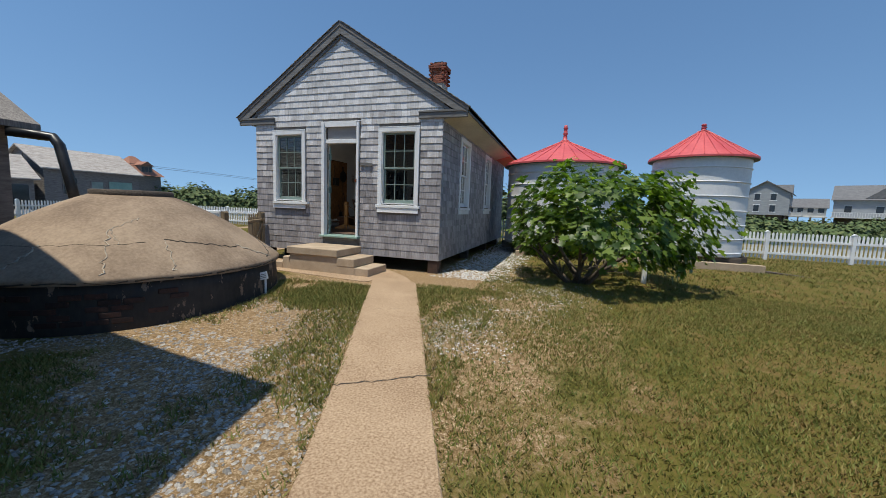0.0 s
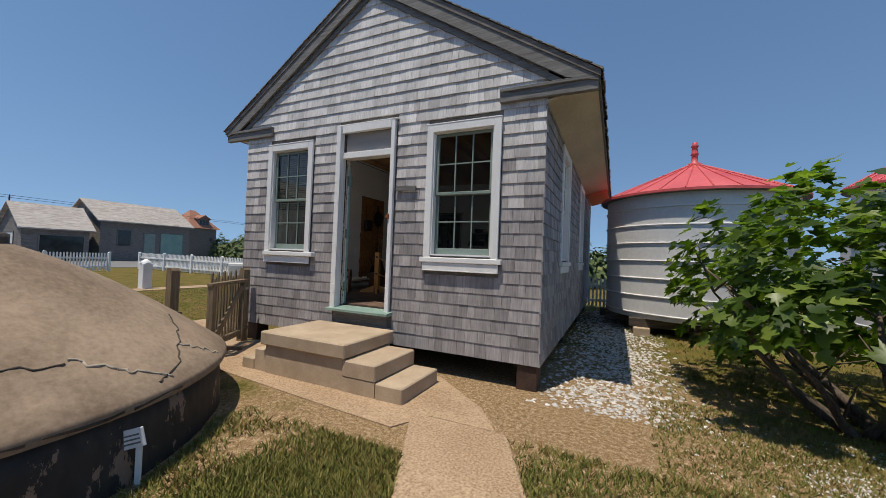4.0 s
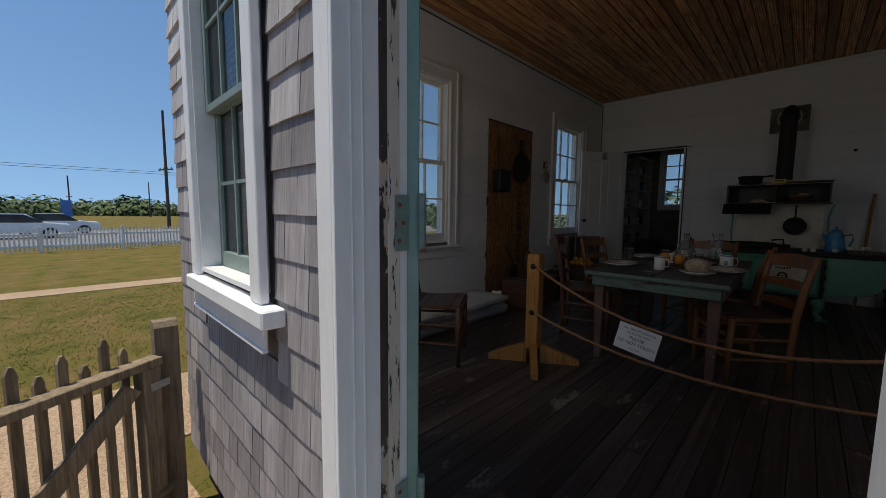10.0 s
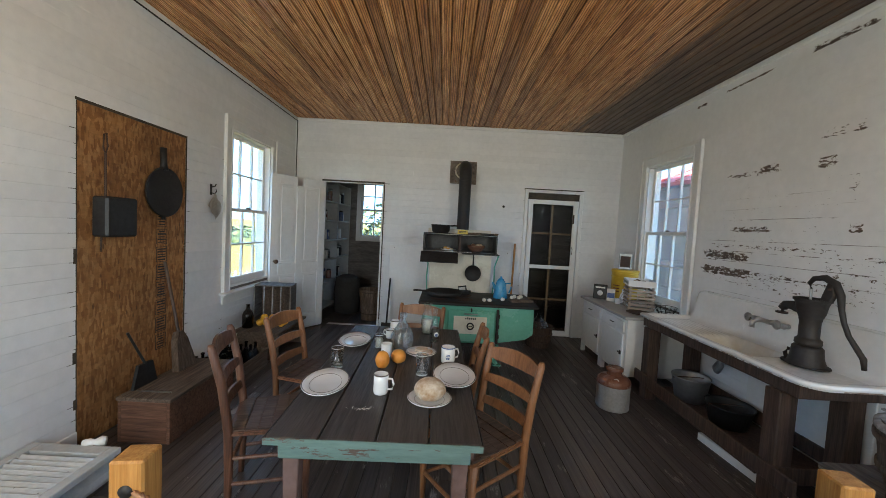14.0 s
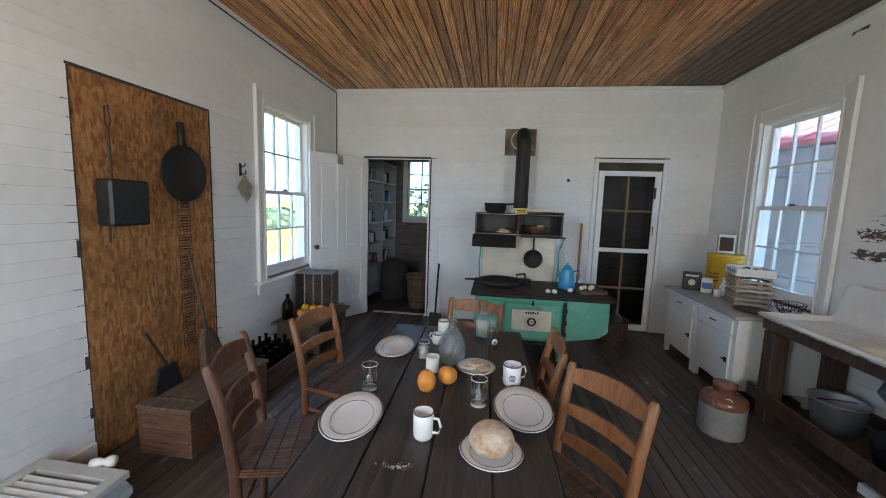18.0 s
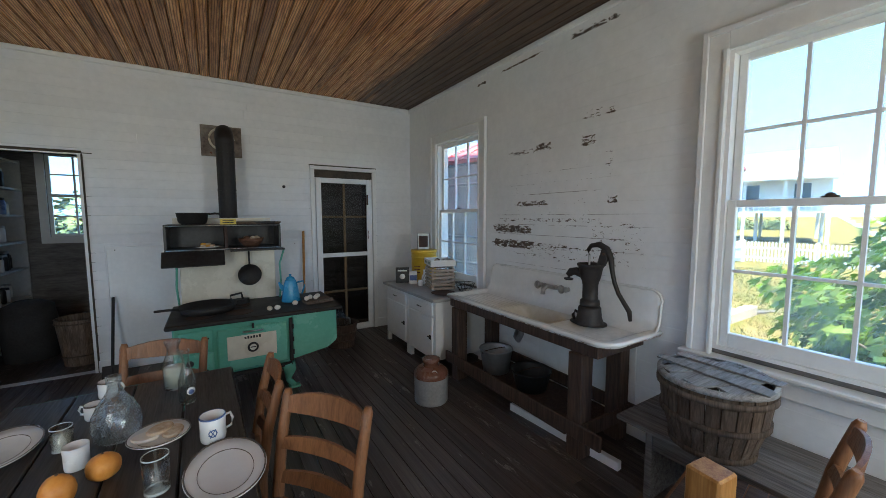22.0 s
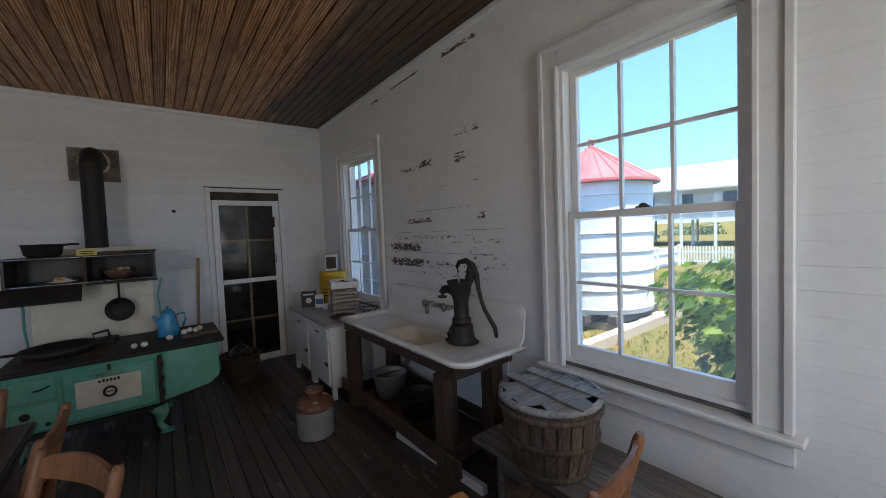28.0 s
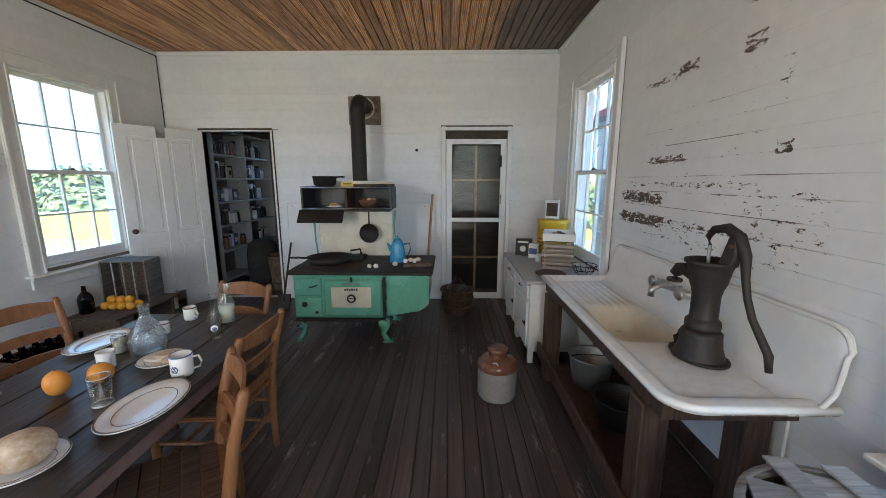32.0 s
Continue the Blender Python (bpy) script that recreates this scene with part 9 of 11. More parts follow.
part("tray", bm, CRATE_WOOD, et)
for k, (ex, ey, ez) in enumerate(((0.46, 0.20, 0.0), (0.56, 0.19, 0.03), (0.60, 0.24, 0.03), (0.64, 0.20, 0.03), (0.24, 0.10, 0.0), (0.30, 0.10, 0.0), (0.67, 0.26, 0.03))):
    eg = put_on_stove("egg", "white egg on the range", "egg", ex, ey, SZ + ez, 30 * k)
    eg["group"] = "eggs"
    bm = B()
    blob(bm, (0, 0, 0.021), 0.021, k, 0.0, 2, 1.0)
    for v in bm.verts:
        v.co.x *= 1.25
    part("shell", bm, EGG, eg)
bp = put_on_stove("black_pot", "black iron pot on top of the warming closet", "pot", -0.28, 0.58, FLOOR + W1 + 0.0005, -8)
bm = B()
lathe(bm, [(0, 0.003), (0.085, 0), (0.105, 0.02), (0.118, 0.095), (0.124, 0.10), (0.112, 0.10), (0.098, 0.022), (0, 0.012)], 28)
part("pot", bm, IRON, bp)
bm = B()
tube(bm, [(0.118, 0, 0.09), (0.17, 0, 0.095), (0.21, 0, 0.092)], 0.009, 8)
part("pot_handle", bm, IRON, bp)
yc = put_on_stove("price_card", "small yellow card with unreadable print on the warming closet", "card", -0.02, 0.44, FLOOR + W1 + 0.0005)
bm = B()
box(bm, -0.06, 0.06, -0.002, 0.002, 0, 0.048, 0, pose(0, 0, 0, -12))
ycb = part("card", bm, YELLOW_CARD, yc)
for k in range(2):
    bm = B()
    box(bm, -0.042, 0.042, -0.0035, -0.002, 0.012 + k * 0.016, 0.019 + k * 0.016, 0, pose(0, 0, 0, -12))
    part("text_bar", bm, INK, ycb)
ft = put_on_stove("long_tray", "flat dark tray lying on the warming closet", "tray", 0.20, 0.58, FLOOR + W1 + 0.0005, 2)
bm = B()
prism(bm, [(-0.20, 0.0), (0.20, 0.0), (0.215, 0.022), (-0.215, 0.022)], "y", -0.09, 0.09)
bmesh.ops.bevel(bm, geom=list(bm.edges), offset=0.004, segments=1, affect="EDGES")
part("tray", bm, CRATE_WOOD, ft)
pw = put_on_stove("biscuit_plate", "small plate of biscuits in the warming closet", "plate", -0.18, 0.56, FLOOR + W0 + 0.0205)
bm = B()
lathe(bm, [(0, 0.002), (0.06, 0.0), (0.095, 0.012), (0.092, 0.015), (0.06, 0.006), (0, 0.006)], 28)
part("dish", bm, WHITE_CERAMIC, pw)
for k in range(5):
    bi = put_on_stove("biscuit", "golden biscuit on a small plate", "biscuit", -0.21 + 0.03 * (k % 3), 0.54 + 0.035 * (k // 3), FLOOR + W0 + 0.027 + 0.012 * (k // 3))
    bi["group"] = "biscuits"
    bm = B()
    lathe(bm, [(0, 0), (0.024, 0), (0.027, 0.012), (0.022, 0.022), (0, 0.024)], 14)
    part("crust", bm, LEMON if k % 2 else BREAD, bi)
bw = put_on_stove("wooden_bowl", "round brown wooden bowl of onions in the warming closet", "bowl", 0.16, 0.56, FLOOR + W0 + 0.0205)
bm = B()
lathe(bm, [(0, 0.003), (0.06, 0), (0.10, 0.05), (0.108, 0.075), (0.10, 0.075), (0.088, 0.048), (0.05, 0.012), (0, 0.012)], 28)
part("bowl", bm, CRATE_RED, bw)
for k in range(5):
    on = put_on_stove("onion", "small brown onion heaped in a bowl", "onion", 0.16 + 0.045 * math.cos(k * 1.256), 0.56 + 0.045 * math.sin(k * 1.256), FLOOR + W0 + 0.068)
    on["group"] = "onions"
    bm = B()
    blob(bm, (0, 0, 0.024), 0.03, k, 0.05, 2, 0.85)
    part("skin", bm, CRATE_RED if k % 2 else BREAD, on)
ba = thing("broom_handle", "long plain wooden pole leaning on the wall by the range", "pole", (-4.50, 13.10, FLOOR))
bm = B()
rod(bm, (0, 0, 0), (0.085, 0.33, 1.30), 0.014, seg=10)
part("pole", bm, PINE, ba)
sh = thing("hearth_shovel", "black iron hearth shovel leaning beside the pantry doorway", "shovel", (-6.12, 13.05, FLOOR))
bm = B()
rod(bm, (0, 0, 0.1), (-0.02, 0.36, 0.72), 0.012, seg=8)
part("shaft", bm, IRON, sh)
bm = B()
box(bm, -0.07, 0.07, -0.015, 0.015, 0.0, 0.18, 0.005, pose(0, -0.02, 0, -20))
part("blade", bm, IRON, sh)
nl = thing("wall_hook", "small black round hook on the white wall", "hook", (-4.60, IB - 0.001, 2.545))
bm = B()
lathe(bm, [(0, 0), (0.018, 0), (0.014, 0.018), (0, 0.022)], 12, m=pose(0, 0, 0, 90))
part("knob", bm, IRON, nl)

# basket with a glass demijohn beside the range
bk = thing("splint_basket", "round dark splint basket holding a glass demijohn", "basket", (-4.12, 13.02, FLOOR), group="dark baskets")
bm = B()
lathe(bm, [(0, 0.0), (0.15, 0), (0.185, 0.26), (0.192, 0.27), (0.178, 0.27), (0.142, 0.015), (0, 0.015)], 24, smooth=False)
part("basket_wall", bm, STAND_WOOD, bk)
for z, r in ((0.08, 0.162), (0.17, 0.176), (0.262, 0.191)):
    bm = B()
    tube(bm, [(r * math.cos(i * 0.2618), r * math.sin(i * 0.2618), z) for i in range(24)], 0.010, 6, closed=True)
    part("hoop", bm, STAND_WOOD, bk)
dj = thing("demijohn", "large clear glass demijohn standing in the basket", "bottle", (-4.12, 13.02, FLOOR + 0.016))
bm = B()
lathe(bm, [(0, 0.0), (0.12, 0.0), (0.138, 0.05), (0.138, 0.22), (0.10, 0.30), (0.03, 0.355), (0.026, 0.40), (0.03, 0.405)], 26)
part("glass_body", bm, CLEAR_GLASS, dj)

# ---- cabinet by the east wall ----
for i, (ya, yb) in enumerate(((11.80, 12.36), (12.37, 12.94))):
    cb = thing("base_cabinet", "narrow white painted cabinet with a drawer above a door", "cabinet", (-3.60, (ya + yb) / 2, FLOOR), group="white cabinets")
    hw = (yb - ya) / 2
    bm = B()
    box(bm, 0.02, 0.60, -hw, hw, 0.10, 0.668, 0.003)
    part("body", bm, CASING_WHITE, cb)
    for sy in (-1, 1):
        for x in (0.02, 0.555):
            bm = B()
            box(bm, x, x + 0.042, *sorted((sy * hw, sy * (hw - 0.042))), 0, 0.0995, 0.002)
            part("leg", bm, CASING_WHITE, cb)
    bm = B()
    box(bm, 0.003, 0.0195, -hw + 0.045, hw - 0.045, 0.53, 0.635, 0.004)
    dr = part("drawer", bm, CASING_WHITE, cb)
    bm = B()
    tube(bm, [(0.003, -0.035, 0.585), (-0.014, -0.03, 0.588), (-0.014, 0.03, 0.588), (0.003, 0.035, 0.585)], 0.0045, 6)
    part("drawer_pull", bm, IRON, dr)
    bm = B()
    box(bm, 0.003, 0.0195, -hw + 0.045, hw - 0.045, 0.125, 0.51, 0.004)
    dd = part("door", bm, CASING_WHITE, cb)
    bm = B()
    box(bm, -0.006, 0.002, -hw + 0.055, -hw + 0.085, 0.30, 0.34, 0.002)
    rod(bm, (-0.01, -hw + 0.05, 0.322), (-0.01, -hw + 0.105, 0.322), 0.006, seg=8)
    part("latch", bm, IRON, dd)
ct = thing("cabinet_top", "pale grey worktop lying across the white cabinets", "worktop", (-3.60, 12.37, FLOOR + 0.6685))
bm = B()
box(bm, -0.02, 0.605, -0.60, 0.59, 0, 0.028, 0.005)
part("slab", bm, STONEWARE, ct)
CZ = FLOOR + 0.6975


def on_cabinet(name, label, cat, x, y, rz=0, z=0.0, group=""):
    return thing(name, label, cat, (x, y, CZ + z), rz, group)


ydr = on_cabinet("yellow_tin", "large round yellow tin with faded print", "tin", -3.155, 12.79)
bm = B()
lathe(bm, [(0, 0), (0.153, 0), (0.155, 0.01), (0.150, 0.02), (0.150, 0.345), (0.157, 0.35), (0.157, 0.375), (0.143, 0.378), (0, 0.378)], 32)
part("can", bm, YELLOW_TIN, ydr)
for z in (0.03, 0.29, 0.335):
    bm = B()
    lathe(bm, [(0.1505, z - 0.006), (0.1555, z), (0.1505, z + 0.006)], 32)
    part("rib", bm, YELLOW_TIN, ydr)
bm = B()
for k in range(3):
    box(bm, -0.04, 0.04, -0.1525, -0.1505, 0.11 + k * 0.035, 0.122 + k * 0.035, 0, pose(0, 0, 0, 0, 0, -60))
part("print_bars", bm, BROWN_GLAZE, ydr)
bt = on_cabinet("tall_tin", "dark square tin standing on the yellow tin", "tin", -3.165, 12.79, -25, 0.3785)
bm = B()
box(bm, -0.072, 0.072, -0.035, 0.035, 0, 0.20, 0.008)
part("can", bm, GALV, bt)
bm = B()
box(bm, -0.055, 0.055, -0.0375, -0.0355, 0.03, 0.165, 0.002)
part("label_panel", bm, RUSTED, bt)
sp_ = on_cabinet("cocoa_tin", "black tin with a white round label", "tin", -3.44, 12.80, -25)
bm = B()
box(bm, -0.078, 0.078, -0.04, 0.04, 0, 0.175, 0.005)
part("can", bm, BLACK_TIN, sp_)
bm = B()
lathe(bm, [(0, 0), (0.032, 0), (0.032, 0.0012), (0, 0.0012)], 20, m=pose(0, -0.0403, 0.075, 90))
box(bm, -0.055, 0.055, -0.0418, -0.0402, 0.135, 0.152)
part("label_panel", bm, PAPER, sp_)
s2 = on_cabinet("small_tin", "small blue and white printed tin", "tin", -3.37, 12.66, -25)
bm = B()
box(bm, -0.045, 0.045, -0.026, 0.026, 0, 0.145, 0.004)
part("can", bm, PAPER, s2)
bm = B()
box(bm, -0.040, 0.040, -0.0275, -0.0262, 0.04, 0.10)
part("label_panel", bm, BLUE_PRINT, s2)
wm = on_cabinet("shaker_jar", "small white jar with a spoon standing in it", "jar", -3.36, 12.50)
bm = B()
lathe(bm, [(0, 0), (0.03, 0), (0.032, 0.05), (0.034, 0.06), (0.029, 0.06), (0.027, 0.01), (0, 0.01)], 20)
part("jar", bm, WHITE_CERAMIC, wm)
bm = B()
rod(bm, (0, 0, 0.02), (0.045, -0.03, 0.13), 0.004, seg=6)
part("spoon", bm, STEEL, wm)
wb = on_cabinet("white_jug", "small white ceramic jug beside the tins", "jug", -3.27, 12.56)
bm = B()
lathe(bm, [(0, 0), (0.035, 0), (0.042, 0.04), (0.036, 0.09), (0.018, 0.13), (0.02, 0.165), (0.016, 0.165), (0, 0.05)], 20)
part("body", bm, WHITE_CERAMIC, wb)
bm = B()
tube(bm, [(0.018, 0, 0.11), (0.05, 0, 0.10), (0.04, 0, 0.055)], 0.005, 6)
part("jug_handle", bm, WHITE_CERAMIC, wb)
cr = on_cabinet("egg_crate", "stacked pale pinkish slatted wooden egg crate on the cabinet", "crate", -3.235, 12.29, -16)
for lv in range(2):
    for k in range(3):
        for (xa, xb, ya, yb) in ((-0.13, 0.13, -0.15, -0.142), (-0.13, 0.13, 0.142, 0.15), (-0.13, -0.122, -0.142, 0.142), (0.122, 0.13, -0.142, 0.142)):
            bm = B()
            z0 = lv * 0.115 + k * 0.037
            box(bm, xa, xb, ya, yb, z0 + 0.004, z0 + 0.027)
            part("slat", bm, CRATE_PALE, cr)
for sx in (-1, 1):
    for sy in (-1, 1):
        bm = B()
        box(bm, *sorted((sx * 0.118, sx * 0.100)), *sorted((sy * 0.140, sy * 0.122)), 0, 0.25)
        part("corner_post", bm, CRATE_PALE, cr)
ctr = on_cabinet("white_tray", "white decorated box lying on the crate", "box", -3.235, 12.29, -16, 0.2505)
bm = B()
box(bm, -0.135, 0.135, -0.155, 0.155, 0, 0.005)
for (xa, xb, ya, yb) in ((-0.135, 0.135, -0.155, -0.147), (-0.135, 0.135, 0.147, 0.155), (-0.135, -0.127, -0.147, 0.147), (0.127, 0.135, -0.147, 0.147)):
    box(bm, xa, xb, ya, yb, 0.005, 0.065)
part("box_sides", bm, CASING_WHITE, ctr)
bm = B()
for k in range(4):
    box(bm, -0.1372, -0.1356, -0.12 + k * 0.065, -0.08 + k * 0.065, 0.02, 0.045)
part("printed_marks", bm, SASH_GREEN, ctr)
for k in range(4):
    pr = on_cabinet("red_potato", "small reddish potato in the white box", "potato", -3.26 + 0.05 * (k % 2), 12.20 + 0.06 * k, 20 * k, 0.256, "potatoes")
    bm = B()
    blob(bm, (0, 0, 0.028), 0.032, k, 0.15, 2, 0.85)
    part("skin", bm, CRATE_RED if k % 2 else BREAD, pr)
wr = on_cabinet("wire_basket", "round black wire egg basket on the worktop", "basket", -3.10, 12.0)
for z, r in ((0.004, 0.06), (0.04, 0.085), (0.08, 0.10)):
    bm = B()
    tube(bm, [(r * math.cos(i * 0.314), r * math.sin(i * 0.314), z) for i in range(20)], 0.003, 5, closed=True)
    part("ring", bm, IRON, wr)
for k in range(12):
    a = k * math.pi / 6
    bm = B()
    tube(bm, [(0.06 * math.cos(a), 0.06 * math.sin(a), 0.004), (0.085 * math.cos(a), 0.085 * math.sin(a), 0.04), (0.10 * math.cos(a), 0.10 * math.sin(a), 0.08)], 0.0022, 4)
    part("wire", bm, IRON, wr)
dp = on_cabinet("dark_plate", "flat dark brown plate on the worktop edge", "plate", -3.38, 11.98)
bm = B()
lathe(bm, [(0, 0.002), (0.08, 0), (0.125, 0.012), (0.122, 0.016), (0.08, 0.006), (0, 0.006)], 28)
part("dish", bm, RUSTED, dp)

# ---- sink on its stand ----
SKZ = 1.487
sn = thing("enamel_sink", "long white enamel sink with drainboard, high back and rusty rim", "sink", (-2.985, 10.88, SKZ))
# local: x from -0.535 (front) to 0 (wall), y from -0.80 (near end) to 0.81
SY0, SY1, SXF, SRC = -0.825, 0.81, -0.535, 0.11


def smooth(a):
    a = min(1.0, max(0.0, a))
    return a * a * (3 - 2 * a)


def sink_z(x, y):
    """Height of the enamel over the sink's plan."""
    rim = max(smooth(1 - (x - SXF - 0.03) / 0.05), smooth(1 - (y - SY0 - 0.035) / 0.06), smooth(1 - (SY1 - y - 0.02) / 0.04))
    z = -0.014 + 0.026 * rim
    deep = smooth((x + 0.47) / 0.10) * smooth((-0.10 - x) / 0.09)
    z -= 0.125 * deep * smooth((y + 0.30) / 0.12) * smooth((0.24 - y) / 0.16)
    board = smooth((y - 0.16) / 0.1) * smooth((0.74 - y) / 0.06) * smooth((x + 0.46) / 0.05) * smooth((-0.09 - x) / 0.05)
    return z + board * (0.005 * math.sin(x * 150) - 0.012 * (0.74 - y))


def corner(x, y):
    """Rounds the near front corner of the plan."""
    dx, dy = x - (SXF + SRC), y - (SY0 + SRC)
    if dx < 0 and dy < 0:
        k = max(-dx, -dy) / math.hypot(dx, dy)
        return SXF + SRC + dx * k, SY0 + SRC + dy * k
    return x, y


bm = B()
nxg, nyg = 44, 84
grid = []
for j in range(nyg):
    row = []
    for i in range(nxg):
        x, y = SXF + (-0.02 - SXF) * i / (nxg - 1), SY0 + (SY1 - SY0) * j / (nyg - 1)
        z = sink_z(x, y)
        x, y = corner(x, y)
        row.append(bm.verts.new((x, y, z)))
    grid.append(row)
for j in range(nyg - 1):
    for i in range(nxg - 1):
        f = bm.faces.new((grid[j][i], grid[j][i + 1], grid[j + 1][i + 1], grid[j + 1][i]))
        f.smooth = True
part("basin", bm, SINK_BASIN, sn, "white porcelain basin and ribbed drainboard, stained yellow")
edge = [(-0.02, SY0), (-0.20, SY0)] + [(SXF + SRC - SRC * math.sin(a * math.pi / 16), SY0 + SRC - SRC * math.cos(a * math.pi / 16)) for a in range(9)] + [(SXF, -0.4), (SXF, 0.0), (SXF, 0.4), (SXF, SY1 - 0.01)]
bm = B()
tube(bm, [(x, y, -0.002) for x, y in edge], 0.0145, 8)
part("rolled_rim", bm, SINK_WHITE, sn, "thick white rolled rim")
bm = B()
tube(bm, [(x + 0.003, y + 0.003, -0.0165) for x, y in edge], 0.0075, 6)
part("rust_line", bm, SINK_EDGE, sn, "chipped rusty lower edge of the rim")
bm = B()
prof = [(-0.125, -0.012), (-0.095, -0.004), (-0.070, 0.012), (-0.052, 0.036), (-0.040, 0.07), (-0.031, 0.15), (-0.025, 0.235), (-0.016, 0.256), (0.0, 0.26)]
rows_ = []
for j in range(97):
    y = SY0 + (SY1 - SY0) * j / 96
    e = min(y - SY0, SY1 - y)
    cut = max(0.0, 1 - e / 0.075)
    top = 1 - 0.27 * (1 - math.sqrt(max(0.0, 1 - cut * cut)))
    rows_.append([bm.verts.new((px, y, pz * (top if pz > 0.06 else 1.0))) for px, pz in prof])
for a, b in zip(rows_, rows_[1:]):
    for i in range(len(prof) - 1):
        f = bm.faces.new((a[i], a[i + 1], b[i + 1], b[i]))
        f.smooth = True
near_end = [tuple(v.co) for v in rows_[0][:-1]] + [tuple(r_[-2].co) for r_ in rows_[1:8]]
far_end = [tuple(r_[-2].co) for r_ in rows_[8:89:8]]
part("back", bm, SINK_WHITE, sn, "high white splash back")
bm = B()
tube(bm, near_end + far_end, 0.0085, 8)
part("back_edge", bm, SINK_WHITE, sn)
bm = B()
lathe(bm, [(0, 0.0), (0.03, 0.0), (0.034, 0.004), (0, 0.006)], 18, (-0.335, -0.135, -0.118))
part("drain", bm, RUSTED, sn)
tp = thing("wall_taps", "pair of old dull steel wall taps above the sink", "tap", (-3.0, 10.865, SKZ + 0.152))
bm = B()
rod(bm, (-0.045, -0.12, 0), (-0.045, 0.12, 0.0), 0.017, seg=10)
for y in (-0.12, 0.0, 0.12):
    rod(bm, (-0.005, y, 0), (-0.05, y, 0), 0.017, seg=12)
    lathe(bm, [(0, -0.004), (0.03, -0.004), (0.028, 0.006), (0, 0.008)], 16, m=pose(-0.006, y, 0, 0, -90))
part("pipe", bm, STEEL, tp)
for y in (-0.12, 0.12):
    bm = B()
    rod(bm, (-0.045, y, 0), (-0.09, y, 0.01), 0.022, 0.016, 12)
    lathe(bm, [(0, 0), (0.030, 0.002), (0.034, 0.012), (0.026, 0.022), (0, 0.026)], 14, m=pose(-0.09, y, 0.01, 0, -90))
    part("tap_handle", bm, STEEL, tp)
bm = B()
tube(bm, [(-0.045, 0.0, 0.0), (-0.12, 0.0, 0.02), (-0.165, 0.0, 0.0), (-0.17, 0.0, -0.04)], 0.017, 8)
part("spout", bm, STEEL, tp)
# pitcher pump
pu = thing("pitcher_pump", "brown-black cast iron pitcher pump standing on the sink", "pump", (-3.20, 10.42, SKZ - 0.006), -74)
bm = B()
prism(bm, [(0.115 * math.cos(q * math.pi / 10) * (1.12 if 6 < q < 14 else 1.0), (0.095 - 0.02 * (6 < q < 14)) * math.sin(q * math.pi / 10)) for q in range(20)], "z", 0, 0.012)
bmesh.ops.bevel(bm, geom=list(bm.edges), offset=0.003, segments=1, affect="EDGES")
part("foot", bm, PUMP_IRON, pu)
bm = B()
lathe(bm, [(0.092, 0.012), (0.088, 0.022), (0.079, 0.05), (0.074, 0.095), (0.073, 0.112), (0.064, 0.122), (0.054, 0.126)], 24)
part("bell", bm, PUMP_IRON, pu)
bm = B()
tube(bm, [(-0.10, 0, 0.012), (-0.112, 0, 0.045), (-0.095, 0, 0.075), (-0.072, 0, 0.062)], 0.011, 8)
part("foot_lug", bm, PUMP_IRON, pu)
bm = B()
lathe(bm, [(0.054, 0.126), (0.062, 0.130), (0.064, 0.138), (0.062, 0.160), (0.053, 0.168), (0.049, 0.176), (0.049, 0.268), (0.053, 0.278), (0.053, 0.288), (0.056, 0.294), (0.064, 0.315), (0.074, 0.370), (0.080, 0.388), (0.088, 0.393), (0.088, 0.406), (0.076, 0.406), (0.062, 0.34), (0, 0.33)], 28)
part("barrel", bm, PUMP_IRON, pu)
bm = B()
tube(bm, [(-0.05, 0, 0.335), (-0.10, 0, 0.346), (-0.132, 0, 0.342), (-0.148, 0, 0.318), (-0.150, 0, 0.288)], 0.026, 12, [0.034, 0.028, 0.026, 0.024, 0.026])
tube(bm, [(-0.150, 0, 0.294), (-0.1505, 0, 0.284)], 0.031, 12)
part("spout", bm, PUMP_IRON, pu)
bm = B()
prism(bm, [(0.040, 0.40), (0.088, 0.392), (0.106, 0.44), (0.100, 0.50), (0.070, 0.51)], "y", -0.020, 0.020)
bmesh.ops.bevel(bm, geom=list(bm.edges), offset=0.006, segments=1, affect="EDGES")
part("fulcrum", bm, PUMP_IRON, pu)
bm = B()
lathe(bm, [(0, -0.028), (0.009, -0.028), (0.009, 0.028), (0, 0.028)], 10, m=pose(0.085, 0, 0.475, 90))
part("pivot_pin", bm, RUSTED, pu)
bm = B()
tube(bm, [(-0.012, 0, 0.462), (-0.022, 0, 0.496), (-0.002, 0, 0.526), (0.050, 0, 0.536), (0.098, 0, 0.508), (0.126, 0, 0.445), (0.136, 0, 0.365), (0.152, 0, 0.295), (0.178, 0, 0.228), (0.214, 0, 0.172), (0.246, 0, 0.122), (0.254, 0, 0.065)], 0.015, 10, [0.008, 0.012, 0.015, 0.020, 0.022, 0.019, 0.014, 0.013, 0.013, 0.014, 0.015, 0.011])
part("pump_lever", bm, PUMP_IRON, pu)
bm = B()
rod(bm, (-0.012, 0, 0.465), (-0.010, 0, 0.34), 0.007, seg=8)
part("piston_rod", bm, STEEL, pu)
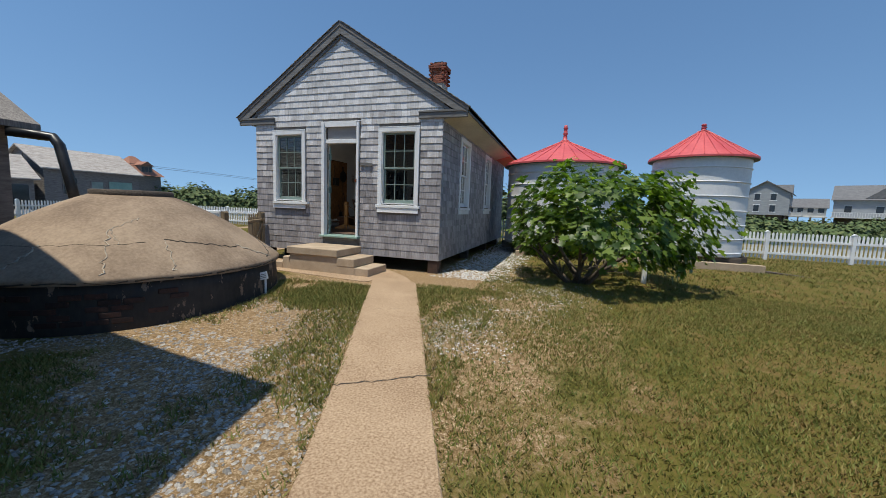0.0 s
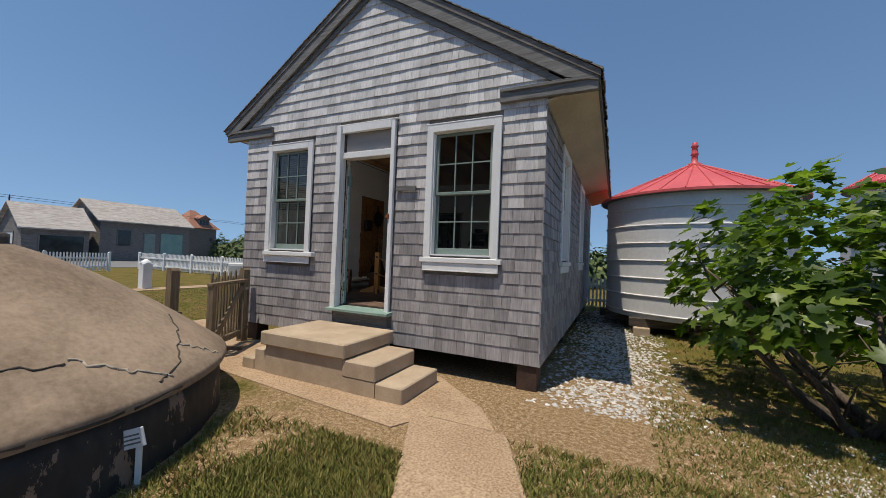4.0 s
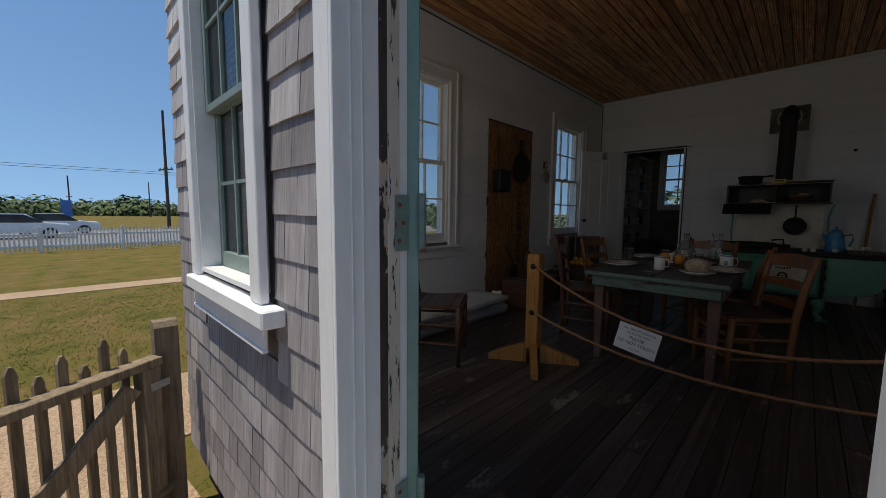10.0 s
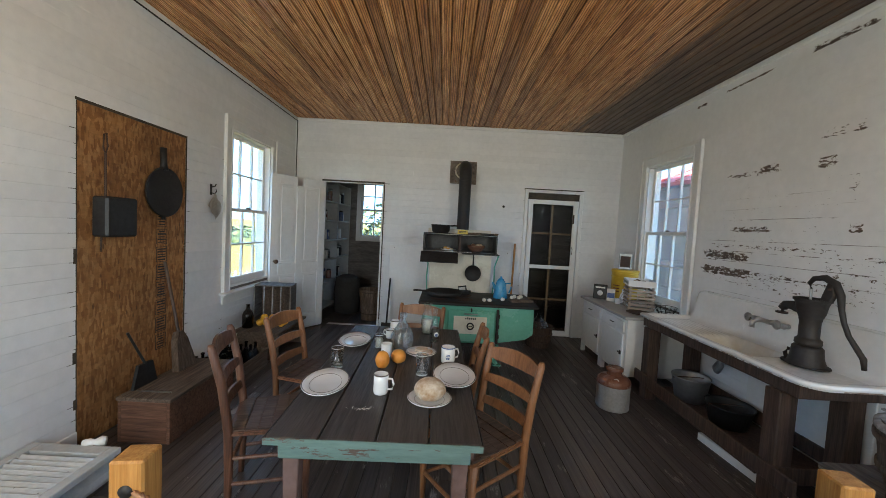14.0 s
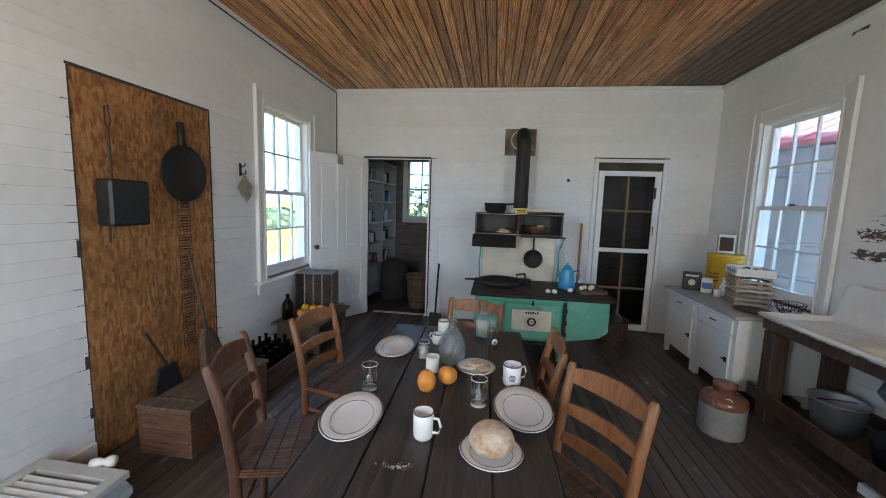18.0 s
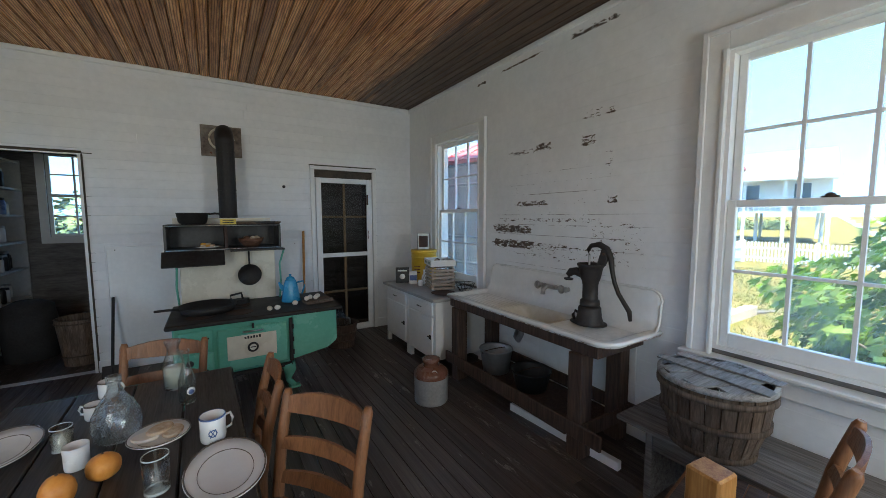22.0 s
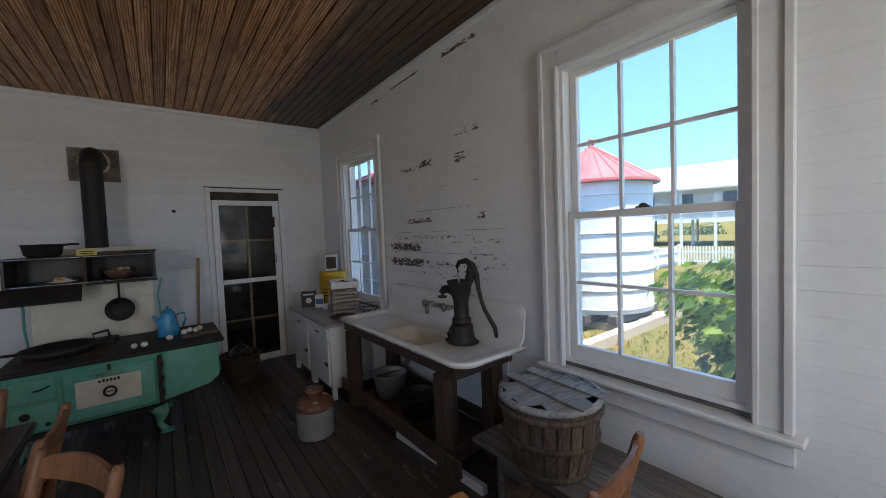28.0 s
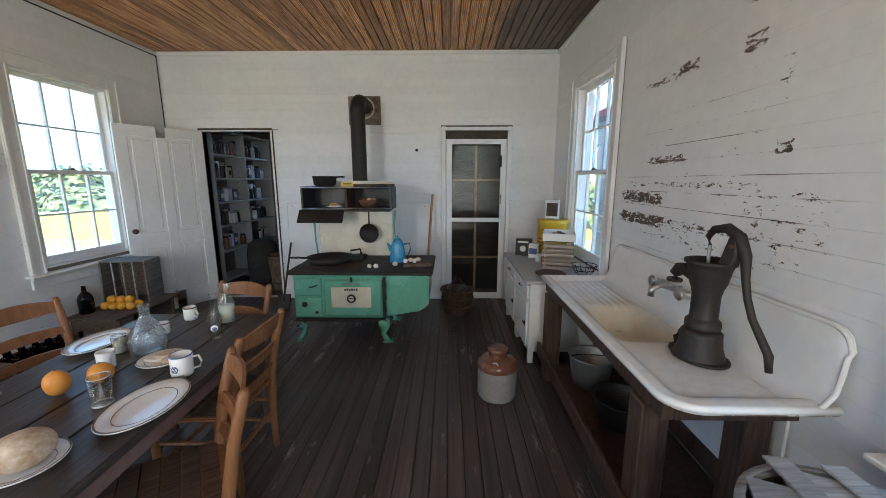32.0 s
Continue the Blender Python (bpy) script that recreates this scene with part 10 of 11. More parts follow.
# stand
sd_ = thing("sink_stand", "dark wooden stand with low shelf rails under the sink", "stand", (-3.25, 10.88, FLOOR))
for x in (-0.21, 0.17):
    for y in (-0.60, 0.70):
        bm = B()
        box(bm, x - 0.052, x + 0.052, y - 0.052, y + 0.052, 0, SKZ - FLOOR - 0.105, 0.006)
        part("leg", bm, STAND_WOOD, sd_)
for nm, a in (("front_rail", (-0.245, -0.205, -0.74, 0.80, 0.655, 0.726)), ("back_rail", (0.18, 0.22, -0.74, 0.78, 0.655, 0.726)), ("end_rail", (-0.204, 0.179, -0.74, -0.70, 0.655, 0.726)), ("end_rail", (-0.204, 0.179, 0.76, 0.80, 0.655, 0.726)),
              ("low_rail", (-0.285, -0.265, -0.80, 0.82, 0.14, 0.235)), ("low_rail", (0.22, 0.24, -0.80, 0.82, 0.14, 0.235)), ("low_end_rail", (-0.262, 0.22, -0.672, -0.652, 0.14, 0.235)), ("shelf", (-0.264, 0.219, -0.54, 0.64, 0.11, 0.135))):
    bm = B()
    box(bm, *a, 0.004)
    part(nm, bm, STAND_WOOD, sd_)
lb = thing("white_floor_board", "long white painted board lying on the floor beneath the stand", "board", (-3.42, 10.6, FLOOR))
bm = B()
box(bm, -0.02, 0.02, -0.55, 0.30, 0.0, 0.055, 0.004, pose(0, 0, 0, 0, 0, 4))
part("board", bm, CASING_WHITE, lb)
pnl = thing("access_panel", "pale grey painted panel on the wall below the sink", "panel", (IR - 0.018, 10.62, 0.95))
bm = B()
box(bm, -0.012, 0.001, -0.42, 0.42, 0, 0.46, 0.003)
part("sheet", bm, CASING_WHITE, pnl)
pp = thing("drain_pipe", "grey metal drain pipe under the sink", "pipe", (-3.26, 11.0, SKZ - 0.15))
bm = B()
tube(bm, [(0, 0, 0.02), (0, 0, -0.08), (0.0, 0.03, -0.13), (0.04, 0.10, -0.13), (0.12, 0.16, -0.10), (0.23, 0.16, -0.10)], 0.024, 10)
part("pipe", bm, GALV, pp)


def bucket(x, y, z, r, h, label, mat=GALV):
    b_ = thing("bucket", label, "bucket", (x, y, z), group="buckets")
    bm = B()
    lathe(bm, [(0, 0.004), (r * 0.78, 0), (r, h), (r * 1.04, h + 0.004), (r * 1.03, h + 0.012), (r * 0.96, h), (r * 0.75, 0.01), (0, 0.01)], 26)
    part("pail", bm, mat, b_)
    bm = B()
    tube(bm, [(r * math.cos(a), r * 0.55 * math.sin(a) + 0.0, h - 0.01 - 0.02 * math.sin(a)) for a in [i * math.pi / 10 for i in range(11)]], 0.004, 5)
    part("bail", bm, RUSTED, b_)
    return b_


bucket(-3.28, 11.28, FLOOR + 0.136, 0.14, 0.19, "dented galvanized bucket under the sink")
bucket(-3.26, 10.88, FLOOR + 0.136, 0.15, 0.14, "wide dark galvanized pail beneath the sink", BLACK_TIN)
# stoneware jug
jg = thing("stoneware_jug", "brown and grey stoneware jug with a small neck on the floor", "jug", (-3.885, 11.36, FLOOR))
bm = B()
lathe(bm, [(0, 0.002), (0.128, 0), (0.134, 0.01), (0.134, 0.205)], 32)
part("body", bm, STONEWARE, jg)
bm = B()
lathe(bm, [(0.134, 0.205), (0.137, 0.216), (0.132, 0.246), (0.104, 0.272), (0.062, 0.284)], 32)
part("shoulder", bm, BROWN_GLAZE, jg, "brown glazed shoulder")
bm = B()
lathe(bm, [(0.062, 0.282), (0.059, 0.315), (0.070, 0.322), (0.070, 0.345), (0.050, 0.348), (0, 0.34)], 24)
part("neck", bm, BROWN_GLAZE, jg, "brown glazed neck with a thick lip")
bm = B()
lathe(bm, [(0, 0), (0.022, 0), (0.022, 0.002), (0, 0.002)], 14, m=pose(-0.03, -0.105, 0.262, 50, 0, -18))
part("white_spot", bm, WHITE_CERAMIC, jg)

# ---- bench and bushel basket under the east window ----
bn = thing("wooden_bench", "long weathered grey bench along the east wall", "bench", (-3.30, 9.15, FLOOR))
BH = 0.40
for k in range(3):
    bm = B()
    box(bm, -0.20 + k * 0.152, -0.055 + k * 0.152, -1.25, 0.86, BH - 0.026, BH, 0.003)
    part("plank", bm, GREY_BENCH, bn)
for y in (-1.05, 0.70):
    bm = B()
    box(bm, -0.165, 0.20, y - 0.018, y + 0.018, 0, BH - 0.0265, 0.003)
    part("end_board", bm, GREY_BENCH, bn)
bm = B()
box(bm, -0.165, -0.145, -1.03, 0.68, BH - 0.12, BH - 0.027, 0.003)
part("apron", bm, GREY_BENCH, bn)
bs = thing("bushel_basket", "weathered splint bushel basket with a slatted lid", "basket", (-3.36, 9.62, FLOOR + BH + 0.0005))
RB0, RB1, HB = 0.165, 0.225, 0.315
for k in range(24):
    a0 = 2 * math.pi * k / 24
    a1 = a0 + 2 * math.pi / 24 * 0.90
    bm = B()
    vs = []
    for (r, z) in ((RB0, 0.004), ((RB0 + RB1) / 2 + 0.012, HB * 0.5), (RB1, HB)):
        for a in (a0, a1):
            for t_ in (0, 0.005):
                vs.append(bm.verts.new(((r - t_) * math.cos(a), (r - t_) * math.sin(a), z)))
    for lv in (0, 4):
        bm.faces.new((vs[lv], vs[lv + 2], vs[lv + 6], vs[lv + 4]))
        bm.faces.new((vs[lv + 1], vs[lv + 5], vs[lv + 7], vs[lv + 3]))
        bm.faces.new((vs[lv], vs[lv + 4], vs[lv + 5], vs[lv + 1]))
        bm.faces.new((vs[lv + 2], vs[lv + 3], vs[lv + 7], vs[lv + 6]))
    part("stave", bm, BASKET_WOOD, bs)
bm = B()
lathe(bm, [(0, 0.003), (RB0 - 0.008, 0.003), (RB0 - 0.008, 0.012), (0, 0.012)], 24)
part("base", bm, BASKET_WOOD, bs)
for z, r in ((0.012, RB0 + 0.004), (HB * 0.5, (RB0 + RB1) / 2 + 0.016), (HB - 0.03, RB1 + 0.003)):
    bm = B()
    lathe(bm, [(r - 0.002, z - 0.013), (r + 0.005, z - 0.012), (r + 0.006, z + 0.012), (r - 0.002, z + 0.013)], 36)
    part("hoop", bm, BASKET_WOOD, bs)
ld = part("lid", lathe(B(), [(RB1 - 0.012, HB + 0.001), (RB1 + 0.008, HB + 0.001), (RB1 + 0.008, HB + 0.022), (RB1 - 0.012, HB + 0.024)], 36), BASKET_LID, bs, "round slatted wooden lid")
for k in range(5):
    y0 = -0.20 + k * 0.081
    y1 = y0 + 0.075
    hw = math.sqrt(max(0.0015, RB1 ** 2 - max(abs(y0), abs(y1)) ** 2))
    bm = B()
    box(bm, -hw, hw, y0, y1, HB + 0.014 + 0.003 * (k % 2), HB + 0.021 + 0.003 * (k % 2))
    bmesh.ops.transform(bm, matrix=pose(0, 0, 0, 0, 0, -25), verts=list(bm.verts))
    part("slat", bm, BASKET_LID, ld)
for off, tl in ((-0.035, 0.0), (0.105, 4.0)):
    bm = B()
    L = math.sqrt(RB1 ** 2 - off ** 2) + 0.02
    box(bm, off - 0.030, off + 0.030, -L, L, HB + 0.026, HB + 0.034, 0.002, pose(0, 0, 0, 0, 0, -7 + tl))
    part("cross_slat", bm, BASKET_LID, ld)

# ---- west side ----
def louvre(y0, y1, x0, x1, z, tilt, label):
    s = thing("louvred_shutter", label, "shutter", (x0, y0, z), 0, "shutters")
    s.matrix_basis = pose(x0, y0, z, tilt, 0, 0)
    L, W_ = y1 - y0, x1 - x0
    for nm, a in (("stile", (0, 0.05, 0, L)), ("stile", (W_ - 0.05, W_, 0, L)), ("rail", (0.05, W_ - 0.05, 0, 0.07)), ("rail", (0.05, W_ - 0.05, L - 0.07, L))):
        bm = B()
        box(bm, *a, 0, 0.035, 0.004)
        part(nm, bm, DUSTY_WHITE, s)
    k = 0
    y = 0.085
    while y < L - 0.08:
        bm = B()
        box(bm, 0.05, W_ - 0.05, -0.019, 0.019, -0.003, 0.003, 0.001, pose(0, y, 0.022, 34))
        part("louvre", bm, DUSTY_WHITE, s)
        y += 0.036
    return s


hb = thing("baseboard_heater", "long low white metal heater cover along the west wall", "heater", (IL + 0.02, 8.15, FLOOR))
bm = B()
prism(bm, [(0.0, 0.0), (0.40, 0.0), (0.44, 0.05), (0.44, 0.085), (0.40, 0.115), (0.0, 0.125)], "y", 0.0, 2.02)
part("cover", bm, DUSTY_WHITE, hb)
louvre(8.17, 9.25, IL + 0.03, IL + 0.47, FLOOR + 0.127, 0.3, "white painted louvred shutter lying flat, paint flaking")
louvre(9.22, 10.14, IL + 0.02, IL + 0.49, FLOOR + 0.135, 1.6, "white painted louvred shutter lying flat, overlapping another")
kn = thing("white_finial", "small white turned knob lying on the shutters", "knob", (IL + 0.28, 10.14, FLOOR + 0.20), 20)
bm = B()
lathe(bm, [(0, 0), (0.018, 0.0), (0.022, 0.03), (0.014, 0.05), (0.028, 0.08), (0.024, 0.10), (0, 0.105)], 14, m=pose(0, 0, 0.0, 0, 90))
part("knob", bm, TRIM_WHITE, kn)
# hanging things on the strand board and wall
pt = thing("hanging_griddle", "large round black iron griddle hanging on the strand board", "pan", (IL + 0.012, 11.025, 2.345))
bm = B()
lathe(bm, [(0, 0), (0.165, 0), (0.178, 0.014), (0.186, 0.026), (0.178, 0.028), (0.166, 0.018), (0, 0.016)], 40, m=pose(0, 0, 0, 0, 90))
part("pan", bm, IRON, pt)
bm = B()
tube(bm, [(0.012, 0.0, 0.165), (0.012, -0.004, 0.22), (0.012, -0.008, 0.33)], 0.02, 8, [0.030, 0.021, 0.023])
part("pan_handle", bm, IRON, pt)
bm = B()
rod(bm, (0.014, 0, -0.175), (0.014, 0, -0.205), 0.014, seg=8)
part("lug", bm, IRON, pt)
tn = thing("hanging_popcorn_pan", "square black tin pan with a long handle hanging up", "pan", (IL + 0.012, 10.575, 2.145))
bm = B()
box(bm, 0, 0.10, -0.115, 0.115, -0.125, 0.125, 0.012)
part("pan", bm, BLACK_TIN, tn)
bm = B()
rod(bm, (0.012, -0.03, 0.12), (0.006, -0.025, 0.40), 0.007, seg=8)
tube(bm, [(0.006, -0.025, 0.39), (0.006, -0.040, 0.43), (0.006, -0.036, 0.51), (0.006, -0.018, 0.52), (0.006, -0.010, 0.44), (0.006, -0.025, 0.39)], 0.005, 6)
part("pan_handle", bm, RUSTED, tn)
bm = B()
rod(bm, (0.006, -0.05, -0.12), (0.004, -0.05, -0.22), 0.006, seg=6)
part("loop", bm, RUSTED, tn)
hk = thing("coat_hook", "black iron double hook on the white wall", "hook", (IL + 0.001, 11.62, 2.43))
bm = B()
box(bm, 0, 0.008, -0.012, 0.012, -0.05, 0.05, 0.002)
tube(bm, [(0.006, 0, -0.03), (0.04, 0, -0.04), (0.055, 0, -0.015), (0.05, 0, 0.0)], 0.005, 6)
tube(bm, [(0.006, 0, 0.02), (0.04, 0, 0.03), (0.05, 0, 0.05)], 0.005, 6)
part("hook", bm, IRON, hk)
ph = thing("pot_holder", "quilted cloth pot holder hanging from the hook", "pot holder", (IL + 0.048, 11.62, 2.40))
bm = B()
n_ = 6
vs = [[bm.verts.new((0.006 * math.sin(i * 1.9 + j), (i - 3) * 0.026 * 0.75 + (j - 3) * 0.0195 * 0.75 * -1, -(i + j) * 0.0205)) for i in range(7)] for j in range(7)]
for j in range(6):
    for i in range(6):
        bm.faces.new((vs[j][i], vs[j][i + 1], vs[j + 1][i + 1], vs[j + 1][i]))
bmesh.ops.solidify(bm, geom=list(bm.faces), thickness=0.008)
part("cloth", bm, CLOTH, ph)
# long wooden box with broom and dustpan
wb_ = thing("wood_box", "low reddish-brown wooden box along the west wall", "box", (IL + 0.165, 10.48, FLOOR))
for nm, a in (("front", (0.31, 0.33, 0.0, 0.70)), ("back", (0.0, 0.02, 0.0, 0.70)), ("end", (0.02, 0.31, 0.0, 0.02)), ("end", (0.02, 0.31, 0.68, 0.70))):
    bm = B()
    box(bm, *a, 0.0, 0.27, 0.003)
    part(nm, bm, CRATE_RED, wb_)
bm = B()
box(bm, -0.005, 0.34, -0.01, 0.71, 0.271, 0.295, 0.004)
part("lid", bm, CRATE_WOOD, wb_)
bm = B()
box(bm, 0.05, 0.28, 0.08, 0.09, 0.296, 0.302)
part("metal_strip", bm, STEEL, wb_)
dpn = thing("dustpan", "grey metal dustpan with a long handle standing on the box", "dustpan", (IL + 0.18, 10.66, FLOOR + 0.296))
bm = B()
prism(bm, [(-0.10, 0.0), (0.10, 0.0), (0.06, 0.15), (-0.06, 0.15)], "x", 0.0, 0.02)
part("pan", bm, BLACK_TIN, dpn)
bm = B()
rod(bm, (0.01, 0.0, 0.15), (-0.05, -0.07, 0.37), 0.008, seg=8)
part("pan_handle", bm, BLACK_TIN, dpn)
bro = thing("hearth_broom", "dark straw broom leaning against the strand board", "broom", (IL + 0.24, 10.98, FLOOR + 0.296))
bm = B()
prism(bm, [(-0.10, 0.0), (0.10, 0.0), (0.055, 0.22), (0.02, 0.28), (-0.02, 0.28), (-0.055, 0.22)], "x", -0.025, 0.025)
bmesh.ops.transform(bm, matrix=pose(0, 0, 0, 0, -12), verts=list(bm.verts))
part("straw", bm, BASKET_WOOD, bro)
bm = B()
rod(bm, (-0.055, 0, 0.27), (-0.165, 0.0, 0.80), 0.011, seg=8)
part("pole", bm, STAND_WOOD, bro)
# crate of dark bottles
bc = thing("bottle_crate", "dark wooden crate full of brown bottles", "crate", (IL + 0.25, 11.55, FLOOR))
for nm, a in (("side", (-0.21, -0.195, -0.30, 0.30)), ("side", (0.195, 0.21, -0.30, 0.30)), ("end", (-0.195, 0.195, -0.30, -0.285)), ("end", (-0.195, 0.195, 0.285, 0.30)), ("floor_slat", (-0.195, 0.195, -0.285, 0.285))):
    bm = B()
    box(bm, *a, 0.0, 0.012 if nm == "floor_slat" else 0.17, 0.002)
    part(nm, bm, CRATE_WOOD, bc)
first = bottle("brown_bottle", IL + 0.10, 11.31, [(0.03, 0), (0.033, 0.01), (0.033, 0.12), (0.026, 0.16), (0.013, 0.19), (0.012, 0.23), (0.016, 0.235), (0.016, 0.245)], BROWN_GLASS, "dark brown beer bottle standing in a crate", None, None, FLOOR + 0.0125, "crated bottles")
for i in range(4):
    for j in range(6):
        if i or j:
            copy_thing(first, pose(IL + 0.10 + i * 0.092, 11.31 + j * 0.092, FLOOR + 0.0125))
# low table with a slatted crate, lemons and a jug
lt_ = thing("low_bench", "low dark wooden bench below the window", "bench", (IL + 0.28, 12.28, FLOOR))
for k in range(3):
    bm = B()
    box(bm, -0.24 + k * 0.163, -0.082 + k * 0.163, -0.34, 0.42, 0.275, 0.298, 0.003)
    part("plank", bm, CRATE_WOOD, lt_)
for y in (-0.28, 0.34):
    bm = B()
    box(bm, -0.21, 0.22, y - 0.015, y + 0.015, 0, 0.2745, 0.003)
    part("end_board", bm, CRATE_WOOD, lt_)
LZ = FLOOR + 0.2985
cr2 = thing("slatted_crate", "upright weathered crate with wire bars and a lining of slats", "crate", (IL + 0.24, 12.46, LZ), 8)
for nm, a in (("side", (-0.20, -0.186, -0.10, 0.14, 0.0, 0.40)), ("side", (0.186, 0.20, -0.10, 0.14, 0.0, 0.40)), ("top_board", (-0.20, 0.20, -0.10, 0.14, 0.401, 0.415)), ("bottom_board", (-0.185, 0.185, -0.10, 0.14, 0.0, 0.014)), ("back_board", (-0.185, 0.185, 0.127, 0.139, 0.015, 0.40))):
    bm = B()
    box(bm, *a, 0.002)
    part(nm, bm, GREY_BENCH if nm != "back_board" else CRATE_WOOD, cr2)
for x in (-0.09, 0.0, 0.09):
    bm = B()
    box(bm, x - 0.006, x + 0.006, -0.099, -0.087, 0.0145, 0.40)
    part("bar", bm, BASKET_LID, cr2)
rr = random.Random(6)
for k in range(11):
    fruit(IL + 0.20 + 0.080 * (k % 4) + 0.04 * (k > 7) + rr.uniform(-0.006, 0.006), 12.19 + 0.080 * ((k // 4) % 2) + 0.04 * (k > 7) + rr.uniform(-0.006, 0.006), LZ + (0.0 if k < 8 else 0.052), 0.038, LEMON, "yellow-orange fruit heaped on the low bench", group="fruit heap", sq=0.92)
bottle("dark_jug", IL + 0.12, 12.10, [(0.05, 0), (0.056, 0.01), (0.056, 0.13), (0.045, 0.165), (0.018, 0.20), (0.016, 0.24), (0.021, 0.245)], BROWN_GLASS, "round-shouldered dark brown jug on the low bench", None, None, LZ, "jugs")

# ---- pantry ----
PANTRY_GREY = surface("grey_pantry_shelf_paint", (0.40, 0.395, 0.385), (0.54, 0.535, 0.52), 3, 25, 0.7, bump=0.2)
ps = thing("pantry_shelf", "open grey shelf unit stocked with jars, tins and boxes", "shelf", (IL + 0.01, 14.72, FLOOR))
for y in (-0.86, -0.10, 0.70):
    bm = B()
    box(bm, 0, 0.30, y - 0.012, y + 0.012, 0, 2.15)
    part("upright", bm, PANTRY_GREY, ps)
for z in (0.10, 0.50, 0.85, 1.17, 1.49, 1.80, 2.12):
    bm = B()
    box(bm, 0, 0.295, -0.85, 0.69, z - 0.011, z + 0.011)
    part("shelf_board", bm, PANTRY_GREY, ps)
rr = random.Random(40)
jar_mats = [CLEAR_GLASS, PAPER, BLUE_PRINT, BROWN_GLAZE, WHITE_CERAMIC, BLACK_TIN]
for z in (0.50, 0.85, 1.17, 1.49, 1.80):
    y = -0.80
    while y < 0.64:
        if abs(y + 0.10) > 0.06:
            kind_ = rr.randint(0, 5)
            mt = jar_mats[kind_]
            if kind_ in (1, 2, 4) and rr.random() < 0.6:
                b_ = thing("packet", "small printed grocery packet on the pantry shelf", "packet", (IL + 0.01 + rr.uniform(0.10, 0.2), 14.72 + y, FLOOR + z + 0.0112), rr.uniform(-8, 8), "pantry goods")
                bm = B()
                h_ = rr.uniform(0.14, 0.24)
                box(bm, -0.03, 0.03, -0.04, 0.04, 0, h_, 0.002)
                part("box", bm, mt, b_)
                bm = B()
                box(bm, 0.0302, 0.0312, -0.03, 0.03, h_ * 0.3, h_ * 0.7)
                part("label_panel", bm, BROWN_GLAZE if mt is PAPER else PAPER, b_)
            else:
                b_ = thing("jar", "lidded storage jar on the pantry shelf", "jar", (IL + 0.01 + rr.uniform(0.10, 0.22), 14.72 + y, FLOOR + z + 0.0112), 0, "pantry goods")
                h_ = rr.uniform(1.1, 1.75)
                bm = B()
                lathe(bm, [(0, 0.0), (0.038, 0), (0.04, 0.01), (0.04, 0.10 * h_), (0.032, 0.115 * h_), (0, 0.116 * h_)], 14)
                part("body", bm, mt, b_)
                bm = B()
                lathe(bm, [(0.034, 0.112 * h_), (0.034, 0.13 * h_), (0, 0.132 * h_)], 14)
                part("lid", bm, STEEL if rr.random() < 0.5 else BLACK_TIN, b_)
        y += rr.uniform(0.082, 0.095)
bb = thing("barrel_stool", "dark cloth-covered barrel in the pantry", "barrel", (-6.98, 14.35, FLOOR))
bm = B()
lathe(bm, [(0, 0), (0.20, 0), (0.215, 0.2), (0.21, 0.42), (0.19, 0.56), (0.1, 0.61), (0, 0.615)], 24)
part("cover", bm, DARK_CLOTH, bb)
pb = thing("splint_basket", "tall brown stave basket on the pantry floor", "basket", (-6.50, 13.92, FLOOR), group="dark baskets")
bm = B()
lathe(bm, [(0, 0), (0.135, 0), (0.185, 0.46), (0.19, 0.47), (0.175, 0.47), (0.125, 0.02), (0, 0.02)], 22, smooth=False)
part("basket_wall", bm, BASKET_WOOD, pb)
for z, r in ((0.10, 0.149), (0.43, 0.185)):
    bm = B()
    tube(bm, [(r * math.cos(i * 0.2618), r * math.sin(i * 0.2618), z) for i in range(24)], 0.008, 6, closed=True)
    part("hoop", bm, BASKET_WOOD, pb)
pw_ = new("window_7")
structure(pw_, "small white sash window at the back of the pantry", "window")
bm = B()
a, b, c, d = P_WIN
box(bm, a - 0.08, a, PB - 0.015, PB, c - 0.08, d + 0.08)
box(bm, b, b + 0.08, PB - 0.015, PB, c - 0.08, d + 0.08)
box(bm, a, b, PB - 0.015, PB, d, d + 0.08)
box(bm, a, b, PB - 0.03, PB, c - 0.08, c)
part("casing", bm, CASING_WHITE, pw_)
bm = B()
box(bm, a, a + 0.035, PB + 0.03, PB + 0.06, c, d)
box(bm, b - 0.035, b, PB + 0.03, PB + 0.06, c, d)
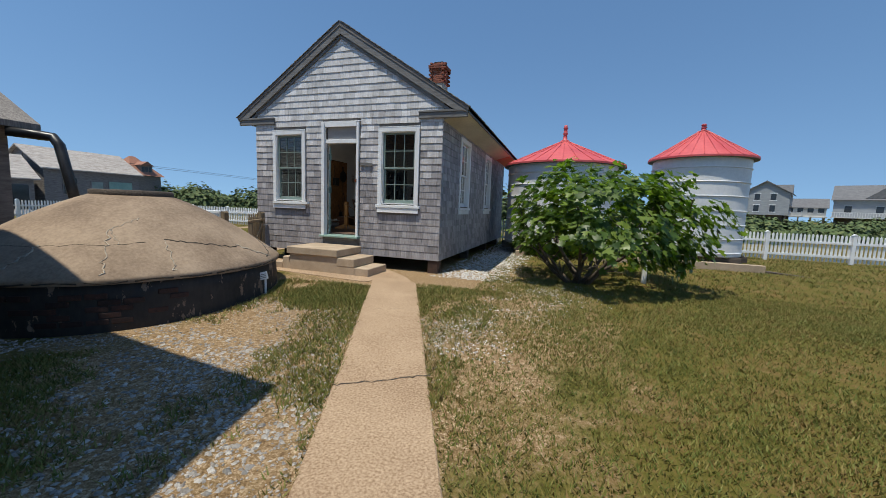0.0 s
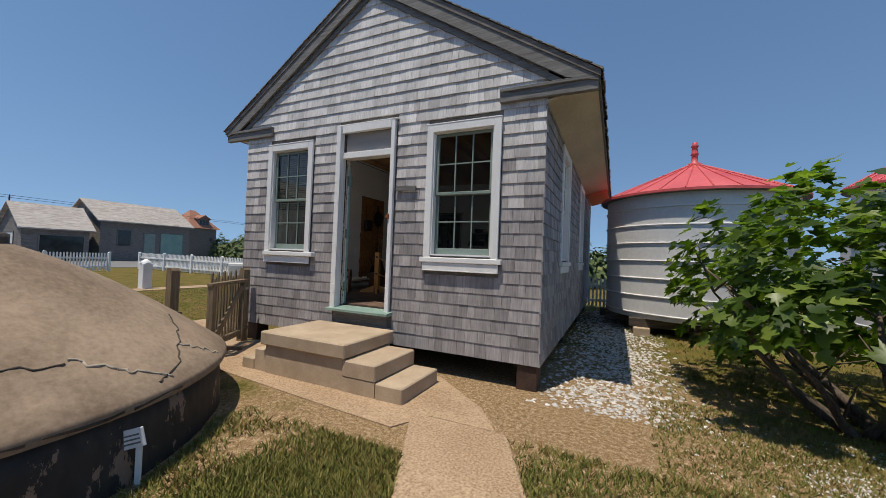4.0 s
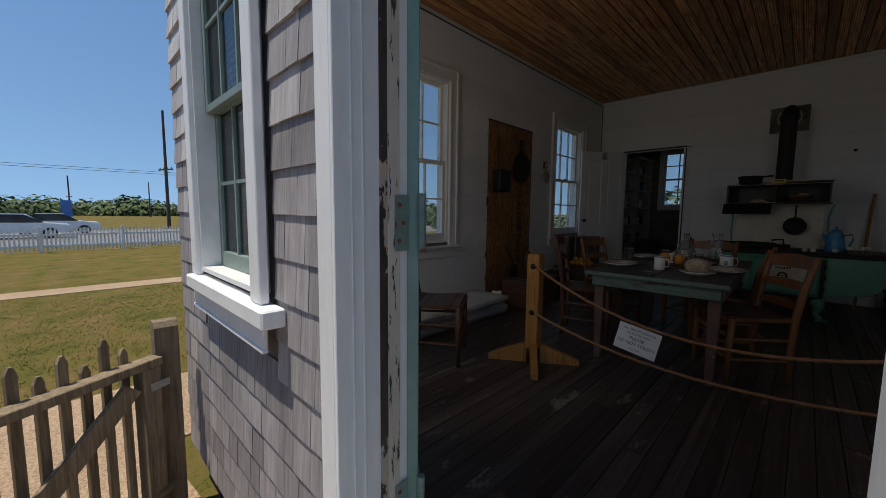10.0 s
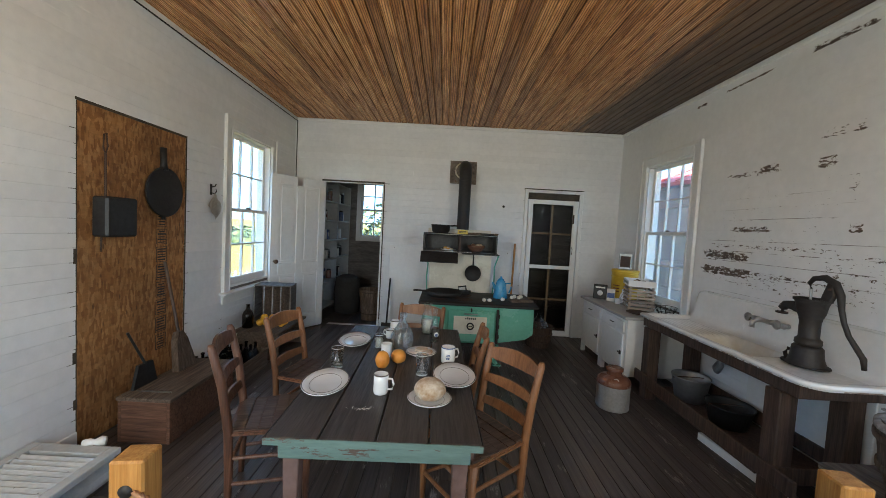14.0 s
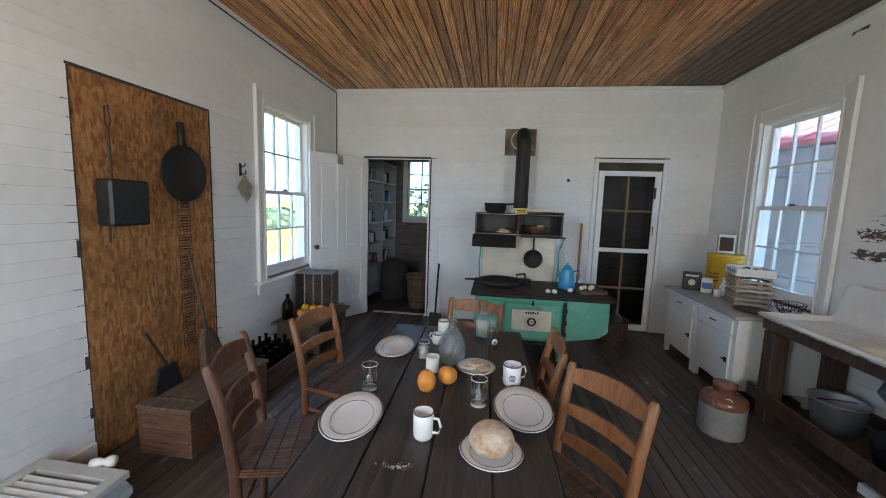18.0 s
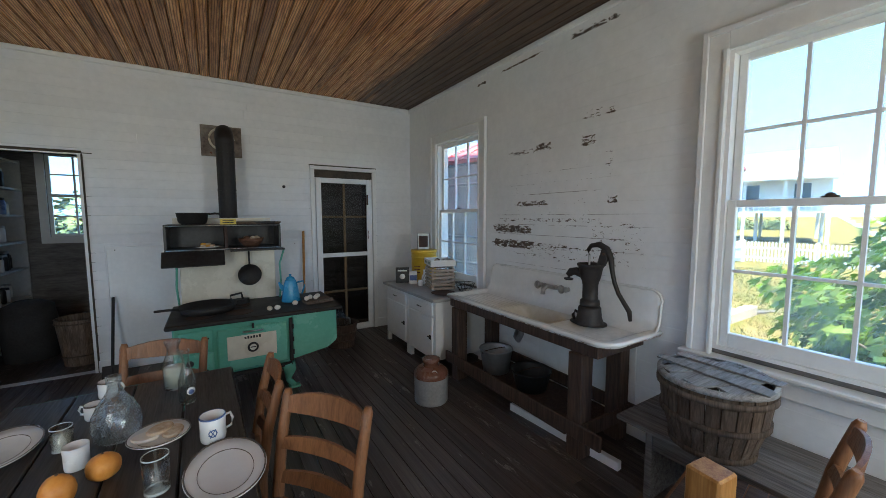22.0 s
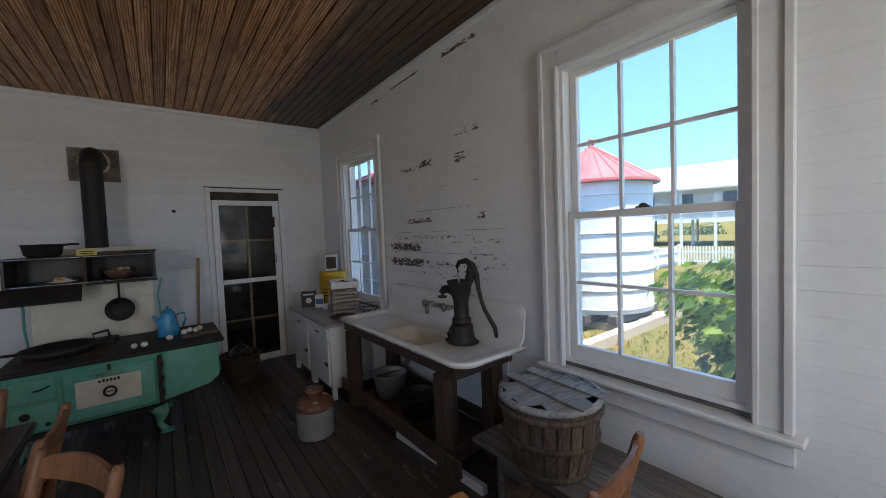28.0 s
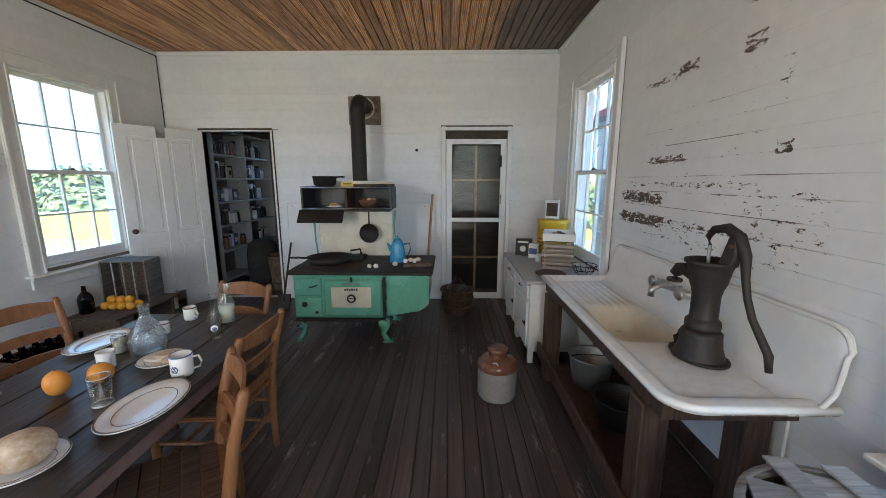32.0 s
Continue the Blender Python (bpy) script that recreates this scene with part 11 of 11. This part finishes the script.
for z in (c, (c + d) / 2 - 0.018, d - 0.036):
    box(bm, a + 0.035, b - 0.035, PB + 0.03, PB + 0.06, z, z + 0.036)
box(bm, (a + b) / 2 - 0.01, (a + b) / 2 + 0.01, PB + 0.035, PB + 0.055, c, d)
for z in ((3 * c + d) / 4, (c + 3 * d) / 4):
    box(bm, a + 0.035, b - 0.035, PB + 0.036, PB + 0.054, z - 0.009, z + 0.009)
part("sash", bm, CASING_WHITE, pw_)
bm = B()
box(bm, a + 0.03, b - 0.03, PB + 0.043, PB + 0.047, c + 0.02, d - 0.02)
o_ = part("pane", bm, PANE, pw_)
o_.visible_shadow = False


# ---- the many pieces, last ----
near, far_v, far_f = front_shingles
for w, m4 in near:
    piece("shingle", sh_mesh[w], wall_front, m4)
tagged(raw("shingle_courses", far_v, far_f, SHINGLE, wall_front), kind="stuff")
for wall, u0, u1, holes, place, mat, seed, groove in BOARD_JOBS:
    wall_boards(wall, u0, u1, holes, place, mat, seed, groove)
rnd = random.Random(14)
FB = 0.088
bm = B()
prism(bm, [(-FB / 2 + 0.001, -0.022), (-FB / 2 + 0.001, -0.003), (-FB / 2 + 0.003, 0.0), (FB / 2 - 0.003, 0.0), (FB / 2 - 0.001, -0.003), (FB / 2 - 0.001, -0.022)], "y", -0.5, 0.5)
floor_board = mesh_of("floor_board", bm, FLOOR_WOOD)
x = IL
while x < IR - 0.02:
    cut = rnd.uniform(8.6, 12.6)
    for a, b in ((IF - 0.02, cut), (cut, IB + 0.10)):
        piece("floor_board", floor_board, floor, Matrix.Translation((x + FB / 2, (a + b) / 2, FLOOR + rnd.uniform(-0.0015, 0.0008))) @ Matrix.Diagonal((1, b - a - 0.002, 1, 1)))
    x += FB
bm = B()
box(bm, IL, IR, IB + 0.10, PB, FLOOR - 0.022, FLOOR - 0.001)
part("pantry_boards", bm, FLOOR_WOOD, floor)
for k in range(9):
    bm = B()
    box(bm, -0.40 + k * 0.088, -0.40 + k * 0.088 + 0.085, 0.0, 0.46, 0.0015, 0.007, 0.001)
    part("board", bm, PORCH_WOOD, ldg)
